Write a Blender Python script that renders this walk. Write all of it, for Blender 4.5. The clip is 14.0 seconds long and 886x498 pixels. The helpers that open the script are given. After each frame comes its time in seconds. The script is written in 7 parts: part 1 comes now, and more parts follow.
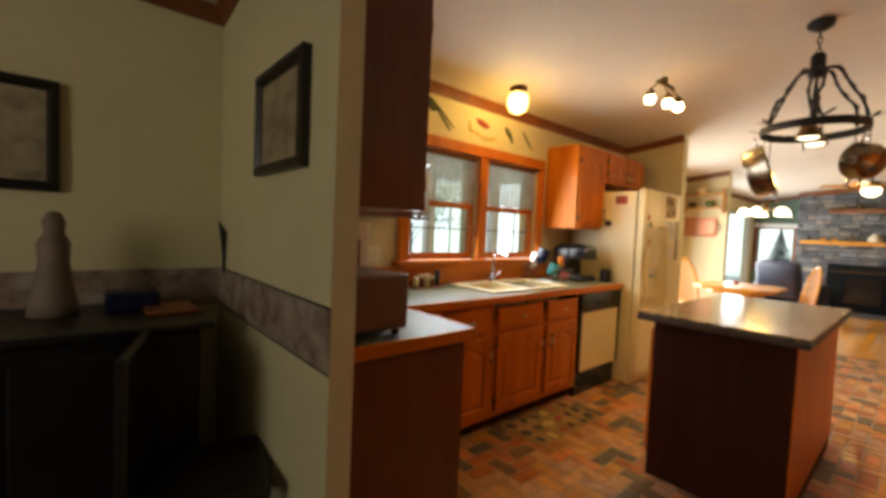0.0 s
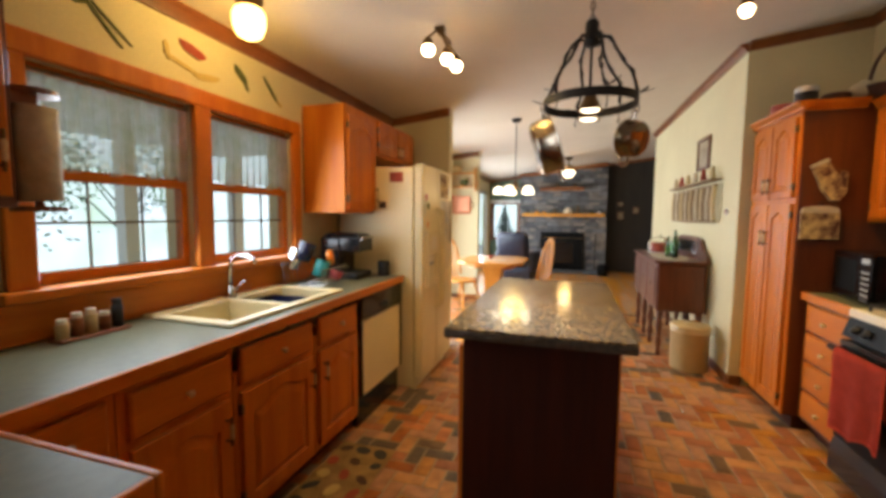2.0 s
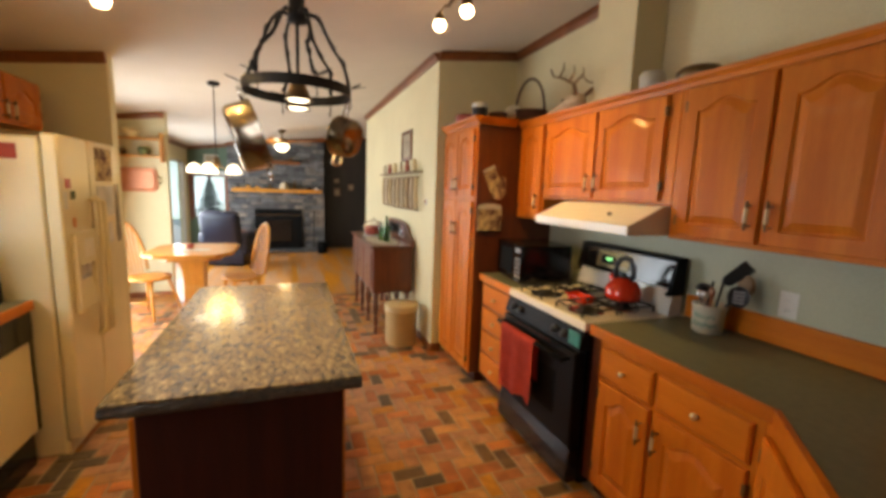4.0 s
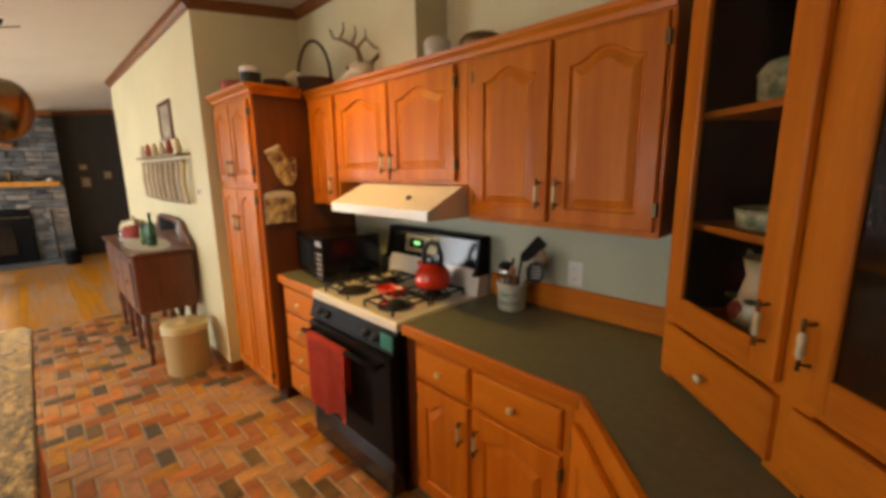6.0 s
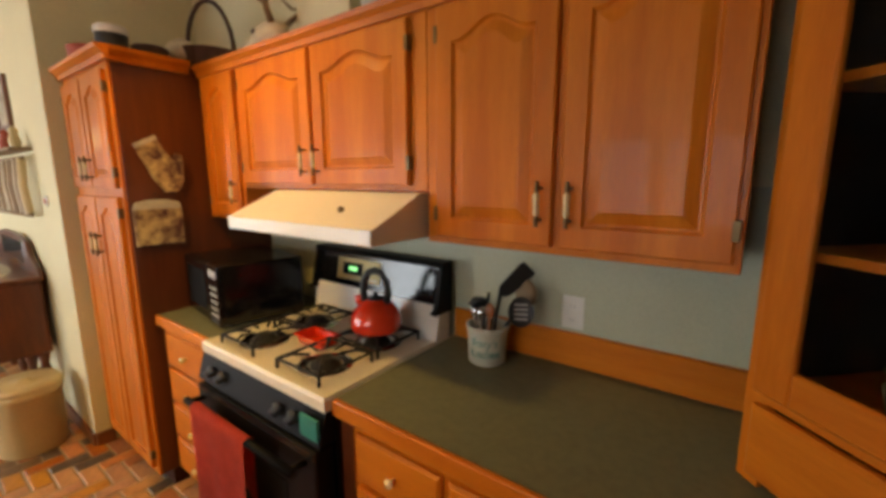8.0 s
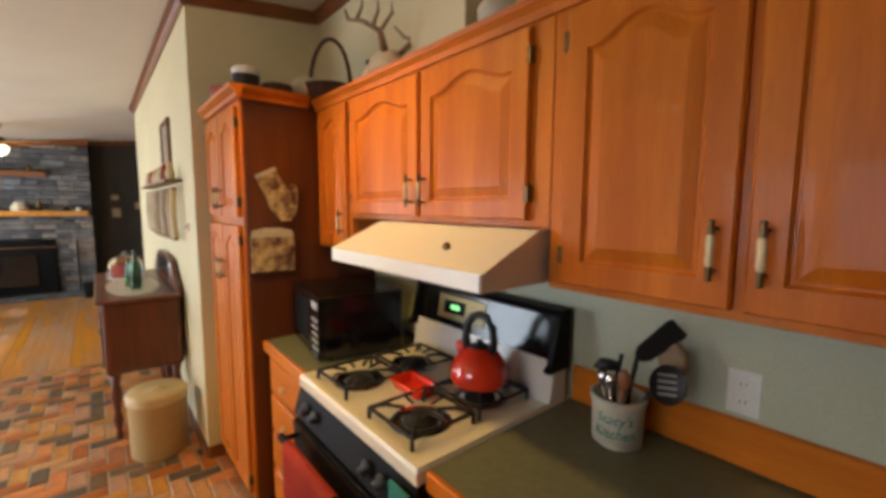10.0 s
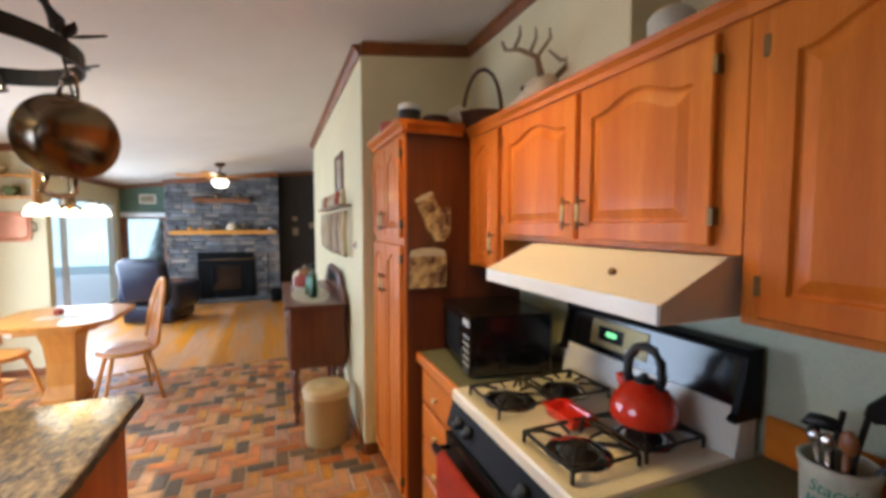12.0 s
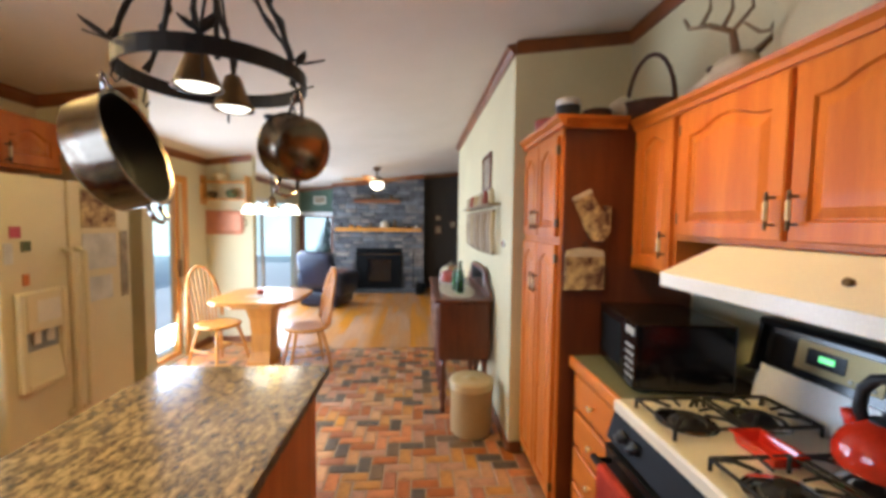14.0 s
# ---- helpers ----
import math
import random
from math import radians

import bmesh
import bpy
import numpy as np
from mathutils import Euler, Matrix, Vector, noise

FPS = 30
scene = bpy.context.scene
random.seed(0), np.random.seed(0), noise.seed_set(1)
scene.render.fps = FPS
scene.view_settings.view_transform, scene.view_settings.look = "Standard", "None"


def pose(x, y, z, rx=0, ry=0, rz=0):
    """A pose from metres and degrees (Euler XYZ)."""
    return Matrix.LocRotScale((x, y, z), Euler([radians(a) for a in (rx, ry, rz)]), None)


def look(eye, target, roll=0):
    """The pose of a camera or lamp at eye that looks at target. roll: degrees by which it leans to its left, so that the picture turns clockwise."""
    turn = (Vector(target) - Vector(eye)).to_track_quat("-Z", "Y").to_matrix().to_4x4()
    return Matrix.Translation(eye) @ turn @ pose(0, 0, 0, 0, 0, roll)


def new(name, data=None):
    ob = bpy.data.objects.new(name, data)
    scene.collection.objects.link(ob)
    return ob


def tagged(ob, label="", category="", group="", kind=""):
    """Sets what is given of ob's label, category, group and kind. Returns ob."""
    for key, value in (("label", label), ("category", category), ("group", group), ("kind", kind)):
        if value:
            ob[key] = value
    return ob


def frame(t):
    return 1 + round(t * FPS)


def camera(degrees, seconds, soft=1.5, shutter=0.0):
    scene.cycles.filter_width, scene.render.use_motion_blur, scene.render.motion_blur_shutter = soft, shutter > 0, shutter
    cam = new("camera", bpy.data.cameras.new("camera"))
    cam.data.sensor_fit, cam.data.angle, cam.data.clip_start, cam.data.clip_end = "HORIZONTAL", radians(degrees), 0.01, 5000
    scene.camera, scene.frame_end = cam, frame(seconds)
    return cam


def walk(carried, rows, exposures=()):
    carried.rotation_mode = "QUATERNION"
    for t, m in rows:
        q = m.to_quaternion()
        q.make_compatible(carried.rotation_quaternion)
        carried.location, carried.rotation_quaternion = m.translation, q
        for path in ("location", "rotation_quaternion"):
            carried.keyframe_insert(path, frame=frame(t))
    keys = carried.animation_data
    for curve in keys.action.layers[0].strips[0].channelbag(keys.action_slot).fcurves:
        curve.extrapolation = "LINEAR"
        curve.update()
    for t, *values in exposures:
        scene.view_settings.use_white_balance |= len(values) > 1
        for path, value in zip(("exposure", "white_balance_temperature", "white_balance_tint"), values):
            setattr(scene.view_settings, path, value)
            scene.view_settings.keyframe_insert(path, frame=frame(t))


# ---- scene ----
cam = camera(93.6, 14.0, soft=3.8)
PATH = [
    (0, (2.736, 0.427, 1.312), (4.043, 1.939, 1.223), 2.5),
    (0.5, (2.909, 0.647, 1.316), (4.476, 1.885, 1.221), 0.3),
    (1, (3.083, 0.8, 1.312), (4.798, 1.825, 1.213), 0.5),
    (1.5, (3.291, 0.915, 1.327), (5.114, 1.728, 1.202), 0.2),
    (2, (3.459, 0.957, 1.369), (5.364, 1.543, 1.208), 0.5),
    (2.5, (3.625, 0.994, 1.378), (5.603, 1.236, 1.208), 0.0),
    (3, (3.725, 1.001, 1.406), (5.711, 0.901, 1.194), -0.1),
    (3.5, (3.713, 0.97, 1.495), (5.653, 0.55, 1.247), 1.5),
    (6, (3.964, 0.631, 1.579), (5.364, -0.746, 1.195), -0.8),
    (6.5, (4.034, 0.495, 1.522), (5.279, -1.027, 1.159), -0.0),
    (7, (4.168, 0.416, 1.53), (5.273, -1.21, 1.16), -0.8),
    (9.5, (4.559, 0.113, 1.554), (5.987, -1.266, 1.314), 0.7),
    (10, (4.566, 0.138, 1.557), (6.093, -1.138, 1.351), 0.3),
    (10.5, (4.573, 0.159, 1.567), (6.197, -0.998, 1.405), 0.3),
    (11, (4.574, 0.177, 1.576), (6.294, -0.833, 1.43), -0.1),
    (11.5, (4.581, 0.202, 1.576), (6.373, -0.675, 1.439), -0.2),
    (12, (4.592, 0.215, 1.573), (6.446, -0.526, 1.451), -0.0),
    (12.5, (4.609, 0.232, 1.566), (6.514, -0.367, 1.451), 0.3),
    (13, (4.615, 0.261, 1.572), (6.565, -0.173, 1.473), 0.3),
    (13.5, (4.617, 0.287, 1.569), (6.597, 0.026, 1.458), 0.3),
    (14, (4.613, 0.316, 1.564), (6.605, 0.192, 1.439), 0.6),
]
EXPOSURES = [(0, -0.25, 6900, 10), (1, -0.55, 6700, 10), (2, -0.5, 6300, 10), (6.5, -0.38, 6900, 10), (9.5, -0.4, 6300, 10), (12.5, -0.4, 5300, 10), (14, -0.3, 5300, 10)]
walk(cam, [(t, look(eye, target, roll)) for t, eye, target, roll in PATH], exposures=EXPOSURES)

# ---- world and lamps ----
world = bpy.data.worlds.new("sky")
scene.world = world
world.use_nodes = True
wn = world.node_tree.nodes
sky = wn.new("ShaderNodeTexSky")
sky.sky_type, sky.sun_disc = "NISHITA", False
sky.sun_elevation, sky.sun_rotation = radians(38), radians(25)
world.node_tree.links.new(sky.outputs[0], wn["Background"].inputs[0])
wn["Background"].inputs[1].default_value = 0.15


def lamp(name, kind, at, watts, colour, target=None, **settings):
    data = bpy.data.lights.new(name, kind)
    data.energy, data.color = watts, colour
    if "size" in settings:
        data.shape, data.size, data.size_y = "RECTANGLE", settings["size"][0], settings["size"][1]
    if "radius" in settings:
        data.shadow_soft_size = settings["radius"]
    if "cone" in settings:
        data.spot_size, data.spot_blend = radians(settings["cone"]), 0.6
    ob = new(name, data)
    ob.matrix_world = look(at, target or (at[0], at[1], at[2] - 1))
    return ob


sun = lamp("sun", "SUN", (0, 0, 9), 3.5, (1, 0.93, 0.82), (-2.6, -4.9, 4.7))
sun.data.angle = radians(0.5)
WARM, DAY = (1, 0.62, 0.17), (0.86, 0.93, 1)
lamp("window_light", "AREA", (4.76, 2.69, 1.5), 15, DAY, (4.76, 0, 0.9), size=(0.62, 0.78))
lamp("window_light", "AREA", (5.52, 2.69, 1.5), 15, DAY, (5.52, 0, 0.9), size=(0.62, 0.78))
lamp("patio_light", "AREA", (8.75, 2.93, 1.05), 105, DAY, (8.75, 0, 0.6), size=(1.4, 1.8))
lamp("living_light", "AREA", (12.2, 3.02, 1.2), 140, DAY, (12.2, 0, 0.9), size=(2.8, 1.4))
lamp("dining_light", "AREA", (0.06, 0.6, 1.5), 17, (1, 0.93, 0.76), (1.7, 2.7, 1.7), size=(1.3, 1.1))
lamp("sink_lamp", "POINT", (5.15, 2.45, 2.24), 13, WARM, radius=0.06)
for sx, sy, tx, ty in ((5.78, 1.77, 5.55, 1.1), (5.89, 1.69, 5.9, 0.4), (5.99, 1.66, 6.9, 2.15)):
    lamp("spot_lamp", "SPOT", (sx, sy, 2.28), 26, WARM, (tx, ty, 0.0), cone=100, radius=0.03)
for sx, sy, tx, ty in ((6.24, 0.07, 6.2, -0.7), (5.99, 0.0, 5.7, -0.75)):
    lamp("spot_lamp", "SPOT", (sx, sy, 2.48), 44, WARM, (tx, ty, 0.9), cone=88, radius=0.03)
for dx in (-0.11, 0.10):
    lamp("rack_lamp", "SPOT", (5.86 + dx, 0.885, 1.885), 18, WARM, cone=140, radius=0.04)
lamp("table_lamp", "POINT", (8.40, 1.60, 1.58), 7, WARM, radius=0.15)
lamp("fan_lamp", "POINT", (12.3, 1.05, 2.08), 11, WARM, radius=0.1)

# ---- materials ----


def material(name, colour, rough=0.5, metal=0.0, second=None, scale=6.0, stretch=(1, 1, 1), bump=0.05, fine=60.0, mix=0.5, coat=0.0, pieces=0.0, emit=0.0):
    """A surface with two scales of variation: broad mottling between two colours and fine relief."""
    m = bpy.data.materials.new(name)
    m.use_nodes = True
    n, l = m.node_tree.nodes, m.node_tree.links
    b = n["Principled BSDF"]
    tex = n.new("ShaderNodeTexCoord")
    mp = n.new("ShaderNodeMapping")
    mp.inputs["Scale"].default_value = stretch
    l.new(tex.outputs["Object"], mp.inputs["Vector"])
    big = n.new("ShaderNodeTexNoise")
    big.inputs["Scale"].default_value, big.inputs["Detail"].default_value, big.inputs["Roughness"].default_value = scale, 6, 0.6
    small = n.new("ShaderNodeTexNoise")
    small.inputs["Scale"].default_value, small.inputs["Detail"].default_value = fine, 3
    l.new(mp.outputs[0], big.inputs["Vector"])
    l.new(mp.outputs[0], small.inputs["Vector"])
    ramp = n.new("ShaderNodeMapRange")
    ramp.inputs["From Min"].default_value, ramp.inputs["From Max"].default_value = 0.35, 0.65
    ramp.inputs["To Max"].default_value = mix * 2
    l.new(big.outputs["Fac"], ramp.inputs["Value"])
    blend = n.new("ShaderNodeMix")
    blend.data_type = "RGBA"
    blend.inputs[6].default_value = (*colour, 1)
    blend.inputs[7].default_value = (*(second or [c * 0.72 for c in colour]), 1)
    l.new(ramp.outputs[0], blend.inputs[0])
    out = blend.outputs[2]
    grain = n.new("ShaderNodeMix")
    grain.data_type, grain.blend_type = "RGBA", "MULTIPLY"
    grain.inputs[0].default_value = 0.25
    l.new(out, grain.inputs[6])
    l.new(small.outputs["Fac"], grain.inputs[7])
    out = grain.outputs[2]
    if pieces:
        info = n.new("ShaderNodeObjectInfo")
        geo = n.new("ShaderNodeNewGeometry")
        add = n.new("ShaderNodeMath")
        l.new(info.outputs["Random"], add.inputs[0])
        l.new(geo.outputs["Random Per Island"], add.inputs[1])
        wrap = n.new("ShaderNodeMath")
        wrap.operation = "FRACT"
        l.new(add.outputs[0], wrap.inputs[0])
        shade = n.new("ShaderNodeMapRange")
        shade.inputs["To Min"].default_value, shade.inputs["To Max"].default_value = 1 - pieces, 1 + pieces * 0.6
        l.new(wrap.outputs[0], shade.inputs["Value"])
        hsv = n.new("ShaderNodeHueSaturation")
        l.new(shade.outputs[0], hsv.inputs["Value"])
        hue = n.new("ShaderNodeMapRange")
        hue.inputs["To Min"].default_value, hue.inputs["To Max"].default_value = 0.75, 1.15
        l.new(wrap.outputs[0], hue.inputs["Value"])
        l.new(hue.outputs[0], hsv.inputs["Saturation"])
        l.new(out, hsv.inputs["Color"])
        out = hsv.outputs[0]
    l.new(out, b.inputs["Base Color"])
    rr = n.new("ShaderNodeMapRange")
    rr.inputs["To Min"].default_value, rr.inputs["To Max"].default_value = max(rough - 0.1, 0.02), min(rough + 0.1, 1)
    l.new(small.outputs["Fac"], rr.inputs["Value"])
    l.new(rr.outputs[0], b.inputs["Roughness"])
    b.inputs["Metallic"].default_value, b.inputs["Coat Weight"].default_value = metal, coat
    if bump:
        bp = n.new("ShaderNodeBump")
        bp.inputs["Strength"].default_value, bp.inputs["Distance"].default_value = min(bump * 4, 1), 0.004
        l.new(small.outputs["Fac"], bp.inputs["Height"])
        l.new(bp.outputs[0], b.inputs["Normal"])
    if emit:
        b.inputs["Emission Color"].default_value = (*colour, 1)
        b.inputs["Emission Strength"].default_value = emit
    return m


def glow(name, colour, strength):
    m = bpy.data.materials.new(name)
    m.use_nodes = True
    b = m.node_tree.nodes["Principled BSDF"]
    b.inputs["Base Color"].default_value = (0.9, 0.85, 0.75, 1)
    b.inputs["Emission Color"].default_value = (*colour, 1)
    b.inputs["Emission Strength"].default_value = strength
    return m


def glassy(name, colour=(1, 1, 1), rough=0.0, thin=True):
    m = bpy.data.materials.new(name)
    m.use_nodes = True
    b = m.node_tree.nodes["Principled BSDF"]
    b.inputs["Base Color"].default_value = (*colour, 1)
    b.inputs["Roughness"].default_value, b.inputs["Transmission Weight"].default_value = rough, 1
    b.inputs["IOR"].default_value = 1.1 if thin else 1.45
    return m


WOOD_V = material("cherry_wood_upright", (0.66, 0.200, 0.014), 0.40, second=(0.50, 0.128, 0.008), scale=2.0, stretch=(5, 5, 0.5), fine=40, bump=0.02, coat=0.05)
WOOD_H = material("cherry_wood_level", (0.66, 0.200, 0.014), 0.40, second=(0.50, 0.128, 0.008), scale=2.0, stretch=(0.5, 5, 5), fine=40, bump=0.02, coat=0.05)
# The cherry wood taken darker, for some cabinet bodies, ends and the pantry.
WOOD_SIDE = material("darkened_cherry_wood", (0.15, 0.036, 0.010), 0.38, second=(0.10, 0.023, 0.007), scale=3, stretch=(7, 7, 0.6), fine=40, bump=0.02, coat=0.15)
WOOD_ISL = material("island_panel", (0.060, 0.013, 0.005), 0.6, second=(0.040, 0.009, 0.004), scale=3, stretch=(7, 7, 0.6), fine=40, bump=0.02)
TRIM = material("trim_wood", (0.26, 0.085, 0.022), 0.4, second=(0.17, 0.05, 0.013), scale=3, stretch=(2, 2, 2), fine=50, bump=0.02)
OAK = material("golden_oak", (0.70, 0.31, 0.035), 0.4, second=(0.56, 0.22, 0.022), scale=4, stretch=(5, 5, 0.7), fine=50, bump=0.02, coat=0.2)
MAHOG = material("antique_walnut", (0.17, 0.046, 0.014), 0.35, second=(0.10, 0.026, 0.009), scale=4, stretch=(5, 5, 0.8), fine=50, bump=0.02, coat=0.2)
# Near-black colour carries the shade inside the hutch, on sides and back.
DIM_INSIDE = material("dimmed_cabinet_inside", (0.016, 0.009, 0.006), 0.7, fine=40, bump=0.02)
BLACKWOOD = material("ebony_wood", (0.012, 0.009, 0.008), 0.4, fine=30, bump=0.02)
WALL = material("cream_wall_paint", (0.74, 0.66, 0.40), 0.75, second=(0.68, 0.60, 0.36), scale=1.5, fine=180, bump=0.04)
PANEL = material("backsplash_board", (0.48, 0.49, 0.35), 0.6, second=(0.43, 0.44, 0.31), scale=2, fine=150, bump=0.02)
GREENW = material("sage_wall_paint", (0.13, 0.20, 0.14), 0.75, scale=2, fine=150, bump=0.03)
DARKW = material("dark_wall_panelling", (0.022, 0.018, 0.016), 0.6, second=(0.035, 0.028, 0.022), scale=3, stretch=(1, 6, 0.5), fine=60)
CEIL = material("ceiling_paint", (0.73, 0.66, 0.55), 0.85, second=(0.69, 0.62, 0.51), scale=2, fine=220, bump=0.12)
COUNTER = material("green_laminate", (0.180, 0.185, 0.118), 0.42, second=(0.150, 0.155, 0.100), scale=40, fine=400, bump=0.01)
CREAM = material("cream_enamel", (0.80, 0.69, 0.40), 0.35, second=(0.76, 0.64, 0.36), scale=3, fine=300, bump=0.06)
WHITE = material("white_enamel", (0.80, 0.79, 0.74), 0.25, second=(0.76, 0.75, 0.70), scale=3, fine=200, bump=0.01)
BISQUE = material("bisque_enamel", (0.84, 0.77, 0.62), 0.3, second=(0.80, 0.73, 0.58), scale=3, fine=200, bump=0.01)
BLACK = material("black_enamel", (0.008, 0.008, 0.009), 0.15, scale=4, fine=200, bump=0.005)
SATIN = material("satin_black_enamel", (0.006, 0.006, 0.007), 0.5, scale=4, fine=200, bump=0.005)
SATIN.node_tree.nodes["Principled BSDF"].inputs["Specular IOR Level"].default_value = 0.12
HOODW = material("warm_white_enamel", (0.86, 0.82, 0.72), 0.35, second=(0.83, 0.78, 0.68), scale=3, fine=200, bump=0.01)
GOLDP = material("brushed_gold_panel", (0.40, 0.32, 0.14), 0.45, metal=0.5, second=(0.34, 0.28, 0.14), scale=4, fine=200, bump=0.01)
GREYBTN = material("pale_grey_print", (0.45, 0.46, 0.46), 0.5, bump=0)
STONE_EDGE = material("dark_stone_edge", (0.05, 0.045, 0.038), 0.5, second=(0.12, 0.095, 0.06), scale=40, fine=160, bump=0.25)
RUBBER = material("matt_black_plastic", (0.014, 0.014, 0.015), 0.5, scale=6, fine=200)
IRON = material("cast_iron", (0.018, 0.017, 0.017), 0.6, metal=0.3, scale=8, fine=120, bump=0.1)
BRONZE = material("aged_bronze", (0.20, 0.13, 0.06), 0.4, metal=0.9, scale=10, fine=120)
CHROME = material("chrome", (0.75, 0.75, 0.76), 0.12, metal=1, scale=6, fine=100, bump=0)
STEEL = material("smoked_steel", (0.30, 0.25, 0.19), 0.22, metal=1, second=(0.24, 0.19, 0.14), scale=2, fine=100, bump=0.01)
PORCELAIN = material("ivory_porcelain", (0.80, 0.64, 0.36), 0.2, scale=8, fine=100, bump=0)
RED = material("red_enamel", (0.86, 0.045, 0.012), 0.14, second=(0.80, 0.036, 0.010), scale=3, fine=100, bump=0, coat=0.6)
TOWEL = material("red_terry_cloth", (0.74, 0.085, 0.045), 0.95, second=(0.62, 0.06, 0.03), scale=15, fine=250, bump=0.2)
STONEWARE = material("cream_stoneware", (0.66, 0.62, 0.48), 0.35, scale=6, fine=120, bump=0.02)
CROCK = material("tan_stoneware", (0.66, 0.50, 0.24), 0.4, second=(0.58, 0.43, 0.20), scale=4, fine=100, bump=0.03)
TEAL = material("teal_glaze", (0.03, 0.25, 0.20), 0.4, scale=8, fine=100, bump=0)
LEATHER = material("navy_leather", (0.016, 0.020, 0.045), 0.32, second=(0.010, 0.012, 0.028), scale=6, fine=150, bump=0.15)
SOOT = material("stove_black", (0.007, 0.007, 0.007), 0.75, scale=6, fine=100)
CLOTH = material("linen_cloth", (0.72, 0.66, 0.50), 0.9, scale=20, fine=300, bump=0.1)
COPPER = material("copper_tray", (0.62, 0.26, 0.14), 0.4, metal=0.6, second=(0.5, 0.2, 0.1), scale=8, fine=80)
BRICK = material("brick_tile", (0.56, 0.195, 0.058), 0.46, second=(0.29, 0.103, 0.040), scale=9, fine=90, bump=0.15, pieces=0.15, coat=0.05)
GROUT = material("brick_grout", (0.44, 0.34, 0.21), 0.85, second=(0.33, 0.25, 0.16), scale=8, fine=150, bump=0.2)
PLANK = material("oak_floor_board", (0.56, 0.255, 0.055), 0.38, second=(0.47, 0.195, 0.040), scale=3, stretch=(0.7, 8, 1), fine=60, bump=0.02, pieces=0.15, coat=0.1)
STONE = material("ledge_stone", (0.23, 0.235, 0.235), 0.8, second=(0.13, 0.13, 0.14), scale=7, fine=50, bump=0.3, pieces=0.2)
MORTAR = material("mortar", (0.11, 0.105, 0.10), 0.9, scale=10, fine=100, bump=0.2)
CARPET = material("dark_carpet", (0.05, 0.035, 0.025), 0.95, scale=10, fine=300, bump=0.2)
SHEER = material("sheer_curtain", (0.88, 0.87, 0.80), 0.9, second=(0.66, 0.68, 0.46), scale=9, fine=250, bump=0.05)
sn, sl = SHEER.node_tree.nodes, SHEER.node_tree.links
lit, clear, veil = sn.new("ShaderNodeBsdfTranslucent"), sn.new("ShaderNodeBsdfTransparent"), sn.new("ShaderNodeMixShader")
sl.new(sn["Principled BSDF"].inputs["Base Color"].links[0].from_socket, lit.inputs["Color"])
veil.inputs[0].default_value = 0.38
sl.new(lit.outputs[0], veil.inputs[1])
sl.new(clear.outputs[0], veil.inputs[2])
sl.new(veil.outputs[0], sn["Material Output"].inputs["Surface"])
COUNTER.node_tree.nodes["Principled BSDF"].inputs["Specular IOR Level"].default_value = 0.15
SOOT.node_tree.nodes["Principled BSDF"].inputs["Specular IOR Level"].default_value = 0.1
for wood in (WOOD_V, WOOD_H, WOOD_ISL):
    wood.node_tree.nodes["Principled BSDF"].inputs["Specular IOR Level"].default_value = 0.2
# Ground whitened in colour to stand in for blown-out daylight outside.
SOIL = material("whitened_ground", (0.72, 0.75, 0.74), 0.95, second=(0.80, 0.82, 0.82), scale=0.6, fine=20, bump=0.2)
FOLIAGE = material("pale_leaves", (0.42, 0.55, 0.28), 0.7, scale=4, fine=40, pieces=0.4)
LEAF = material("conifer_needles", (0.045, 0.10, 0.055), 0.8, scale=4, fine=40, pieces=0.4)
BARK = material("bark", (0.36, 0.32, 0.27), 0.9, scale=8, fine=40, bump=0.4)
PRINT = material("print_picture", (0.20, 0.15, 0.09), 0.5, second=(0.42, 0.34, 0.22), scale=9, fine=60, mix=0.6)
BORDER = material("printed_border", (0.16, 0.075, 0.055), 0.7, second=(0.42, 0.34, 0.28), scale=9, fine=60, mix=0.55)
PATTERN = material("printed_kitchen_cloth", (0.74, 0.56, 0.26), 0.9, second=(0.11, 0.04, 0.035), scale=19, fine=200, mix=0.5, bump=0.1)
FLORAL = material("floral_ceramic", (0.72, 0.66, 0.38), 0.25, second=(0.12, 0.20, 0.10), scale=22, fine=60, mix=0.45)
# Pale figurine darkened in colour to stand in for the dim dining room.
DIM_CERAMIC = material("dimmed_ceramic", (0.24, 0.17, 0.13), 0.6, second=(0.17, 0.12, 0.09), scale=12, fine=80)
PAPER = material("white_paper", (0.80, 0.78, 0.70), 0.8, scale=10, fine=200)
RUGM = material("woven_rug", (0.42, 0.27, 0.10), 0.95, second=(0.26, 0.16, 0.06), scale=11, fine=250, bump=0.2, mix=0.55)
BASKET = material("basket_wicker", (0.085, 0.030, 0.016), 0.7, scale=30, fine=120, bump=0.3)
ANTLER = material("antler_horn", (0.30, 0.19, 0.09), 0.6, scale=12, fine=80, bump=0.1)
BONE = material("bleached_bone", (0.74, 0.62, 0.42), 0.7, scale=10, fine=80, bump=0.15)
TOASTER = material("brown_metal", (0.19, 0.125, 0.10), 0.4, metal=0.4, second=(0.14, 0.09, 0.07), scale=3, fine=120, bump=0.02)
GLASS = glassy("window_glass")
# Grey tints of both hutch panes stand in for a dim interior.
DIMMING_GLASS = glassy("cabinet_glass", (0.82, 0.81, 0.79))
RIPPLEGLASS = glassy("rippled_cabinet_glass", (0.30, 0.29, 0.28), thin=False)
rn, rl = RIPPLEGLASS.node_tree.nodes, RIPPLEGLASS.node_tree.links
ripple, relief = rn.new("ShaderNodeTexNoise"), rn.new("ShaderNodeBump")
ripple.inputs["Scale"].default_value = 55
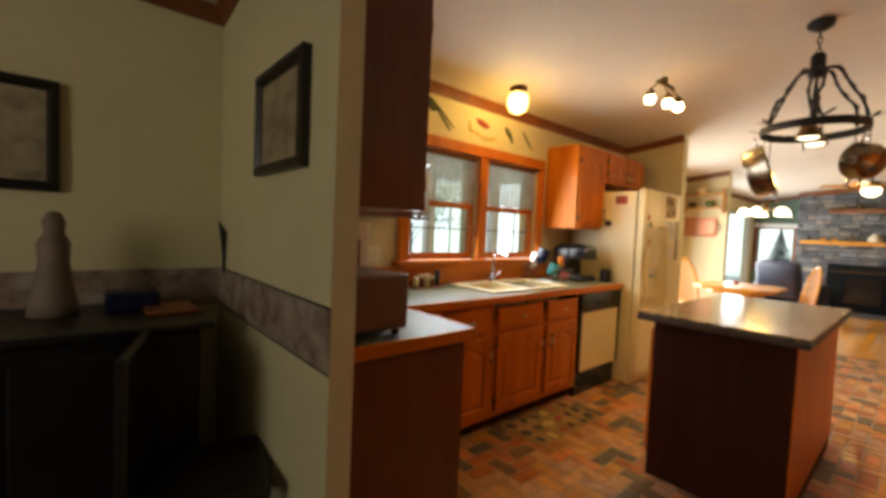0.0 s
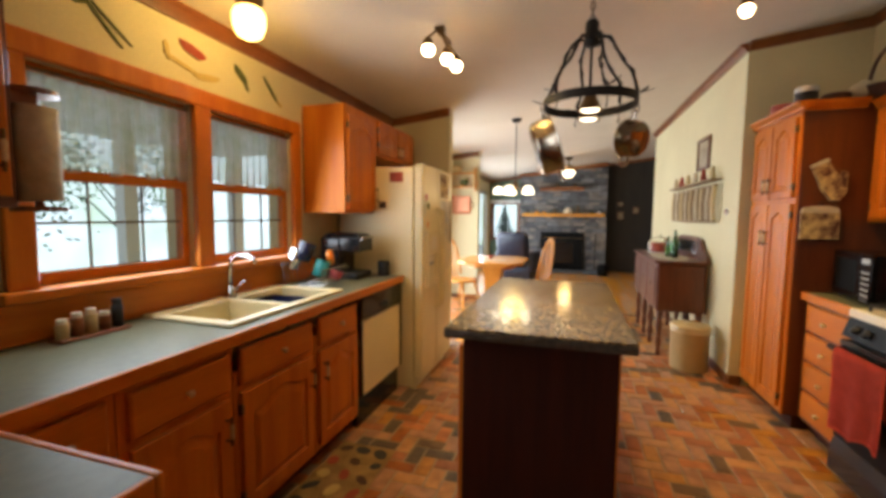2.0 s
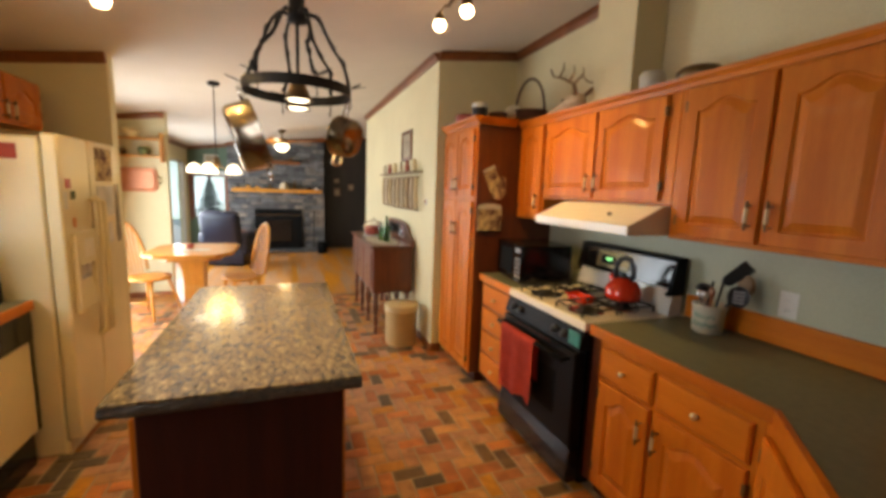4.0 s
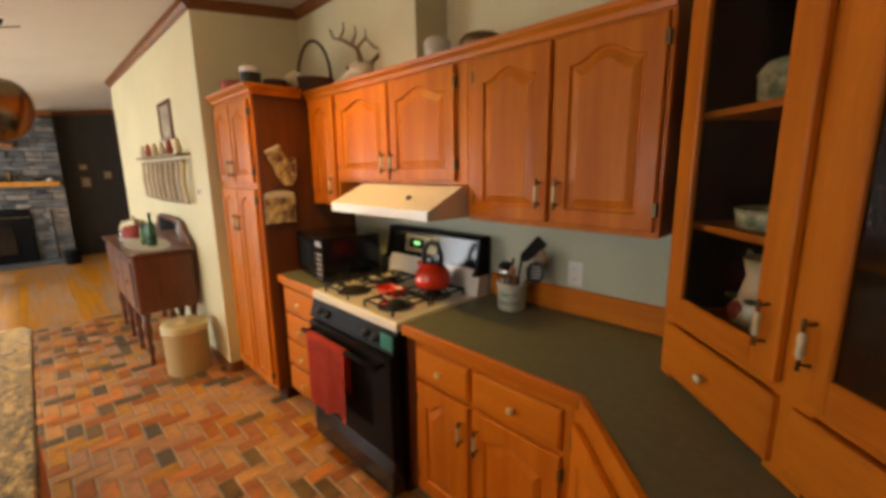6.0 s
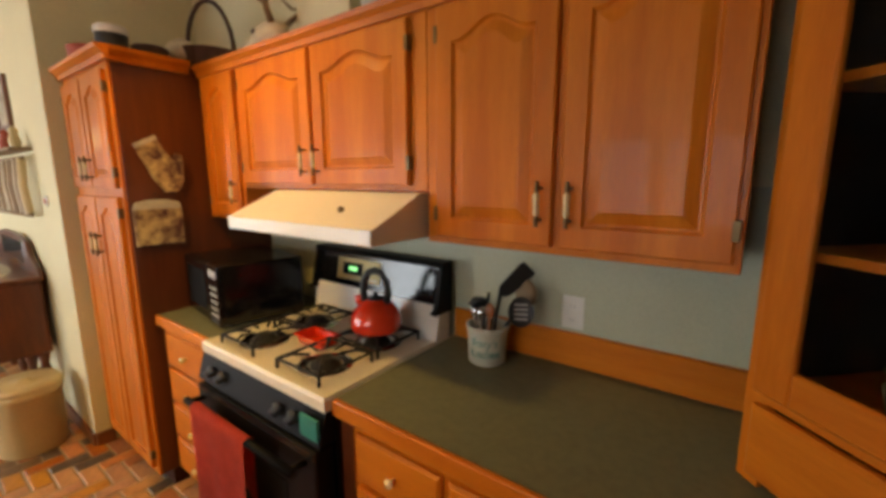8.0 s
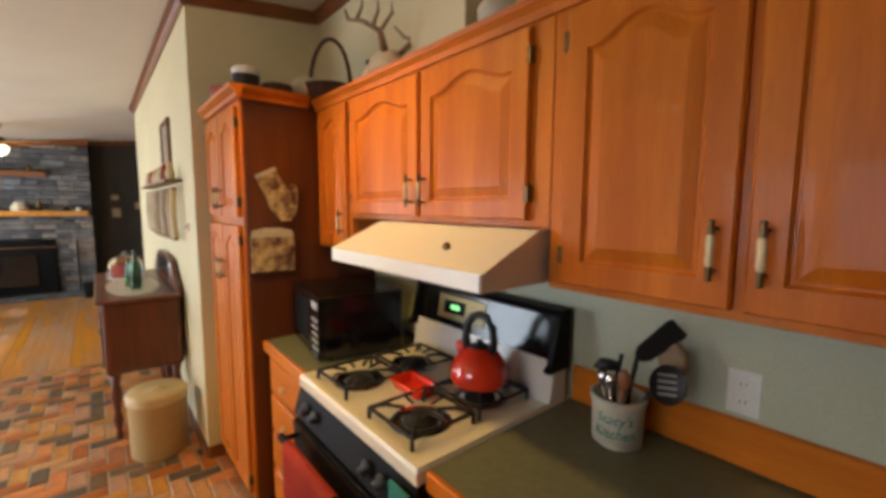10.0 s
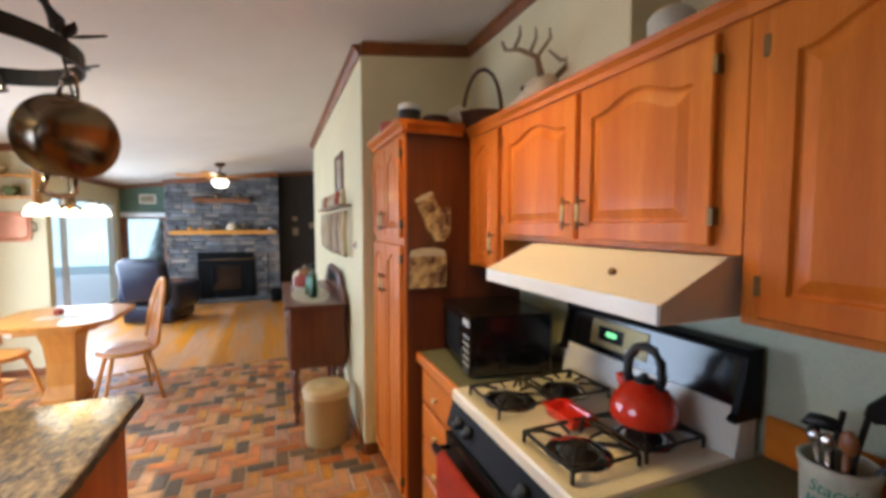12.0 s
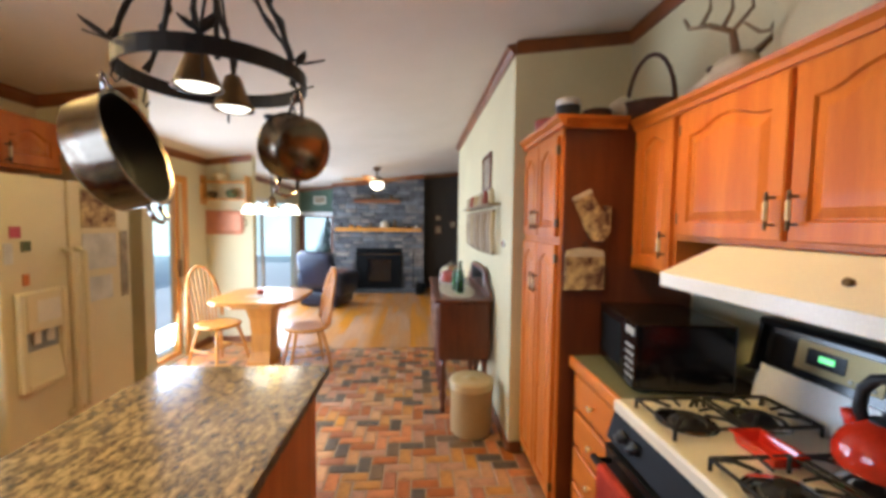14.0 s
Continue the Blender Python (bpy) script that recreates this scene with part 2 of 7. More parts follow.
relief.inputs["Strength"].default_value, relief.inputs["Distance"].default_value = 0.35, 0.004
rl.new(ripple.outputs["Fac"], relief.inputs["Height"])
rl.new(relief.outputs[0], rn["Principled BSDF"].inputs["Normal"])
BOTTLE = glassy("green_bottle_glass", (0.10, 0.30, 0.06), thin=False)
DOME = glassy("clear_dome_glass", (0.95, 0.95, 0.95))
ORANGE = material("orange_plastic", (0.85, 0.25, 0.02), 0.3, bump=0)
TEALP = material("teal_plastic", (0.03, 0.30, 0.32), 0.3, bump=0)
PINK = material("pink_plastic", (0.55, 0.06, 0.10), 0.3, bump=0)
BLUE = material("navy_basin", (0.010, 0.014, 0.05), 0.25, bump=0)
TUFT = material("painted_leaf", (0.10, 0.12, 0.03), 0.7, bump=0)
PEPPER = material("painted_red", (0.38, 0.05, 0.02), 0.6, bump=0)
SQUASH = material("painted_yellow", (0.66, 0.47, 0.14), 0.6, bump=0)
GREENLED = glow("green_display", (0.1, 1, 0.2), 1.5)
BULB = glow("warm_bulb", (1, 0.66, 0.32), 30)
GLOBE = glow("lit_glass_globe", (1, 0.62, 0.16), 9)
SHADE = glow("lit_glass_shade", (1, 0.86, 0.60), 6)

# GRANITE: speckled slab
GRANITE = material("speckled_granite", (0.44, 0.32, 0.15), 0.18, second=(0.06, 0.048, 0.036), scale=30, stretch=(1, 1.9, 1), fine=160, bump=0.005, mix=0.55, coat=0.3)


def tinted_pieces(m, stops):
    """Each piece takes one of several fired colours, mottled by the material's own noise."""
    n, l = m.node_tree.nodes, m.node_tree.links
    wrap = next(q for q in n if q.type == "MATH" and q.operation == "FRACT")
    ramp = n.new("ShaderNodeValToRGB")
    ramp.color_ramp.interpolation = "CONSTANT"
    el = ramp.color_ramp.elements
    while len(el) < len(stops):
        el.new(0.5)
    for e, (p, c) in zip(el, stops):
        e.position, e.color = p, (*c, 1)
    l.new(wrap.outputs[0], ramp.inputs[0])
    blend = next(q for q in n if q.type == "MIX" and q.blend_type == "MIX")
    dark = n.new("ShaderNodeMix")
    dark.data_type, dark.blend_type, dark.inputs[0].default_value = "RGBA", "MULTIPLY", 1.0
    dark.inputs[7].default_value = (0.55, 0.5, 0.5, 1)
    l.new(ramp.outputs[0], blend.inputs[6])
    l.new(ramp.outputs[0], dark.inputs[6])
    l.new(dark.outputs[2], blend.inputs[7])


tinted_pieces(BRICK, [(0.0, (0.68, 0.255, 0.036)), (0.17, (0.14, 0.090, 0.042)), (0.27, (0.74, 0.33, 0.055)), (0.43, (0.52, 0.160, 0.032)), (0.55, (0.78, 0.270, 0.055)),
                      (0.69, (0.20, 0.118, 0.048)), (0.77, (0.62, 0.30, 0.070)), (0.9, (0.46, 0.150, 0.036))])
tinted_pieces(STONE, [(0.0, (0.21, 0.22, 0.225)), (0.2, (0.13, 0.14, 0.15)), (0.4, (0.30, 0.28, 0.25)), (0.55, (0.17, 0.18, 0.19)), (0.7, (0.36, 0.32, 0.27)), (0.82, (0.24, 0.25, 0.26))])

# ---- mesh helpers ----


def link(name, bm, mat, parent=None, label="", smooth=False):
    me = bpy.data.meshes.new(name)
    bmesh.ops.recalc_face_normals(bm, faces=bm.faces)
    bm.to_mesh(me)
    bm.free()
    me.materials.append(mat)
    if smooth:
        me.polygons.foreach_set("use_smooth", [True] * len(me.polygons))
    ob = new(name, me)
    if parent:
        ob.parent = parent
    if label:
        ob["label"] = label
    return ob


def part(name, bm, mat, parent, label="", smooth=False):
    return link(name, bm, mat, parent, label, smooth)


def thing(name, label, category, m=None, group=""):
    ob = new(name)
    ob.empty_display_size = 0.1
    ob.matrix_basis = m or Matrix()
    return tagged(ob, label, category, group)


def solo(name, bm, mat, label, category, group="", smooth=False, kind="", m=None):
    ob = link(name, bm, mat, None, "", smooth)
    if m:
        ob.matrix_basis = m
    return tagged(ob, label, category, group, kind)


def setting(name, bm, mat, label, category, smooth=False):
    return solo(name, bm, mat, label, category, kind="structure", smooth=smooth)


def cube(x0, x1, y0, y1, z0, z1, bevel=0.0, bm=None, seg=1):
    bm = bm or bmesh.new()
    vs = [bm.verts.new((x, y, z)) for x in (x0, x1) for y in (y0, y1) for z in (z0, z1)]
    fs = [bm.faces.new([vs[i] for i in q]) for q in ((0, 1, 3, 2), (4, 6, 7, 5), (0, 4, 5, 1), (2, 3, 7, 6), (0, 2, 6, 4), (1, 5, 7, 3))]
    if bevel:
        bmesh.ops.bevel(bm, geom=list({e for f in fs for e in f.edges}), offset=bevel, segments=seg, affect="EDGES", profile=0.5)
    return bm


def prism(points, z0, z1, bm=None, bevel=0.0):
    """A flat outline (x, y) made solid from z0 to z1."""
    bm = bm or bmesh.new()
    lo = [bm.verts.new((x, y, z0)) for x, y in points]
    hi = [bm.verts.new((x, y, z1)) for x, y in points]
    top = bm.faces.new(hi)
    bm.faces.new(lo[::-1])
    k = len(points)
    for i in range(k):
        bm.faces.new((lo[i], lo[(i + 1) % k], hi[(i + 1) % k], hi[i]))
    if bevel:
        bmesh.ops.bevel(bm, geom=list(top.edges), offset=bevel, segments=2, affect="EDGES")
    return bm


def lathe(profile, n=24, at=(0, 0, 0), bm=None):
    """(radius, height) pairs spun about the upright through at."""
    bm = bm or bmesh.new()
    rings = []
    for r, h in profile:
        if r < 1e-5:
            rings.append([bm.verts.new((at[0], at[1], at[2] + h))])
        else:
            rings.append([bm.verts.new((at[0] + r * math.cos(2 * math.pi * i / n), at[1] + r * math.sin(2 * math.pi * i / n), at[2] + h)) for i in range(n)])
    for a, b in zip(rings, rings[1:]):
        for i in range(n):
            j = (i + 1) % n
            if len(a) == 1 and len(b) > 1:
                bm.faces.new((a[0], b[i], b[j]))
            elif len(b) == 1 and len(a) > 1:
                bm.faces.new((a[i], a[j], b[0]))
            elif len(a) > 1:
                bm.faces.new((a[i], a[j], b[j], b[i]))
    return bm


def tube(points, r, n=8, bm=None, taper=None):
    """A round bar along points."""
    bm = bm or bmesh.new()
    pts = [Vector(p) for p in points]
    rings = []
    for k, p in enumerate(pts):
        d = (pts[min(k + 1, len(pts) - 1)] - pts[max(k - 1, 0)]).normalized()
        u = d.cross(Vector((0.31, 0.17, 0.93)))
        u = u.normalized() if u.length > 1e-3 else Vector((1, 0, 0))
        v = d.cross(u)
        rr = r if taper is None else r + (taper - r) * k / (len(pts) - 1)
        rings.append([bm.verts.new(p + rr * (math.cos(2 * math.pi * i / n) * u + math.sin(2 * math.pi * i / n) * v)) for i in range(n)])
    for a, b in zip(rings, rings[1:]):
        for i in range(n):
            bm.faces.new((a[i], a[(i + 1) % n], b[(i + 1) % n], b[i]))
    bm.faces.new(rings[0][::-1])
    bm.faces.new(rings[-1])
    return bm


def loft(loops):
    """Closed loops of equal length joined one to the next; both ends are closed."""
    bm = bmesh.new()
    rows = [[bm.verts.new(p) for p in loop] for loop in loops]
    k = len(rows[0])
    for a, b in zip(rows, rows[1:]):
        for i in range(k):
            bm.faces.new((a[i], a[(i + 1) % k], b[(i + 1) % k], b[i]))
    bm.faces.new(rows[0][::-1])
    bm.faces.new(rows[-1])
    return bm


def blob(at, size, bm=None, sub=2, rough=0.0):
    bm = bm or bmesh.new()
    made = bmesh.ops.create_icosphere(bm, subdivisions=sub, radius=1.0)["verts"]
    for v in made:
        k = 1 + rough * noise.noise(v.co * 2.3 + Vector(at))
        v.co = Vector((v.co.x * size[0] * k + at[0], v.co.y * size[1] * k + at[1], v.co.z * size[2] * k + at[2]))
    return bm


def ceil_z(y):
    return 2.68 - 0.122 * y


# ---- structure ----
def wall_y(name, x0, x1, y0, y1, mat, label, holes=(), top=None):
    """A wall along x between y0 and y1, pierced by (xa, xb, za, zb) openings."""
    bm = bmesh.new()
    t0 = ceil_z(y0) if top is None else top
    t1 = ceil_z(y1) if top is None else top
    xs = sorted({x0, x1, *[h[0] for h in holes], *[h[1] for h in holes]})
    for a, b in zip(xs, xs[1:]):
        spans, z = [], 0.0
        for h in sorted(holes, key=lambda q: q[2]):
            if h[0] <= a and h[1] >= b:
                if h[2] > z:
                    spans.append((z, h[2], h[2]))
                z = h[3]
        spans.append((z, t0, t1))
        for lo, ha, hb in spans:
            v = [bm.verts.new(p) for p in ((a, y0, lo), (b, y0, lo), (b, y1, lo), (a, y1, lo), (a, y0, ha), (b, y0, ha), (b, y1, hb), (a, y1, hb))]
            for q in ((0, 3, 2, 1), (4, 5, 6, 7), (0, 1, 5, 4), (1, 2, 6, 5), (2, 3, 7, 6), (3, 0, 4, 7)):
                bm.faces.new([v[i] for i in q])
    return setting(name, bm, mat, label, "wall")


def wall_x(name, x0, x1, y0, y1, mat, label, holes=()):
    bm = bmesh.new()
    ys = sorted({y0, y1, *[h[0] for h in holes], *[h[1] for h in holes]})
    for a, b in zip(ys, ys[1:]):
        spans, z = [], 0.0
        for h in sorted(holes, key=lambda q: q[2]):
            if h[0] <= a and h[1] >= b:
                if h[2] > z:
                    spans.append((z, h[2], h[2]))
                z = h[3]
        spans.append((z, ceil_z(a), ceil_z(b)))
        for lo, ha, hb in spans:
            v = [bm.verts.new(p) for p in ((x0, a, lo), (x1, a, lo), (x1, b, lo), (x0, b, lo), (x0, a, ha), (x1, a, ha), (x1, b, hb), (x0, b, hb))]
            for q in ((0, 3, 2, 1), (4, 5, 6, 7), (0, 1, 5, 4), (1, 2, 6, 5), (2, 3, 7, 6), (3, 0, 4, 7)):
                bm.faces.new([v[i] for i in q])
    return setting(name, bm, mat, label, "wall")


WY = 2.77
setting("subfloor", cube(-0.5, 15.2, -4.3, 3.3, -0.2, -0.012), GROUT, "grey mortar bed under the brick tiles", "floor")
setting("grout_bed", cube(3.3, 9.739, -1.079, 2.96, -0.011, 0.0055), GROUT, "pale sandy grout between the brick tiles", "floor")
setting("floor_dining", cube(0, 3.3, -4, WY, -0.01, 0.0), CARPET, "dark carpet of the dark dining room", "floor")
bm = bmesh.new()
v = [bm.verts.new(p) for p in ((-0.3, -4.3, ceil_z(-4.3)), (15.2, -4.3, ceil_z(-4.3)), (15.2, 3.3, ceil_z(3.3)), (-0.3, 3.3, ceil_z(3.3)))]
w = [bm.verts.new(p.co + Vector((0, 0, 0.15))) for p in v]
bm.faces.new(v[::-1])
bm.faces.new(w)
for i in range(4):
    bm.faces.new((v[i], v[(i + 1) % 4], w[(i + 1) % 4], w[i]))
setting("ceiling", bm, CEIL, "sloping cream textured ceiling", "ceiling")
wall_y("wall_north_kitchen", 3.337, 7.50, WY, 2.95, WALL, "cream painted wall with a double window over the sink", [(4.43, 5.09, 1.10, 1.90), (5.19, 5.85, 1.10, 1.90)])
wall_y("wall_north_dining", -0.15, 3.26, WY, 2.95, WALL, "dim cream dining room wall")
wall_x("wall_divider", 3.26, 3.337, 1.50, 2.95, WALL, "cream wall end between the dining room and the kitchen")
wall_x("wall_wing", 7.50, 7.61, 2.14, 3.10, WALL, "cream return wall beside the refrigerator")
wall_y("wall_north_patio", 7.61, 10.05, 2.97, 3.12, WALL, "cream wall with a sliding patio door", [(7.95, 9.50, 0.03, 1.98)])
wall_x("wall_tray", 10.05, 10.17, 2.40, 3.12, WALL, "short cream wall with a hanging shelf and a tray")
wall_y("wall_north_living", 10.17, 14.62, 3.05, 3.2, WALL, "living room wall with a wide bright window", [(10.3, 14.3, 0.08, 1.98)])
wall_x("wall_far_green", 14.50, 14.62, 2.21, 3.05, GREENW, "sage green wall beside the fireplace", [(2.30, 2.98, 0.75, 1.70)])
wall_x("wall_far_dark", 14.50, 14.62, -4.1, 2.21, DARKW, "dark panelled wall beside the fireplace")
wall_y("wall_stove", 3.26, 7.33, -1.20, -1.08, WALL, "cream painted wall behind the stove")
setting("backsplash_panel", cube(3.39, 6.61, -1.08, -1.076, 0.912, 1.52), PANEL, "pale grey-green backsplash board", "wall panel")
wall_x("wall_nib", 7.33, 7.45, -1.20, -0.31, WALL, "cream wall beside the pantry cabinet")
wall_y("wall_rack", 7.45, 11.0, -0.43, -0.31, WALL, "cream wall with a rack and a picture")
wall_x("wall_hutch", 3.26, 3.38, -1.08, 0.10, WALL, "plain cream wall behind the corner hutch")
wall_y("wall_south", -0.15, 14.62, -4.25, -4.1, WALL, "plain cream closing wall")
wall_x("wall_west", -0.15, 0.0, -4.1, WY, WALL, "plain cream closing wall", [(-0.1, 1.3, 0.9, 2.1)])
wall_x("wall_living_side", 10.88, 11.0, -4.1, -0.43, WALL, "plain cream wall turning away from the living room")


def crown(name, a, b, into, label="stained wooden crown moulding", drop=0.0):
    """Moulding along the top of a wall from a to b (x, y), stepping out along into."""
    prof = [(0, 0), (0.052, 0), (0.052, -0.014), (0.034, -0.026), (0.018, -0.048), (0.012, -0.066), (0, -0.066)]
    loops = []
    for x, y in (a, b):
        loops.append([(x + into[0] * p, y + into[1] * p, ceil_z(y + into[1] * p) - 0.002 + q - drop) for p, q in prof])
    return setting(name, loft(loops), TRIM, label, "trim")


for a, b, into in (((3.38, WY), (7.50, WY), (0, -1)), ((0, WY), (3.26, WY), (0, -1)), ((3.26, 1.50), (3.26, WY), (-1, 0)),
                   ((7.50, 2.14), (7.50, WY), (-1, 0)), ((7.61, 2.97), (10.05, 2.97), (0, -1)), ((10.05, 2.40), (10.05, 2.97), (-1, 0)),
                   ((10.17, 3.05), (14.5, 3.05), (0, -1)), ((14.5, 2.21), (14.5, 3.05), (-1, 0)), ((14.5, -4), (14.5, 0.15), (-1, 0)),
                   ((3.38, -1.08), (7.33, -1.08), (0, 1)), ((7.33, -1.08), (7.33, -0.31), (-1, 0)), ((7.33, -0.31), (11.0, -0.31), (0, 1))):
    crown("crown_moulding", a, b, into)
for x0, x1, y0, y1 in ((7.315, 7.33, -0.40, -0.31), (7.33, 11.0, -0.31, -0.295), (7.61, 7.95, 2.955, 2.97), (9.58, 10.05, 2.955, 2.97), (10.035, 10.05, 2.40, 2.95)):
    setting("baseboard", cube(x0, x1, y0, y1, 0.0, 0.085, 0.003), TRIM, "stained wooden baseboard", "baseboard")

# windows over the sink


def sash_window(name, x0, x1, y, z0, z1, label):
    root = tagged(new(name), label, "window", kind="structure")
    mid = (z0 + z1) / 2 + 0.01
    for a, b, c, d, n2 in ((x0, x0 + 0.035, z0, z1, "stile"), (x1 - 0.035, x1, z0, z1, "stile"), (x0 + 0.035, x1 - 0.035, z1 - 0.035, z1, "rail"),
                           (x0 + 0.035, x1 - 0.035, z0, z0 + 0.045, "rail"), (x0 + 0.035, x1 - 0.035, mid - 0.022, mid + 0.022, "rail")):
        part(n2, cube(a, b, y, y + 0.05, c, d, 0.004), WOOD_H, root)
    w = x1 - x0
    for k in (1, 2):
        x = x0 + w * k / 3
        part("muntin", cube(x - 0.003, x + 0.003, y + 0.018, y + 0.03, z0 + 0.045, mid - 0.022), GREYBTN, root)
    zb = (z0 + 0.045 + mid) / 2
    part("muntin", cube(x0 + 0.035, x1 - 0.035, y + 0.016, y + 0.032, zb - 0.005, zb + 0.005), BRONZE, root)
    for c, d in ((z0 + 0.045, mid - 0.022), (mid + 0.022, z1 - 0.035)):
        g = part("pane", cube(x0 + 0.035, x1 - 0.035, y + 0.036, y + 0.040, c, d), GLASS, root)
        g.visible_shadow = False
    return root


sash_window("window_1", 4.43, 5.09, 2.80, 1.10, 1.90, "wooden sash window with thin grilles")
sash_window("window_2", 5.19, 5.85, 2.80, 1.10, 1.90, "wooden sash window with thin grilles")
for x0, x1, z0, z1 in ((4.34, 4.43, 1.10, 1.90), (5.09, 5.19, 1.10, 1.90), (5.85, 5.93, 1.10, 1.90), (4.34, 5.93, 1.90, 1.985)):
    setting("window_casing", cube(x0, x1, 2.735, WY, z0, z1, 0.006), WOOD_V, "stained wooden window casing", "trim")
setting("window_sill", cube(4.31, 5.96, 2.70, 2.80, 1.06, 1.10, 0.008, seg=2), WOOD_H, "stained wooden window sill", "sill")
setting("backsplash_board", cube(3.38, 6.40, 2.745, WY, 0.912, 1.055, 0.004), WOOD_H, "stained wooden backsplash under the window", "trim")


def valance(x0, x1, y, z0, z1):
    bm = bmesh.new()
    nx, nz = 60, 8
    rows = []
    for j in range(nz + 1):
        z = z1 + (z0 - z1) * j / nz
        rows.append([bm.verts.new((x0 + (x1 - x0) * i / nx, y + 0.012 * math.sin(i * 1.25 + 0.3 * math.sin(j)) * (0.5 + j / nz), z + (0.012 * math.sin(i * 0.4) if j == nz else 0))) for i in range(nx + 1)])
    for a, b in zip(rows, rows[1:]):
        for i in range(nx):
            bm.faces.new((a[i], a[i + 1], b[i + 1], b[i]))
    return bm


for x0, x1 in ((4.45, 5.07), (5.21, 5.83)):
    c = thing("curtain_valance", "sheer white gathered valance with green print, hung inside the window", "curtain", group="window valances")
    part("fabric", valance(x0, x1, 2.775, 1.53, 1.86), SHEER, c, smooth=True)
    part("rod", tube([(x0 - 0.01, 2.775, 1.87), (x1 + 0.01, 2.775, 1.87)], 0.008), BRONZE, c, "thin dark curtain rod")

# patio door and far windows
root = tagged(new("door_1"), "sliding glass patio door in an oak frame, shut", "door", kind="structure")
for a, b, c, d in ((7.95, 8.02, 0.03, 1.98), (9.43, 9.50, 0.03, 1.98), (8.02, 9.43, 1.91, 1.98), (8.02, 9.43, 0.03, 0.09), (8.70, 8.76, 0.09, 1.91)):
    part("door_frame", cube(a, b, 3.0, 3.06, c, d, 0.005), OAK, root)
for a, b in ((8.02, 8.70), (8.76, 9.43)):
    part("pane", cube(a, b, 3.03, 3.035, 0.09, 1.91), GLASS, root).visible_shadow = False
part("door_handle", cube(9.45, 9.475, 2.965, 3.0, 0.92, 1.12, 0.006), BRONZE, root, "dark bronze door handle")
for x0, x1, z0, z1 in ((9.50, 9.58, 0.0, 2.06), (7.87, 7.95, 0.0, 2.06), (7.95, 9.50, 1.98, 2.06)):
    setting("door_casing", cube(x0, x1, 2.945, 2.97, z0, z1, 0.005), OAK, "oak casing round the patio door", "trim")
root = tagged(new("window_3"), "wide bright living room window", "window", kind="structure")
for a, b, c, d in ((10.3, 10.36, 0.08, 1.98), (14.24, 14.3, 0.08, 1.98), (10.36, 14.24, 1.92, 1.98), (10.36, 14.24, 0.08, 0.14), (12.26, 12.34, 0.14, 1.92)):
    part("window_frame", cube(a, b, 3.08, 3.14, c, d, 0.005), WHITE, root)
part("pane", cube(10.36, 14.24, 3.11, 3.115, 0.14, 1.92), GLASS, root).visible_shadow = False
root = tagged(new("window_4"), "bright window beside the fireplace", "window", kind="structure")
for a, b, c, d in ((2.30, 2.34, 0.75, 1.70), (2.94, 2.98, 0.75, 1.70), (2.34, 2.94, 1.66, 1.70), (2.34, 2.94, 0.75, 0.79)):
    part("window_frame", cube(14.52, 14.58, a, b, c, d, 0.005), TRIM, root)
part("pane", cube(14.55, 14.555, 2.34, 2.94, 0.79, 1.66), GLASS, root).visible_shadow = False
setting("window_casing", cube(14.47, 14.5, 2.24, 3.04, 1.70, 1.79, 0.005), WHITE, "white casing over the far window", "trim")
for a, b in ((2.23, 2.30), (2.98, 3.04)):
    setting("window_casing", cube(14.47, 14.5, a, b, 0.7, 1.70, 0.005), TRIM, "stained wooden window casing", "trim")

root = tagged(new("window_5"), "plain dining room window", "window", kind="structure")
for p, q, c, d in ((-0.1, -0.05, 0.9, 2.1), (1.25, 1.3, 0.9, 2.1), (-0.05, 1.25, 2.05, 2.1), (-0.05, 1.25, 0.9, 0.95)):
    part("window_frame", cube(-0.10, -0.05, p, q, c, d, 0.004), TRIM, root)
part("pane", cube(-0.08, -0.075, -0.05, 1.25, 0.95, 2.05), GLASS, root).visible_shadow = False

# outside
SKYLIGHT = glow("hazy_daylight", (0.76, 0.91, 1.0), 1.5)
kn, kl = SKYLIGHT.node_tree.nodes, SKYLIGHT.node_tree.links
haze, tint, spot = kn.new("ShaderNodeTexNoise"), kn.new("ShaderNodeMix"), kn.new("ShaderNodeTexCoord")
haze.inputs["Scale"].default_value, haze.inputs["Detail"].default_value = 0.5, 4
tint.data_type = "RGBA"
tint.inputs[6].default_value, tint.inputs[7].default_value = (0.76, 0.91, 1, 1), (0.46, 0.66, 0.46, 1)
hazy = kn.new("ShaderNodeMapRange")
hazy.inputs["From Min"].default_value, hazy.inputs["From Max"].default_value = 0.42, 0.68
kl.new(spot.outputs["Object"], haze.inputs["Vector"])
kl.new(haze.outputs["Fac"], hazy.inputs["Value"])
kl.new(hazy.outputs[0], tint.inputs[0])
kl.new(tint.outputs[2], kn["Principled BSDF"].inputs["Emission Color"])
setting("backdrop", cube(-20, 40, 16.0, 16.1, -0.5, 6.5), SKYLIGHT, "bright hazy distance outside the windows", "backdrop")
setting("backdrop", cube(30.0, 30.1, -12, 16, -0.5, 6.5), SKYLIGHT, "bright hazy distance outside the windows", "backdrop")
setting("ground", cube(-400, 400, -400, 400, -0.6, -0.5), SOIL, "ground whitened to read as glare, reaching to the horizon", "ground")

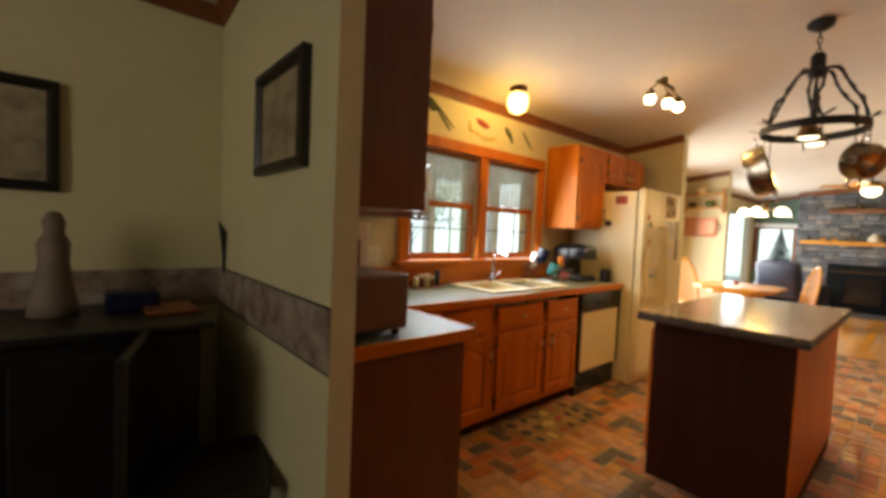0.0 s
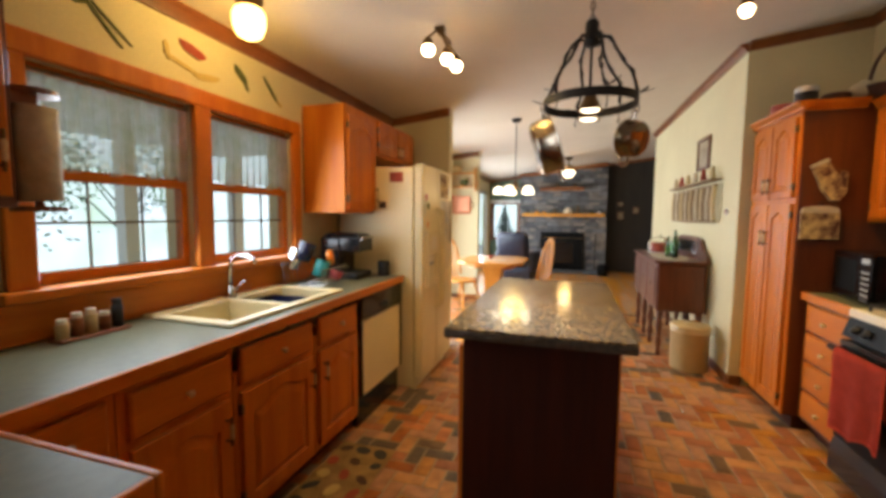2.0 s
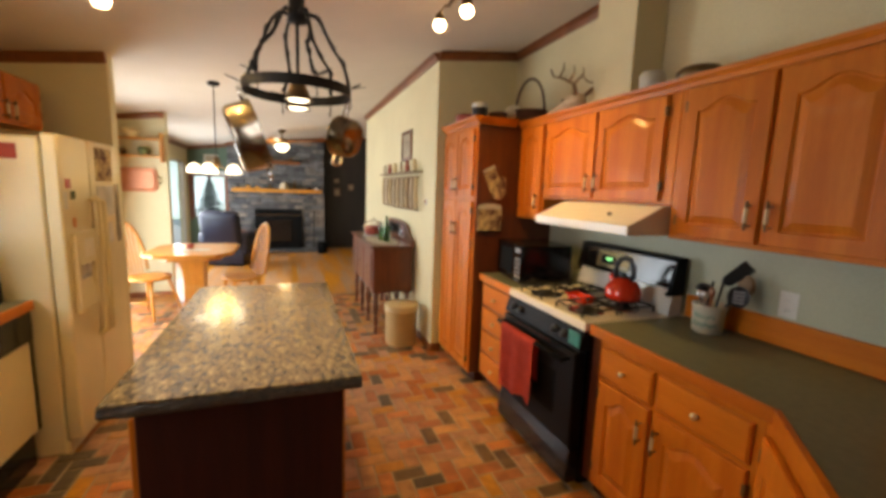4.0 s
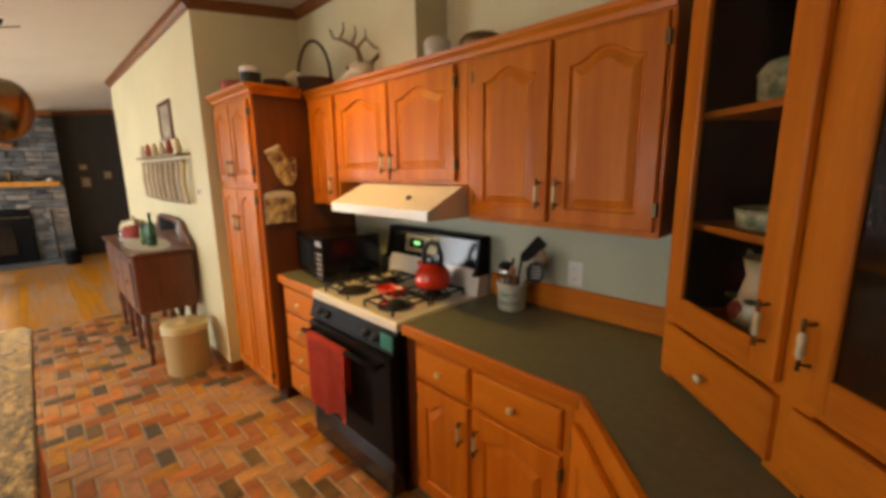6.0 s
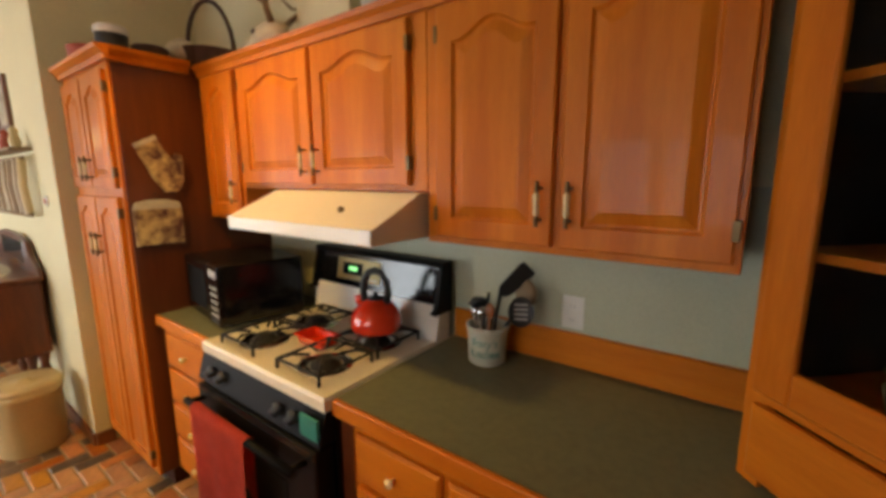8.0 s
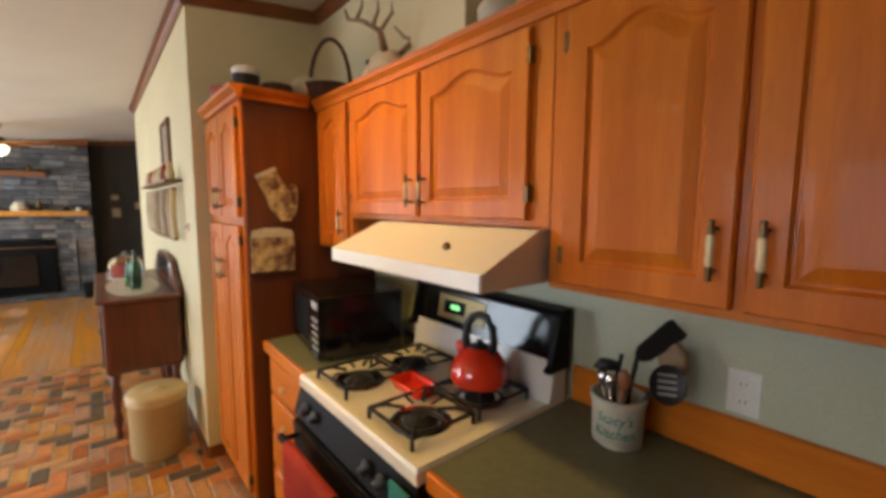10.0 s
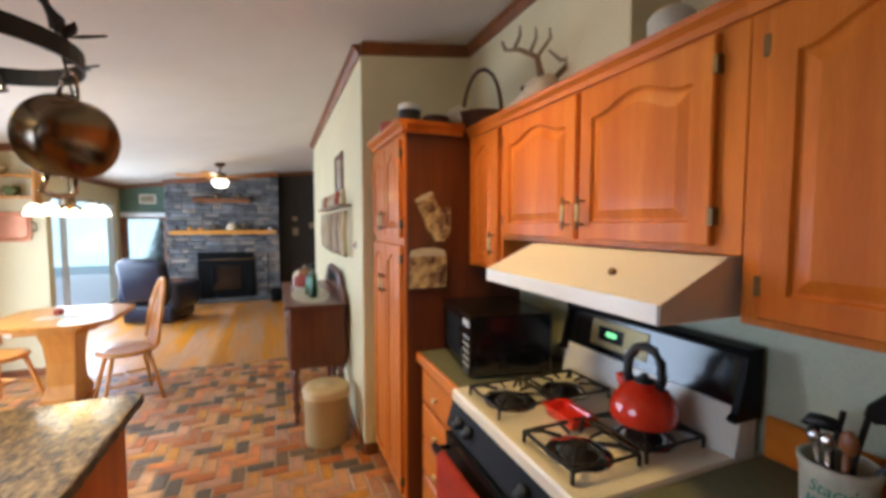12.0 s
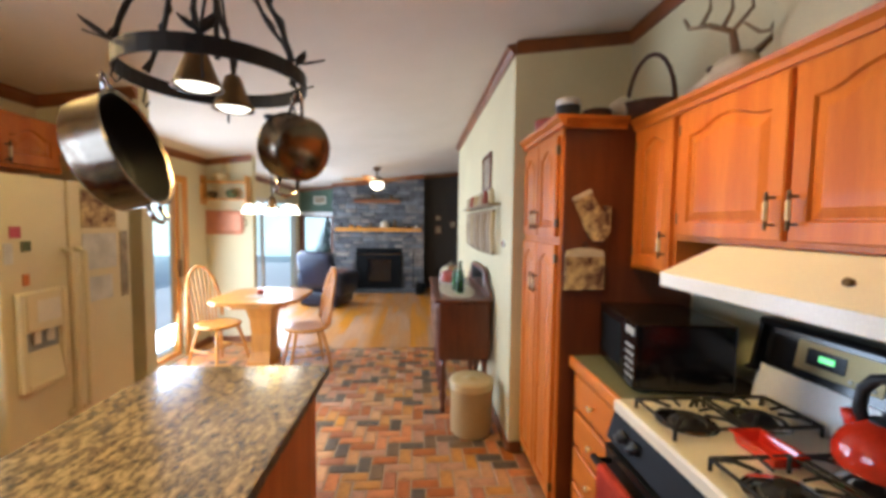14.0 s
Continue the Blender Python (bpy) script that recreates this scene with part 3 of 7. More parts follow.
po = thing("porch", "white wooden porch with posts and a railing outside", "porch")
part("deck", cube(3.6, 7.4, 2.96, 4.75, -0.5, -0.02), GREYBTN, po)
part("roof", prism([(3.6, 2.96), (7.4, 2.96), (7.4, 4.9), (3.6, 4.9)], 2.02, 2.12), HOODW, po, "pale porch roof")
for x in (4.0, 6.09, 7.3):
    part("post", cube(x - 0.06, x + 0.06, 4.55, 4.67, -0.02, 2.02, 0.006), WHITE, po, "white wooden post")
for z in (0.18, 0.86):
    part("rail", cube(4.06, 7.24, 4.58, 4.64, z, z + 0.07, 0.005), WHITE, po)
for k in range(26):
    part("baluster", cube(4.15 + k * 0.12, 4.18 + k * 0.12, 4.595, 4.625, 0.25, 0.86), WHITE, po)

# ---- cabinets ----


def door_mesh(w, h, t=0.02, arch=0.0, rail=0.055):
    """A raised-panel door in the plane y = 0 (front towards -y), from (0, 0) to (w, h), with an arched upper rail."""
    k = 22

    def ring(inset, y, rise):
        pts = [(inset, y, inset), (w - inset, y, inset)]
        for i in range(k + 1):
            s = i / k
            x = w - inset - (w - 2 * inset) * s
            u = abs(2 * s - 1)
            lift = (0.5 + 0.5 * math.cos(math.pi * min(u / 0.82, 1))) ** 0.75
            pts.append((x, y, h - inset - rise * (1 - lift)))
        return pts
    return loft([ring(0, 0, 0), ring(0, -t + 0.004, 0), ring(0.004, -t, 0), ring(rail, -t, arch), ring(rail + 0.006, -t + 0.009, arch),
                 ring(rail + 0.012, -t + 0.009, arch), ring(rail + 0.036, -t + 0.001, arch), ring(rail + 0.040, -t, arch)])


def door(parent, x, z, w, h, arch=0.05, hand=None, y=0.0, wood=None, rail=0.055, hz=None, hinge=True):
    d = part("door", door_mesh(w, h, 0.02, arch, rail), wood or WOOD_V, parent)
    d.location = (x, y, z)
    if hand:
        hx = w - 0.028 if hand == "r" else 0.028
        hh = h * 0.14 + 0.02 if hz is None else hz
        size = 0.112
        y0 = -0.02
        h2 = size / 2
        bm = lathe([(0, -h2), (0.004, -h2), (0.0065, -h2 * 0.92), (0.004, -h2 * 0.84), (0.0075, -h2 * 0.74), (0.005, -h2 * 0.64), (0.0075, -h2 * 0.56), (0.004, -h2 * 0.5), (0.004, h2 * 0.5), (0.0075, h2 * 0.56), (0.005, h2 * 0.64), (0.0075, h2 * 0.74), (0.004, h2 * 0.84), (0.0065, h2 * 0.92), (0.004, h2), (0, h2)], 10, (hx, y0 - 0.028, hh))
        for s in (-1, 1):
            tube([(hx, y0, hh + s * h2 * 0.7), (hx, y0 - 0.028, hh + s * h2 * 0.7)], 0.0042, 6, bm)
        lathe([(0.0045, -h2 * 0.54), (0.0085, -h2 * 0.38), (0.0072, 0), (0.0085, h2 * 0.38), (0.0045, h2 * 0.54)], 10, (hx, y0 - 0.028, hh), bm)
        hob = part("handle", bm, BRONZE, d, "bronze handle with an ivory grip", True)
        hob.data.materials.append(PORCELAIN)
        for p in hob.data.polygons[-40:]:
            p.material_index = 1
        if hinge:
            xx = 0.0 if hand == "r" else w
            for zz in (0.07, h - 0.07):
                part("hinge", cube(xx - 0.008, xx + 0.008, -0.021, 0.0, zz - 0.022, zz + 0.022, 0.002), BRONZE, d, "small bronze hinge")
    return d


def drawer(parent, x, z, w, h, y=0.0):
    bm = loft([[(a, yy, b) for a, b in ((i, i), (w - i, i), (w - i, h - i), (i, h - i))] for i, yy in ((0, 0), (0, -0.013), (0.008, -0.02), (0.012, -0.02))])
    d = part("drawer", bm, WOOD_H, parent)
    d.location = (x, y, z)
    part("knob", lathe([(0.005, 0), (0.005, 0.010), (0.013, 0.016), (0.014, 0.022), (0.008, 0.028), (0, 0.029)], 12), PORCELAIN, d, "ivory knob", True).matrix_basis = pose(w / 2, -0.02, h / 2, 90)
    return d


def base_unit(x0, w, label, facing, origin, parts, depth=0.60, top=0.87, side=None, group="base cabinets"):
    """facing: degrees; origin: the front bottom corner (x, y) at the unit's own left."""
    c = thing("base_cabinet", label, "cabinet", pose(origin[0], origin[1], 0, 0, 0, facing) @ pose(x0, 0, 0), group)
    part("body", cube(0.001, w - 0.001, 0.0, depth, 0.10, top, 0.002), WOOD_V, c)
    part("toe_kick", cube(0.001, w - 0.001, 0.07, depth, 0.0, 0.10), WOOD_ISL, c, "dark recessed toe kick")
    for kind, a, b, ww, hh, *more in parts:
        if kind == "door":
            door(c, a, b, ww, hh, 0.045, more[0], hz=hh - 0.11)
        else:
            drawer(c, a, b, ww, hh)
    return c


# the sink wall: units face -y with their fronts at y = 2.21
FY = 2.215
O = (0, FY)
base_unit(4.02, 0.28, "cherry base cabinet with a drawer and an arched door", 0, O, [("drawer", 0.03, 0.68, 0.22, 0.15), ("door", 0.03, 0.14, 0.22, 0.51, "r")])
base_unit(4.30, 0.44, "cherry base cabinet with a drawer and an arched door", 0, O, [("drawer", 0.03, 0.68, 0.38, 0.15), ("door", 0.03, 0.14, 0.38, 0.51, "r")])
base_unit(4.74, 0.54, "cherry sink cabinet with a false drawer and an arched door", 0, O, [("drawer", 0.03, 0.68, 0.48, 0.15), ("door", 0.03, 0.14, 0.48, 0.51, "r")], top=0.74)
base_unit(5.28, 0.46, "cherry base cabinet with a drawer and an arched door", 0, O, [("drawer", 0.03, 0.68, 0.40, 0.15), ("door", 0.03, 0.14, 0.40, 0.51, "l")], top=0.74)
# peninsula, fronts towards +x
c = thing("peninsula_cabinet", "cherry peninsula cabinet with a darker body and an arched door", "cabinet", pose(3.95, 1.665, 0, 0, 0, 90))
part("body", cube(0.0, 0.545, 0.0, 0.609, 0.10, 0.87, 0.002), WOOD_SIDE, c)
part("toe_kick", cube(0.0, 0.545, 0.07, 0.609, 0.0, 0.10), WOOD_ISL, c)
door(c, 0.05, 0.14, 0.44, 0.51, 0.045, "l", hz=0.40)
drawer(c, 0.05, 0.68, 0.44, 0.15)

# L-shaped worktop with a hole for the sink and a wooden nosing
SX0, SX1, SY0, SY1 = 4.80, 5.62, 2.27, 2.72
w = thing("worktop", "dark green laminate worktop with a cherry wood edge", "countertop")
xs, ys = (3.340, 3.975, SX0, SX1, 6.40), (1.655, 2.19, SY0, SY1, 2.745)
bm = bmesh.new()
grid = {(i, j, k): bm.verts.new((xs[i], ys[j], z)) for i in range(5) for j in range(5) for k, z in enumerate((0.87, 0.908))}
cells = {(i, j) for i in range(4) for j in range(4) if (i == 0 or j > 0) and (i, j) != (2, 2)}
for i, j in cells:
    for k in (0, 1):
        bm.faces.new([grid[q] for q in ((i, j, k), (i + 1, j, k), (i + 1, j + 1, k), (i, j + 1, k))])
    for di, dj, a, b in ((-1, 0, (0, 0), (0, 1)), (1, 0, (1, 0), (1, 1)), (0, -1, (0, 0), (1, 0)), (0, 1, (0, 1), (1, 1))):
        if (i + di, j + dj) not in cells:
            bm.faces.new([grid[q] for q in ((i + a[0], j + a[1], 0), (i + b[0], j + b[1], 0), (i + b[0], j + b[1], 1), (i + a[0], j + a[1], 1))])
bmesh.ops.delete(bm, geom=[v for v in bm.verts if not v.link_faces], context="VERTS")
part("top", bm, COUNTER, w)
part("edge", cube(3.975, 6.40, 2.172, 2.19, 0.858, 0.91, 0.006, seg=2), WOOD_H, w, "cherry wood nosing")
part("edge", cube(3.975, 3.993, 1.637, 2.172, 0.858, 0.91, 0.006, seg=2), WOOD_H, w, "cherry wood nosing")
part("edge", cube(3.340, 3.975, 1.637, 1.655, 0.858, 0.91, 0.006, seg=2), WOOD_H, w, "cherry wood nosing")

# sink
s = thing("kitchen_sink", "almond double-bowl drop-in sink", "sink")
bm = bmesh.new()
mid = 5.19
for x0, x1, y0, y1 in ((SX0 - 0.02, SX1 + 0.02, SY0 - 0.02, SY0 + 0.03), (SX0 - 0.02, SX1 + 0.02, SY1 - 0.07, SY1 + 0.02), (SX0 - 0.02, SX0 + 0.03, SY0 + 0.03, SY1 - 0.07), (SX1 - 0.03, SX1 + 0.02, SY0 + 0.03, SY1 - 0.07), (mid - 0.015, mid + 0.015, SY0 + 0.03, SY1 - 0.07)):
    cube(x0, x1, y0, y1, 0.909, 0.924, 0.004, bm)
part("rim", bm, CREAM, s)
for x0, x1, n in ((SX0 + 0.03, mid - 0.015, "bowl"), (mid + 0.015, SX1 - 0.03, "bowl")):
    bm = bmesh.new()
    y0, y1 = SY0 + 0.03, SY1 - 0.07
    for a, b, c2, d, e, f in ((x0, x0 + 0.006, y0, y1, 0.76, 0.912), (x1 - 0.006, x1, y0, y1, 0.76, 0.912), (x0 + 0.006, x1 - 0.006, y0, y0 + 0.006, 0.76, 0.912), (x0 + 0.006, x1 - 0.006, y1 - 0.006, y1, 0.76, 0.912), (x0, x1, y0, y1, 0.752, 0.76)):
        cube(a, b, c2, d, e, f, bm=bm)
    part(n, bm, CREAM, s)
solo("dish_basin", loft([[(5.22 + i, 2.32 + i, z), (5.47 - i, 2.32 + i, z), (5.47 - i, 2.62 - i, z), (5.22 + i, 2.62 - i, z)] for i, z in ((0.02, 0.762), (0.0, 0.90), (0.008, 0.90), (0.028, 0.77))]), BLUE, "navy plastic dish basin standing in the sink", "basin")
f = thing("faucet", "chrome gooseneck kitchen faucet behind the sink", "faucet")
part("base", lathe([(0.03, 0), (0.03, 0.012), (0.018, 0.03), (0.016, 0.06), (0, 0.06)], 14, (5.22, 2.68, 0.924)), CHROME, f, smooth=True)
part("spout", tube([(5.22, 2.68, 0.98)] + [(5.22, 2.68 - 0.09 + 0.09 * math.cos(a), 1.08 + 0.07 * math.sin(a)) for a in np.linspace(0, 2.6, 9)], 0.011), CHROME, f, smooth=True)
part("lever", tube([(5.25, 2.68, 0.96), (5.31, 2.67, 1.0)], 0.007), CHROME, f, smooth=True)

# dishwasher
d = thing("dishwasher", "dishwasher with a cream door and a black control strip", "dishwasher", pose(5.75, FY, 0))
part("body", cube(0, 0.64, 0.02, 0.55, 0.1, 0.865), RUBBER, d)
part("control_panel", cube(0, 0.64, -0.03, 0.02, 0.70, 0.86, 0.006), BLACK, d, "black control panel")
part("front_panel", cube(0.025, 0.615, -0.022, 0.02, 0.21, 0.695, 0.004), CREAM, d, "cream door panel")
part("frame", cube(0, 0.024, -0.024, 0.02, 0.21, 0.695), BLACK, d)
part("frame", cube(0.616, 0.64, -0.024, 0.02, 0.21, 0.695), BLACK, d)
part("kick_plate", cube(0, 0.64, 0.01, 0.05, 0.0, 0.205), BLACK, d)
part("latch", cube(0.26, 0.38, -0.036, -0.03, 0.74, 0.775, 0.004), RUBBER, d)

# refrigerator, doors towards -y
r = thing("refrigerator", "cream side-by-side refrigerator with magnets and papers", "refrigerator", pose(6.42, 2.03, 0))
part("body", cube(0, 0.79, 0.075, 0.72, 0.02, 1.735, 0.008), CREAM, r)
part("kick_grille", cube(0.01, 0.78, 0.06, 0.10, 0.0, 0.09), CREAM, r)
door_l = part("freezer_door", cube(0.0, 0.345, 0.0, 0.068, 0.10, 1.755, 0.012, seg=2), CREAM, r)
part("fridge_door", cube(0.352, 0.79, 0.0, 0.068, 0.10, 1.755, 0.012, seg=2), CREAM, r)
for x in (0.315, 0.385):
    part("handle", tube([(x, 0, 1.42), (x, -0.045, 1.40), (x, -0.05, 1.1), (x, -0.05, 0.75), (x, -0.045, 0.62), (x, 0, 0.60)], 0.013), CREAM, r, "long cream door handle", True)
for a, b, c, d2 in ((0.05, 0.08, 0.80, 1.24), (0.265, 0.295, 0.80, 1.24), (0.08, 0.265, 1.06, 1.24), (0.08, 0.265, 0.80, 0.83)):
    part("dispenser_surround", cube(a, b, -0.030, 0.001, c, d2, 0.005), CREAM, door_l)
# A thin grey plate on the door paints the shade of the recess.
part("recess_shade_plate", cube(0.08, 0.265, -0.003, 0.001, 0.97, 1.06), GREYBTN, door_l, "grey plate standing in for shade in the dispenser recess")
part("dispenser_tray", loft([[(x, -0.028, 0.83), (x, 0.0, 0.83), (x, 0.0, 0.97), (x, -0.006, 0.97)] for x in (0.081, 0.264)]), CREAM, door_l, "sloping drip tray")
part("dispenser_pad", cube(0.13, 0.25, -0.0325, -0.029, 1.10, 1.20, 0.001), BISQUE, door_l, "pale control pad")
for x in (0.125, 0.195):
    part("lever", cube(x, x + 0.035, -0.020, -0.004, 1.0, 1.06, 0.004), BISQUE, door_l)


def magnet(x, z, w, h, mat, label, side=False):
    if side:
        return solo("magnet", cube(6.414, 6.4185, 2.03 + x, 2.03 + x + w, z, z + h, 0.001), mat, label, "magnet", "refrigerator magnets")
    return solo("magnet", cube(6.42 + x, 6.42 + x + w, 2.025, 2.0295, z, z + h, 0.001), mat, label, "magnet", "refrigerator magnets")


for x, z, w, h, mat, lb, sd in ((0.05, 1.48, 0.05, 0.05, PINK, "small pink magnet on the refrigerator", False), (0.10, 1.42, 0.045, 0.045, TUFT, "round green magnet on the refrigerator", False),
                                (0.10, 1.27, 0.03, 0.05, ORANGE, "small orange magnet on the refrigerator", False), (0.43, 1.52, 0.24, 0.20, PATTERN, "orange printed calendar on the refrigerator", False),
                                (0.43, 1.30, 0.24, 0.19, PAPER, "white paper sheet on the refrigerator", False), (0.45, 1.13, 0.18, 0.13, PAPER, "white paper note on the refrigerator", False),
                                (0.70, 1.12, 0.06, 0.38, PRINT, "strip of photographs on the refrigerator", False), (0.02, 1.37, 0.04, 0.09, PAPER, "small white note on the refrigerator", False),
                                (0.16, 1.62, 0.11, 0.075, PEPPER, "dark red magnet on the refrigerator's side", True), (0.30, 1.42, 0.06, 0.05, RUBBER, "black bird magnet on the refrigerator's side", True),
                                (0.42, 1.60, 0.05, 0.06, TUFT, "green magnet on the refrigerator's side", True)):
    magnet(x, z, w, h, mat, lb, sd)


def upper(name, label, m, w, h, depth, doors, group="wall cabinets", crown_top=True, wood=None):
    """A wall cabinet in its own frame: front at y = 0, back at y = depth."""
    c = thing(name, label, "cabinet", m, group)
    part("body", cube(0.001, w - 0.001, 0, depth, 0, h, 0.002), wood or WOOD_V, c)
    for x, z, ww, hh, hand in doors:
        door(c, x, z, ww, hh, 0.042 if ww > 0.3 else 0.03, hand)
    if crown_top:
        prof = [(0.0, 0), (-0.012, 0), (-0.016, 0.02), (-0.030, 0.035), (-0.034, 0.05), (0.0, 0.05)]
        part("cornice", loft([[(x, p, h - 0.05 + q) for p, q in prof] for x in (0, w)]), WOOD_H, c, "moulded cornice")
    return c


UF = 2.44
upper("wall_cabinet", "cherry wall cabinet with an arched door over the coffee maker", pose(5.99, UF, 1.38), 0.47, 0.74, 0.328, [(0.03, 0.03, 0.41, 0.64, "r")], crown_top=False, wood=WOOD_V)
upper("wall_cabinet", "short cherry wall cabinet above the refrigerator", pose(6.46, UF, 1.83), 0.80, 0.29, 0.328, [(0.03, 0.02, 0.36, 0.25, "r"), (0.41, 0.02, 0.36, 0.25, "l")], crown_top=False)
upper("wall_cabinet", "cherry wall cabinet end with a darker body, beside the window", pose(3.70, UF, 1.38), 0.53, 0.85, 0.328, [(0.26, 0.03, 0.25, 0.72, "r")], crown_top=False, wood=WOOD_SIDE)
upper("wall_cabinet", "cherry wall cabinet with a darker body, over the peninsula", pose(3.69, 1.64, 1.38, 0, 0, 90), 0.80, 0.85, 0.350, [(0.03, 0.03, 0.36, 0.72, "r"), (0.40, 0.03, 0.36, 0.72, "l")], crown_top=False, wood=WOOD_SIDE)

# stove wall: units face +y, so their own x runs towards -x
upper("wall_cabinet", "two-door cherry wall cabinet with arched panels", pose(5.205, -0.75, 1.35, 0, 0, 180), 0.80, 0.72, 0.325, [(0.045, 0.02, 0.36, 0.64, "r"), (0.425, 0.02, 0.36, 0.64, "l")])
upper("wall_cabinet", "short two-door cherry wall cabinet above the range hood", pose(6.265, -0.75, 1.50, 0, 0, 180), 1.06, 0.57, 0.325, [(0.025, 0.02, 0.49, 0.49, "r"), (0.535, 0.02, 0.46, 0.49, "l")])
upper("wall_cabinet", "narrow cherry wall cabinet beside the pantry", pose(6.62, -0.75, 1.35, 0, 0, 180), 0.354, 0.72, 0.325, [(0.045, 0.02, 0.29, 0.64, "r")])

# pantry
p = thing("pantry_cabinet", "tall cherry pantry cabinet with four narrow arched doors", "cabinet", pose(7.30, -0.40, 0, 0, 0, 180))
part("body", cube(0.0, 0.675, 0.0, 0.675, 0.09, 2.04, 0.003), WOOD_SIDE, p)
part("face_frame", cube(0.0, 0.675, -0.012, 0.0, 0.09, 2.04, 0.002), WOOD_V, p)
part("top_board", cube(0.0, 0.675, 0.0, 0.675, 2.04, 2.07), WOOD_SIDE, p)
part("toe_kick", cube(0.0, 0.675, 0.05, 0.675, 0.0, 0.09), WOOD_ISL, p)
prof = [(0.0, 0), (-0.02, 0), (-0.024, 0.02), (-0.046, 0.04), (-0.05, 0.055), (0.0, 0.055)]
part("cornice", loft([[(x, q - 0.012, 2.03 + z) for q, z in prof] for x in (-0.0, 0.725)]), WOOD_H, p, "moulded cornice")
part("cornice", loft([[(0.675 - q, y, 2.03 + z) for q, z in prof] for y in (-0.012, 0.30)]), WOOD_H, p, "moulded cornice")
for x, hand in ((0.03, "r"), (0.345, "l")):
    door(p, x, 1.50, 0.30, 0.50, 0.035, hand, y=-0.012, rail=0.05)
    door(p, x, 0.13, 0.30, 1.33, 0.035, hand, y=-0.012, rail=0.05, hz=1.10)

# drawers left of the stove and the little counter
c = thing("drawer_cabinet", "cherry cabinet with four drawers between stove and pantry", "cabinet", pose(6.615, -0.475, 0, 0, 0, 180))
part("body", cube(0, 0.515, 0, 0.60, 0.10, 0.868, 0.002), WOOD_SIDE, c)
part("toe_kick", cube(0, 0.515, 0.07, 0.6, 0, 0.10), WOOD_ISL, c)
for k in range(4):
    drawer(c, 0.06, 0.13 + k * 0.182, 0.43, 0.165)
w = thing("worktop", "small green laminate worktop with a cherry edge", "countertop")
part("top", cube(6.10, 6.618, -1.078, -0.462, 0.87, 0.908), COUNTER, w)
part("edge", cube(6.10, 6.618, -0.462, -0.444, 0.858, 0.91, 0.006, seg=2), WOOD_H, w, "cherry wood nosing")

# counter right of the stove, cut across the corner
c = thing("base_cabinet", "cherry base cabinet with two drawers and two arched doors", "cabinet", pose(5.32, -0.475, 0, 0, 0, 180), "base cabinets")
part("body", cube(0, 0.80, 0, 0.60, 0.10, 0.868, 0.002), WOOD_V, c)
part("toe_kick", cube(0, 0.80, 0.07, 0.6, 0, 0.10), WOOD_ISL, c)
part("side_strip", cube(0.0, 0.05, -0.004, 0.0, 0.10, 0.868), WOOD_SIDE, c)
drawer(c, 0.075, 0.68, 0.30, 0.145), drawer(c, 0.40, 0.68, 0.37, 0.145)
door(c, 0.075, 0.14, 0.30, 0.52, 0.045, "r", hz=0.41), door(c, 0.40, 0.14, 0.37, 0.52, 0.045, "l", hz=0.41)
c = thing("corner_cabinet", "cherry corner cabinet set across the corner", "cabinet")
part("body", prism([(4.518, -0.475), (4.518, -1.075), (3.385, -1.075), (3.385, 0.06), (3.983, 0.06)], 0.10, 0.868), WOOD_V, c)
door(c, 0, 0, 0.60, 0.70, 0.045, "r", hz=0.55).matrix_basis = pose(4.48, -0.43, 0.13, 0, 0, 135)
w = thing("worktop", "green laminate corner worktop with a cherry edge", "countertop")
part("top", prism([(5.328, -0.462), (5.328, -1.078), (3.383, -1.078), (3.383, 0.09), (3.93, 0.09), (4.482, -0.462)], 0.87, 0.908), COUNTER, w)
part("edge", cube(4.49, 5.328, -0.462, -0.444, 0.858, 0.91, 0.006, seg=2), WOOD_H, w, "cherry wood nosing")
part("edge", prism([(4.482, -0.462), (4.49, -0.444), (3.942, 0.104), (3.93, 0.09)], 0.858, 0.91), WOOD_H, w, "cherry wood nosing")
setting("backsplash_rail", cube(3.40, 5.32, -1.08, -1.058, 0.912, 1.03, 0.004), WOOD_H, "stained wooden backsplash rail", "trim")
setting("backsplash_joint", cube(5.20, 5.206, -1.08, -1.077, 1.03, 1.36), WHITE, "thin white joint strip of the wall board", "trim")

# hutch across the corner
HW = 1.00
h = thing("corner_hutch", "tall cherry corner hutch with two glass doors and two drawers", "cabinet", pose(4.372, -0.775, 0.912, 0, 0, 135))
D = 0.33
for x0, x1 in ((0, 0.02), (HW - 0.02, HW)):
    part("side", cube(x0, x1, 0.02, D, 0, 1.45), DIM_INSIDE, h)
part("back", cube(0.02, HW - 0.02, D - 0.012, D, 0, 1.45), DIM_INSIDE, h, "back board coloured near-black for the dim interior")
for z in (0.0, 0.20, 0.48, 0.79, 1.43):
    part("shelf", cube(0.02, HW - 0.02, 0.03, D - 0.012, z, z + 0.018), WOOD_H, h)
part("face_frame", cube(0, 0.05, 0.0, 0.02, 0, 1.45), WOOD_V, h)
part("face_frame", cube(HW - 0.05, HW, 0.0, 0.02, 0, 1.45), WOOD_V, h)
part("face_frame", cube(0.45, 0.55, 0.0, 0.02, 0, 1.45), WOOD_V, h)
part("face_frame", cube(0.05, 0.45, 0.0, 0.02, 0.185, 0.215), WOOD_H, h)
part("face_frame", cube(0.55, HW - 0.05, 0.0, 0.02, 0.185, 0.215), WOOD_H, h)
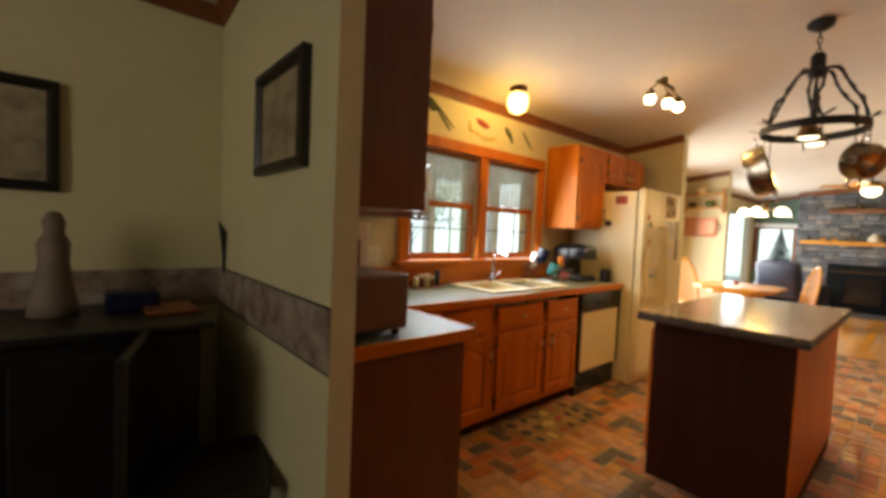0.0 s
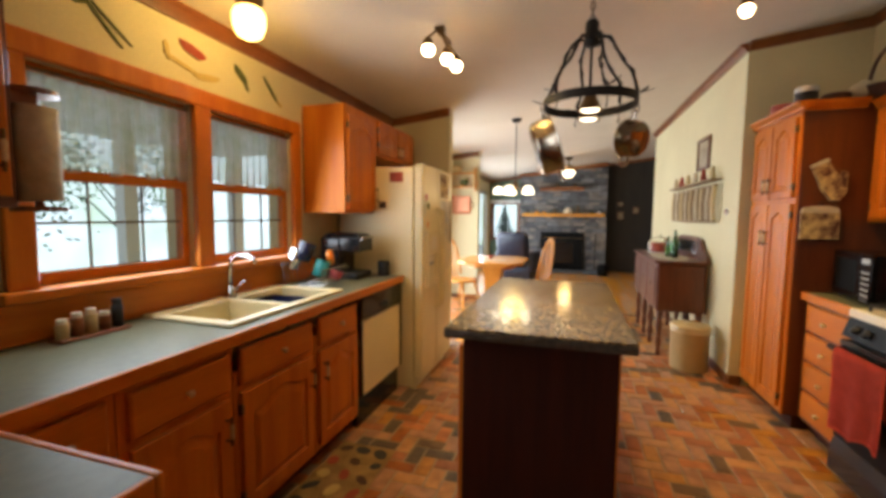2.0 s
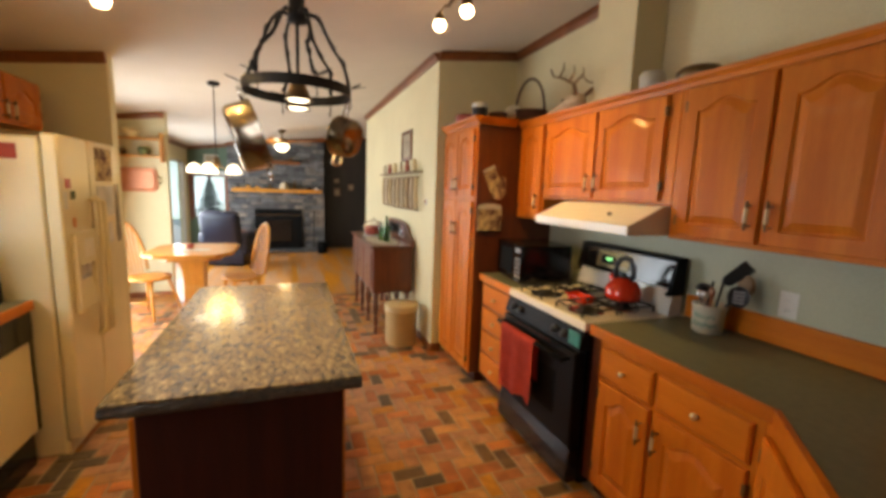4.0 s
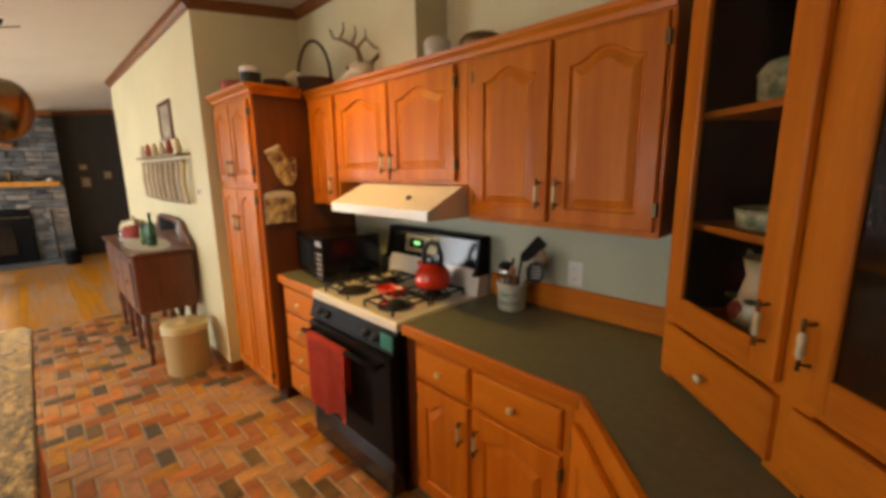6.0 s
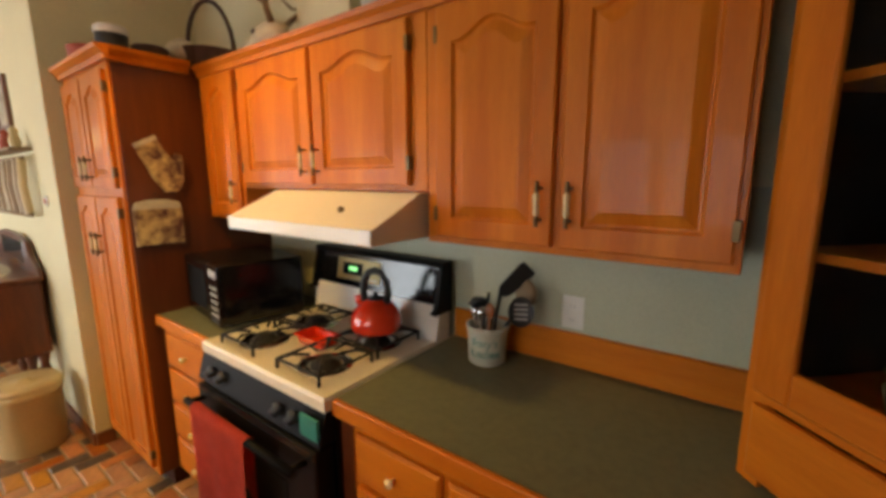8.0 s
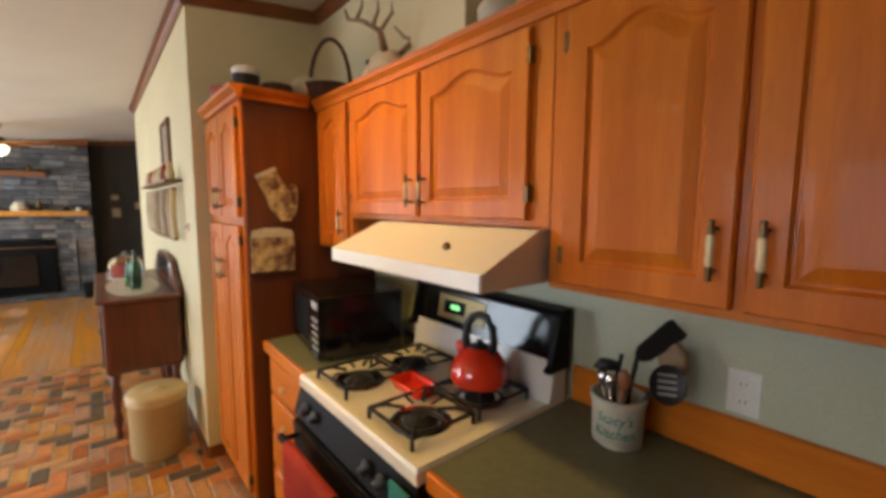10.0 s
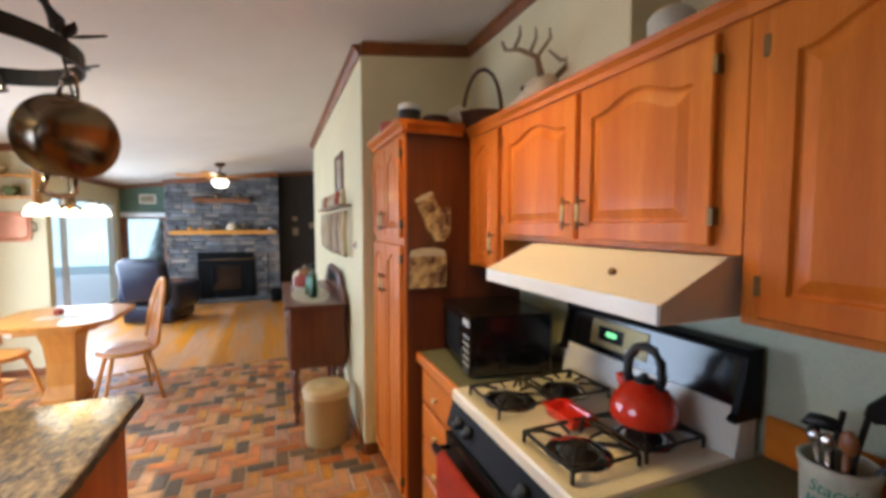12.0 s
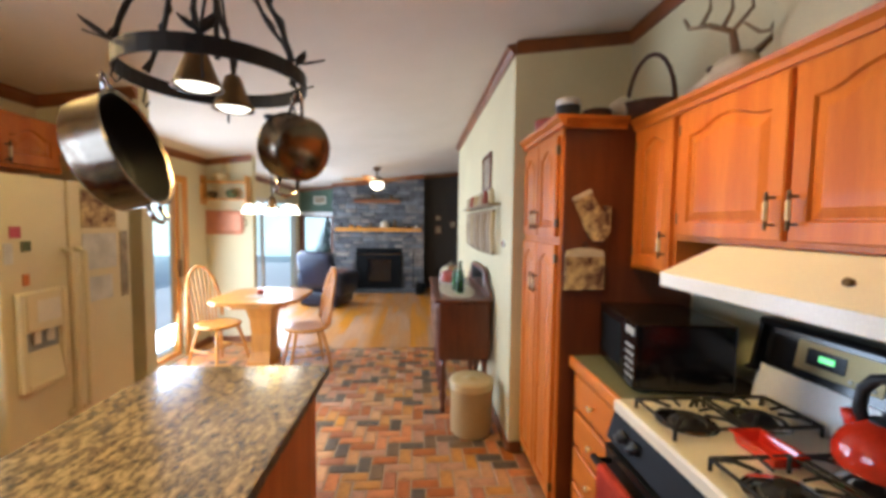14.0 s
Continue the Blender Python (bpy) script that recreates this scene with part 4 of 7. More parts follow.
for x, hx in ((0.03, "r"), (0.515, "l")):
    dr = part("door", cube(x, x + 0.075, -0.022, -0.001, 0.21, 1.43, 0.004), WOOD_V, h)
    part("stile", cube(x + 0.365, x + 0.44, -0.022, -0.001, 0.21, 1.43, 0.004), WOOD_V, dr)
    for z0, z1 in ((0.21, 0.28), (1.36, 1.43)):
        part("rail", cube(x + 0.075, x + 0.365, -0.021, -0.001, z0, z1, 0.004), WOOD_H, dr)
    part("pane", cube(x + 0.075, x + 0.365, -0.012, -0.009, 0.28, 1.36), DIMMING_GLASS if hx == "r" else RIPPLEGLASS, dr, "glass pane tinted to dim the interior" if hx == "r" else "rippled glass pane tinted dark to dim the interior")
    xx = x + (0.405 if hx == "r" else 0.035)
    bm = tube([(xx, -0.022, 0.29), (xx, -0.045, 0.293), (xx, -0.045, 0.370), (xx, -0.022, 0.373)], 0.004, 8)
    lathe([(0, -0.015), (0.006, -0.010), (0.003, -0.004), (0.006, 0)], 10, (xx, -0.045, 0.293), bm)
    lathe([(0.006, 0), (0.003, 0.004), (0.006, 0.010), (0, 0.015)], 10, (xx, -0.045, 0.370), bm)
    part("handle", bm, BRONZE, dr, "bronze handle", True)
    part("grip", lathe([(0.005, 0.0), (0.0085, 0.008), (0.007, 0.027), (0.0085, 0.046), (0.005, 0.054)], 12, (xx, -0.045, 0.304)), PORCELAIN, dr, "ivory porcelain grip", True)
    drawer(h, x, 0.025, 0.44, 0.155)


def at_hutch(x, y, z):
    return pose(4.372, -0.775, 0.912, 0, 0, 135) @ pose(x, y, z)


c = thing("pitcher", "cream pitcher with a painted apple, standing in the hutch", "pitcher", at_hutch(0.24, 0.13, 0.219) @ Matrix.Diagonal((0.88, 0.88, 0.88, 1)))
part("body", lathe([(0.05, 0), (0.085, 0.02), (0.095, 0.07), (0.07, 0.13), (0.06, 0.18), (0.072, 0.235), (0.066, 0.235), (0.054, 0.18), (0, 0.02)], 24), PORCELAIN, c, smooth=True)
part("spout", tube([(-0.055, 0, 0.19), (-0.08, 0, 0.225), (-0.10, 0, 0.24)], 0.018, 8, taper=0.006), PORCELAIN, c, smooth=True)
part("handle", tube([(0.06, 0, 0.2), (0.11, 0, 0.2), (0.125, 0, 0.14), (0.09, 0, 0.07)], 0.009), PORCELAIN, c, smooth=True)
part("painted_apple", blob((-0.01, -0.078, 0.075), (0.035, 0.022, 0.032)), PEPPER, c, "painted red apple", True)
for x in (-0.045, 0.035):
    part("painted_leaf", blob((x, -0.076, 0.115), (0.025, 0.016, 0.010), sub=1), TUFT, c, "painted dark leaf", True)
solo("serving_dish", lathe([(0.06, 0), (0.12, 0.01), (0.13, 0.075), (0.124, 0.075), (0.112, 0.018), (0, 0.012)], 28), FLORAL, "yellow floral ceramic dish on a hutch shelf", "dish", smooth=True, m=at_hutch(0.25, 0.14, 0.499) @ Matrix.Diagonal((0.85, 0.85, 0.75, 1)))
solo("covered_dish", lathe([(0.07, 0), (0.125, 0.015), (0.13, 0.09), (0.135, 0.095), (0.11, 0.13), (0.03, 0.15), (0.02, 0.17), (0, 0.172)], 28), FLORAL, "white and green floral covered dish on a hutch shelf", "dish", smooth=True, m=at_hutch(0.25, 0.14, 0.809) @ Matrix.Diagonal((0.72, 0.72, 0.72, 1)))

# ---- stove ----
st = thing("gas_stove", "gas range with a bisque top and black oven door", "stove", pose(6.092, -0.43, 0, 0, 0, 180))
W = 0.756
part("body", cube(0.0, W, 0.03, 0.62, 0.04, 0.88), BLACK, st)
part("cooktop", loft([[(i, -0.005 + i, z), (W - i, -0.005 + i, z), (W - i, 0.62, z), (i, 0.62, z)] for i, z in ((0, 0.872), (0, 0.905), (0.006, 0.915), (0.03, 0.915), (0.036, 0.911))]), BISQUE, st, "bisque enamel cooktop")
part("control_panel", loft([[(0, -0.03, 0.77), (W, -0.03, 0.77), (W, 0.0, 0.872), (0, 0.0, 0.872)], [(0, 0.03, 0.77), (W, 0.03, 0.77), (W, 0.03, 0.872), (0, 0.03, 0.872)]]), SATIN, st, "black control strip")
for x in (0.10, 0.18, 0.54, 0.62):
    part("knob", lathe([(0.024, 0), (0.024, 0.008), (0.017, 0.012), (0.015, 0.03), (0, 0.03)], 16), RUBBER, st, "black burner knob", True).matrix_basis = pose(x, -0.016, 0.82, 107)
part("badge", cube(0.665, 0.75, -0.030, -0.020, 0.785, 0.855, 0.002), TEAL, st, "small green badge")
od = part("oven_door", cube(0.01, W - 0.01, -0.04, 0.03, 0.24, 0.755, 0.008, seg=2), SATIN, st)
part("window", cube(0.16, W - 0.16, -0.0425, -0.039, 0.36, 0.60, 0.002), SOOT, od, "dark oven window")
bm = tube([(0.04, -0.095, 0.715), (W - 0.04, -0.095, 0.715)], 0.014, 10)
for x in (0.06, W - 0.06):
    tube([(x, -0.03, 0.71), (x, -0.095, 0.715)], 0.010, 8, bm)
part("handle", bm, SATIN, od, smooth=True)
for z in (0.735, 0.748):
    part("trim_line", cube(0.012, W - 0.012, -0.0425, -0.039, z, z + 0.004), STEEL, od)
part("storage_drawer", loft([[(0.01, y, a), (W - 0.01, y, a), (W - 0.01, y, b), (0.01, y, b)] for y, a, b in ((0.03, 0.05, 0.235), (-0.030, 0.05, 0.235), (-0.048, 0.06, 0.17))]), BLACK, st)
bg = part("backguard", loft([[(x, 0.53, 0.912), (x, 0.62, 0.912), (x, 0.62, 1.05), (x, 0.555, 1.05)] for x in (0.0, W)]), WHITE, st, "white lower backguard")
cn = part("console", loft([[(x, 0.556, 1.035), (x, 0.62, 1.035), (x, 0.62, 1.205), (x, 0.585, 1.205)] for x in (0.012, W - 0.012)]), BLACK, st, "glossy black control console")
part("top_lip", loft([[(x, 0.560, 1.200), (x, 0.556, 1.212), (x, 0.566, 1.222), (x, 0.625, 1.222), (x, 0.625, 1.200)] for x in (-0.008, W + 0.008)]), SATIN, cn)
for x0, x1 in ((-0.008, 0.012), (W - 0.012, W + 0.008)):
    part("end_cap", loft([[(x, 0.515, 1.020), (x, 0.505, 1.032), (x, 0.525, 1.045), (x, 0.562, 1.205), (x, 0.625, 1.205), (x, 0.625, 1.020)] for x in (x0, x1)]), SATIN, cn)
tilt = pose(0, 0.556, 1.035, -math.degrees(math.atan2(0.029, 0.17)))
ds = part("display", cube(0.14, 0.42, -0.004, 0.002, 0.045, 0.145, 0.002), GOLDP, cn, "brass-coloured clock panel")
ds.matrix_basis = tilt
part("clock_window", cube(0.18, 0.31, -0.0065, -0.003, 0.070, 0.125, 0.002), BLACK, ds)
part("clock", cube(0.225, 0.275, -0.0080, -0.006, 0.090, 0.108), GREENLED, ds, "lit green clock")
for k in range(4):
    part("button", lathe([(0.007, 0), (0.006, 0.004), (0, 0.004)], 10), GREYBTN, ds).matrix_basis = pose(0.33 + k * 0.022, -0.004, 0.06, 90)


def grate(x, y):
    bm = bmesh.new()
    z = 0.945
    s = 0.112
    for a, b in (((x - s, y - s, z), (x + s, y - s, z)), ((x + s, y - s, z), (x + s, y + s, z)), ((x + s, y + s, z), (x - s, y + s, z)), ((x - s, y + s, z), (x - s, y - s, z))):
        tube([a, b], 0.006, 6, bm)
    for sx in (-1, 1):
        for sy in (-1, 1):
            tube([(x + sx * s, y + sy * s, 0.912), (x + sx * s, y + sy * s, z)], 0.006, 6, bm)
            tube([(x + sx * s, y + sy * s, z), (x + sx * 0.075, y + sy * 0.075, z + 0.012), (x + sx * 0.035, y + sy * 0.035, z + 0.006)], 0.006, 6, bm)
    for dx, dy in ((1, 0), (-1, 0), (0, 1), (0, -1)):
        tube([(x + dx * s, y + dy * s, z), (x + dx * 0.09, y + dy * 0.09, z + 0.014), (x + dx * 0.04, y + dy * 0.04, z + 0.006)], 0.005, 6, bm)
    return bm


for x in (0.19, 0.566):
    for y in (0.15, 0.40):
        part("burner", lathe([(0.055, 0.0), (0.05, 0.008), (0.038, 0.012), (0.036, 0.024), (0.030, 0.028), (0, 0.028)], 20, (x, y, 0.912)), IRON, st, "black burner cap", True)
        part("drip_ring", lathe([(0.095, 0.0), (0.09, 0.004), (0.06, 0.001), (0.056, 0.0)], 24, (x, y, 0.912)), CHROME, st, "bright drip ring", True)
        part("grate", grate(x, y), IRON, st, "cast iron grate")


def drape(w, front, back, z, y):
    """A towel folded over a bar at height z: front and back lengths, in its own frame."""
    bm = bmesh.new()
    path = [(y - 0.020, z - front * s) for s in np.linspace(1, 0.04, 14)] + [(y - 0.016, z + 0.012), (y, z + 0.018), (y + 0.014, z + 0.012)] + [(y + 0.017, z - back * s) for s in np.linspace(0.05, 1, 8)]
    rows = []
    for k, (yy, zz) in enumerate(path):
        f = max(0, (z - zz)) / front
        rows.append([bm.verts.new((w * i / 16 + 0.02 * f * math.sin(2.5 * f), yy - 0.010 * f * math.sin(i * 0.9) - 0.006 * f, zz - 0.06 * f * f * (0.5 - i / 16) + 0.012 * f * math.sin(i * 0.7))) for i in range(17)])
    for a, b in zip(rows, rows[1:]):
        for i in range(16):
            bm.faces.new((a[i], a[i + 1], b[i + 1], b[i]))
    bmesh.ops.solidify(bm, geom=bm.faces[:], thickness=0.004)
    return bm


solo("dish_towel", drape(0.37, 0.37, 0.22, 0.715, -0.095), TOWEL, "red terry dish towel hung over the oven handle", "towel", smooth=True, m=pose(6.092 - 0.11, -0.43, 0, 0, 0, 180))
k = thing("kettle", "glossy red enamel kettle with a black handle, on the stove", "kettle", pose(5.53, -0.83, 0.962) @ Matrix.Diagonal((0.9, 0.9, 0.9, 1)))
part("body", lathe([(0, 0), (0.088, 0.0), (0.104, 0.008), (0.110, 0.03), (0.108, 0.055), (0.096, 0.088), (0.072, 0.116), (0.042, 0.134), (0.030, 0.140), (0, 0.141)], 36), RED, k, smooth=True)
part("lid", lathe([(0.036, 0.138), (0.034, 0.146), (0.012, 0.150), (0.010, 0.158), (0.014, 0.164), (0, 0.169)], 20), RUBBER, k, "black lid knob", True)
part("spout", tube([(0.058, 0.02, 0.10), (0.074, 0.025, 0.130), (0.080, 0.027, 0.148)], 0.024, 12, taper=0.018), RED, k, smooth=True)
part("handle", tube([(0.046, 0.016, 0.118), (0.055, 0.019, 0.165), (0.050, 0.017, 0.215), (0.028, 0.009, 0.250), (0, 0, 0.260), (-0.028, -0.009, 0.250), (-0.050, -0.017, 0.215), (-0.055, -0.019, 0.165), (-0.046, -0.016, 0.118)], 0.0165, 12), RUBBER, k, "thick black arched handle", True)
sr = thing("spoon_rest", "small red ceramic spoon rest on the cooktop", "spoon rest", pose(5.70, -0.68, 0.913))
part("dish", loft([[(sx * (0.075 + i), sy * (0.045 + i), z) for sx, sy in ((-1, -1), (1, -1), (1, 1), (-1, 1))] for i, z in ((-0.01, 0), (0.0, 0.035), (-0.004, 0.035), (-0.014, 0.008))]), RED, sr)
part("lip", tube([(-0.079, -0.049, 0.036), (0.079, -0.049, 0.036), (0.079, 0.049, 0.036), (-0.079, 0.049, 0.036), (-0.079, -0.049, 0.036)], 0.004, 6), RED, sr, smooth=True)
mw = thing("microwave_oven", "black countertop microwave oven beside the stove", "microwave", pose(6.60, -0.60, 0.908, 0, 0, 172))
part("body", cube(0.0, 0.46, 0.01, 0.37, 0.012, 0.275, 0.008, seg=2), BLACK, mw)
part("door", cube(0.0, 0.345, -0.008, 0.012, 0.014, 0.273, 0.004), BLACK, mw, "glossy black door")
part("control_panel", cube(0.348, 0.46, -0.008, 0.012, 0.014, 0.273, 0.004), BLACK, mw, "control panel")
for i in range(3):
    for j in range(5):
        part("button", cube(0.362 + i * 0.03, 0.384 + i * 0.03, -0.0105, -0.007, 0.05 + j * 0.03, 0.062 + j * 0.03, 0.001), GREYBTN, mw, "pale printed button")
part("display", cube(0.362, 0.446, -0.0105, -0.007, 0.222, 0.252, 0.001), GREYBTN, mw, "pale display window")
part("open_bar", cube(0.362, 0.446, -0.012, -0.007, 0.022, 0.040, 0.002), RUBBER, mw)
part("door_window", cube(0.045, 0.30, -0.0095, -0.007, 0.055, 0.235, 0.001), SOOT, mw, "dark door window")
for x in (0.04, 0.42):
    for y in (0.05, 0.33):
        part("foot", lathe([(0.012, 0), (0.012, 0.014), (0, 0.014)], 10, (x, y, 0)), RUBBER, mw)

# range hood
hd = thing("range_hood", "white sloping range hood under the cabinets", "range hood", pose(5.992, -0.75, 1.358, 0, 0, 180))
part("shell", loft([[(x, 0.325, 0.0), (x, -0.225, 0.0), (x, -0.225, 0.045), (x, -0.02, 0.138), (x, 0.325, 0.138)] for x in (0.0, 0.77)]), HOODW, hd)
part("lip", cube(0.002, 0.768, -0.230, -0.224, 0.0, 0.046, 0.002), WHITE, hd, "bright front lip")
part("knob", lathe([(0.011, 0), (0.010, 0.010), (0, 0.011)], 12), BRONZE, hd, "dark fan knob", True).matrix_basis = pose(0.55, -0.14, 0.086, 65)
part("filter", cube(0.06, 0.71, -0.16, 0.26, -0.004, 0.0), STEEL, hd)

# utensil crock
c = thing("utensil_crock", "cream stoneware crock with green lettering, on the worktop", "crock", pose(5.10, -0.945, 0.908) @ Matrix.Diagonal((0.86, 0.86, 0.90, 1)))
part("pot", lathe([(0, 0), (0.068, 0), (0.076, 0.006), (0.080, 0.12), (0.086, 0.138), (0.086, 0.150), (0.074, 0.150), (0.070, 0.02), (0, 0.012)], 32), STONEWARE, c, smooth=True)


def lettering(body, size, m, mat, parent=None, name="lettering"):
    cu = bpy.data.curves.new(name, "FONT")
    cu.body, cu.size, cu.align_x, cu.extrude, cu.shear = body, size, "CENTER", 0.0008, 0.25
    tmp = bpy.data.objects.new(name, cu)
    me = bpy.data.meshes.new_from_object(tmp)
    bpy.data.objects.remove(tmp)
    me.materials.append(mat)
    ob = new(name, me)
    ob.parent = parent
    ob.matrix_basis = m
    return ob


for body, z in (("Stacy's", 0.083), ("Kitchen", 0.040)):
    t = lettering(body, 0.042, Matrix(), TEAL, c)
    a0 = math.atan2(1.0, -0.35)
    for v in t.data.vertices:
        a = a0 + v.co.x / 0.0805
        rr = 0.0795 + v.co.z
        v.co = Vector((rr * math.cos(a), rr * math.sin(a), z + v.co.y))


def utensil(name, label, x, y):
    return thing(name, label + " standing in the crock", "utensil", pose(5.10 + x * 0.9, -0.945 + y * 0.9, 0.922), "utensils in the crock")


u = utensil("spatula", "black plastic spatula with a long bent blade", -0.01, -0.02)
part("shaft", tube([(0, 0, 0), (-0.01, -0.005, 0.14), (-0.025, -0.01, 0.235)], 0.006, 8), RUBBER, u, smooth=True)
across, thick = Vector((0.49, 0.51, 0.71)), Vector((0.72, -0.69, 0))
part("blade", loft([[Vector((-0.025 - 0.085 * f, -0.010 - 0.04 * f, 0.225 + 0.10 * f)) + across * a * w + thick * b for a, b in ((-1, -0.003), (1, -0.003), (1, 0.003), (-1, 0.003))] for f, w in ((0, 0.012), (0.15, 0.026), (0.9, 0.032), (1.0, 0.028))]), RUBBER, u)
u = utensil("ladle", "black ladle with a round bowl", 0.02, 0.0)
part("shaft", tube([(-0.01, 0, 0), (0.0, -0.005, 0.12), (-0.015, -0.012, 0.23)], 0.006, 8), RUBBER, u, smooth=True)
part("bowl", lathe([(0, 0.03), (0.024, 0.026), (0.038, 0.0), (0.035, 0.0), (0.02, 0.021), (0, 0.025)], 20), RUBBER, u, smooth=True).matrix_basis = pose(0.012, 0.012, 0.185, 25, 10, 0)
u = utensil("slotted_spoon", "black slotted spoon", -0.045, -0.015)
part("shaft", tube([(0.01, 0, 0), (-0.02, -0.006, 0.12), (-0.045, -0.015, 0.16)], 0.006, 8), RUBBER, u, smooth=True)
sp = part("head", lathe([(0, 0.0), (0.03, 0.004), (0.042, 0.016), (0.044, 0.016), (0.032, -0.002), (0, -0.006)], 20), RUBBER, u, smooth=True)
sp.matrix_basis = pose(-0.072, -0.012, 0.178, -72, 0, 30) @ Matrix.Diagonal((1.0, 1.15, 1, 1))
for k in range(4):
    part("slot", cube(-0.022, 0.022, -0.024 + k * 0.014, -0.018 + k * 0.014, 0.003, 0.006), GREYBTN, sp)
u = utensil("wooden_spoon", "brown wooden spoon", -0.015, 0.035)
part("shaft", tube([(0, -0.01, 0), (-0.018, 0.008, 0.165)], 0.007, 8), TRIM, u, smooth=True)
part("head", blob((-0.020, 0.011, 0.185), (0.018, 0.010, 0.028)), TRIM, u, smooth=True)
u = utensil("wooden_spoon", "tan wooden salad spoon", -0.05, -0.045)
part("shaft", tube([(0.02, 0.01, 0), (-0.035, -0.025, 0.18)], 0.007, 8), ANTLER, u, smooth=True)
part("head", blob((-0.062, -0.032, 0.232), (0.042, 0.014, 0.052)), ANTLER, u, smooth=True)
for k, (ux, uy) in enumerate(((0.045, 0.01), (0.03, 0.035), (0.005, 0.04))):
    u = utensil("whisk", "small chrome kitchen tool", ux * 0.8, uy * 0.8)
    part("shaft", tube([(-ux * 0.3, -uy * 0.3, 0), (ux * 0.25, uy * 0.25, 0.15)], 0.005, 8), CHROME, u, smooth=True)
    part("head", blob((ux * 0.3, uy * 0.3, 0.168), (0.014, 0.012, 0.022)), CHROME if k else RUBBER, u, smooth=True)
o = thing("wall_outlet", "white duplex wall outlet above the worktop", "outlet", pose(4.885, -1.08, 1.04, 0, 0, 180))
part("plate", cube(0, 0.075, -0.006, 0, 0, 0.115, 0.003), WHITE, o)
for z in (0.02, 0.066):
    so = part("socket", lathe([(0.0165, 0), (0.0165, 0.002), (0, 0.002)], 16), WHITE, o)
    so.matrix_basis = pose(0.0375, -0.006, z + 0.014, 90)
    for x in (-0.006, 0.006):
        part("slot", cube(x - 0.001, x + 0.001, -0.004, 0.005, 0.0018, 0.0026), RUBBER, so)

# ---- island ----
isl = thing("kitchen_island", "dark brown kitchen island with a speckled stone top", "island")
IX0, IX1, IY0, IY1 = 5.05, 6.49, 0.712, 1.437
part("top", loft([[(IX0 + i, IY0 + i, z), (IX1 - i, IY0 + i, z), (IX1 - i, IY1 - i, z), (IX0 + i, IY1 - i, z)] for i, z in ((0.004, 0.906), (0, 0.909), (0, 0.914), (0.004, 0.917))]), GRANITE, isl)
rnd = random.Random(21)
rim = [(IX0 + (IX1 - IX0) * k / 48, IY0) for k in range(48)] + [(IX1, IY0 + (IY1 - IY0) * k / 24) for k in range(24)] + [(IX1 - (IX1 - IX0) * k / 48, IY1) for k in range(48)] + [(IX0, IY1 - (IY1 - IY0) * k / 24) for k in range(24)]
rows = []
for z, swell in ((0.872, -0.004), (0.884, 0.001), (0.895, 0.002), (0.906, -0.001)):
    rows.append([(x + rnd.uniform(-0.004, 0.003) + swell * (1 if x > 5.8 else -1), y + rnd.uniform(-0.004, 0.003) + swell * (1 if y > 1.07 else -1), z) for x, y in rim])
part("edge", loft(rows), STONE_EDGE, isl, "rough chiselled dark stone edge")
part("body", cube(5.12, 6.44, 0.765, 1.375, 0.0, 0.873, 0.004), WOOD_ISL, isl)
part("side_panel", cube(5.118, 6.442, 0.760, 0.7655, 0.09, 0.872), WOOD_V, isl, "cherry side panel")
for x in (5.14, 5.58, 6.01):
    dd = door(isl, 0, 0, 0.41, 0.70, 0.045, None)
    dd.matrix_basis = pose(x + 0.41, 1.378, 0.12, 0, 0, 180)

# ---- mat ----
fm = thing("floor_mat", "tan floor mat with dark round shapes, in front of the sink", "mat")
part("weave", cube(4.86, 5.57, 1.88, 2.215, 0.0115, 0.019, 0.003), RUGM, fm)
rnd = random.Random(6)
for i in range(6):
    for j in range(3):
        mx, my, ma = 4.92 + i * 0.118 + rnd.uniform(-0.015, 0.015), 1.935 + j * 0.112 + rnd.uniform(-0.012, 0.012), rnd.uniform(0, 3)
        ra, rb = rnd.uniform(0.032, 0.05), rnd.uniform(0.022, 0.036)
        part("motif", prism([(mx + ra * math.cos(t) * math.cos(ma) - rb * math.sin(t) * math.sin(ma), my + ra * math.cos(t) * math.sin(ma) + rb * math.sin(t) * math.cos(ma)) for t in np.linspace(0, 2 * math.pi, 14, endpoint=False)], 0.018, 0.0205), (RUBBER, PEPPER, RUBBER, SQUASH, BASKET)[(i * 3 + j * 2) % 5], fm, "woven oval motif")
# ---- lamps and hanging things in the kitchen ----
g = thing("ceiling_lamp", "lit jar-shaped glass ceiling lamp above the sink", "ceiling lamp", pose(5.15, 2.45, ceil_z(2.45)))
part("canopy", lathe([(0, 0), (0.065, 0), (0.065, -0.012), (0.05, -0.03), (0.045, -0.045)], 24), BRONZE, g, "brass canopy", True)
part("globe", lathe([(0.045, -0.04), (0.062, -0.05), (0.074, -0.075), (0.074, -0.125), (0.058, -0.165), (0.022, -0.185), (0, -0.187)], 24), GLOBE, g, "glowing ribbed glass globe", True).visible_shadow = False


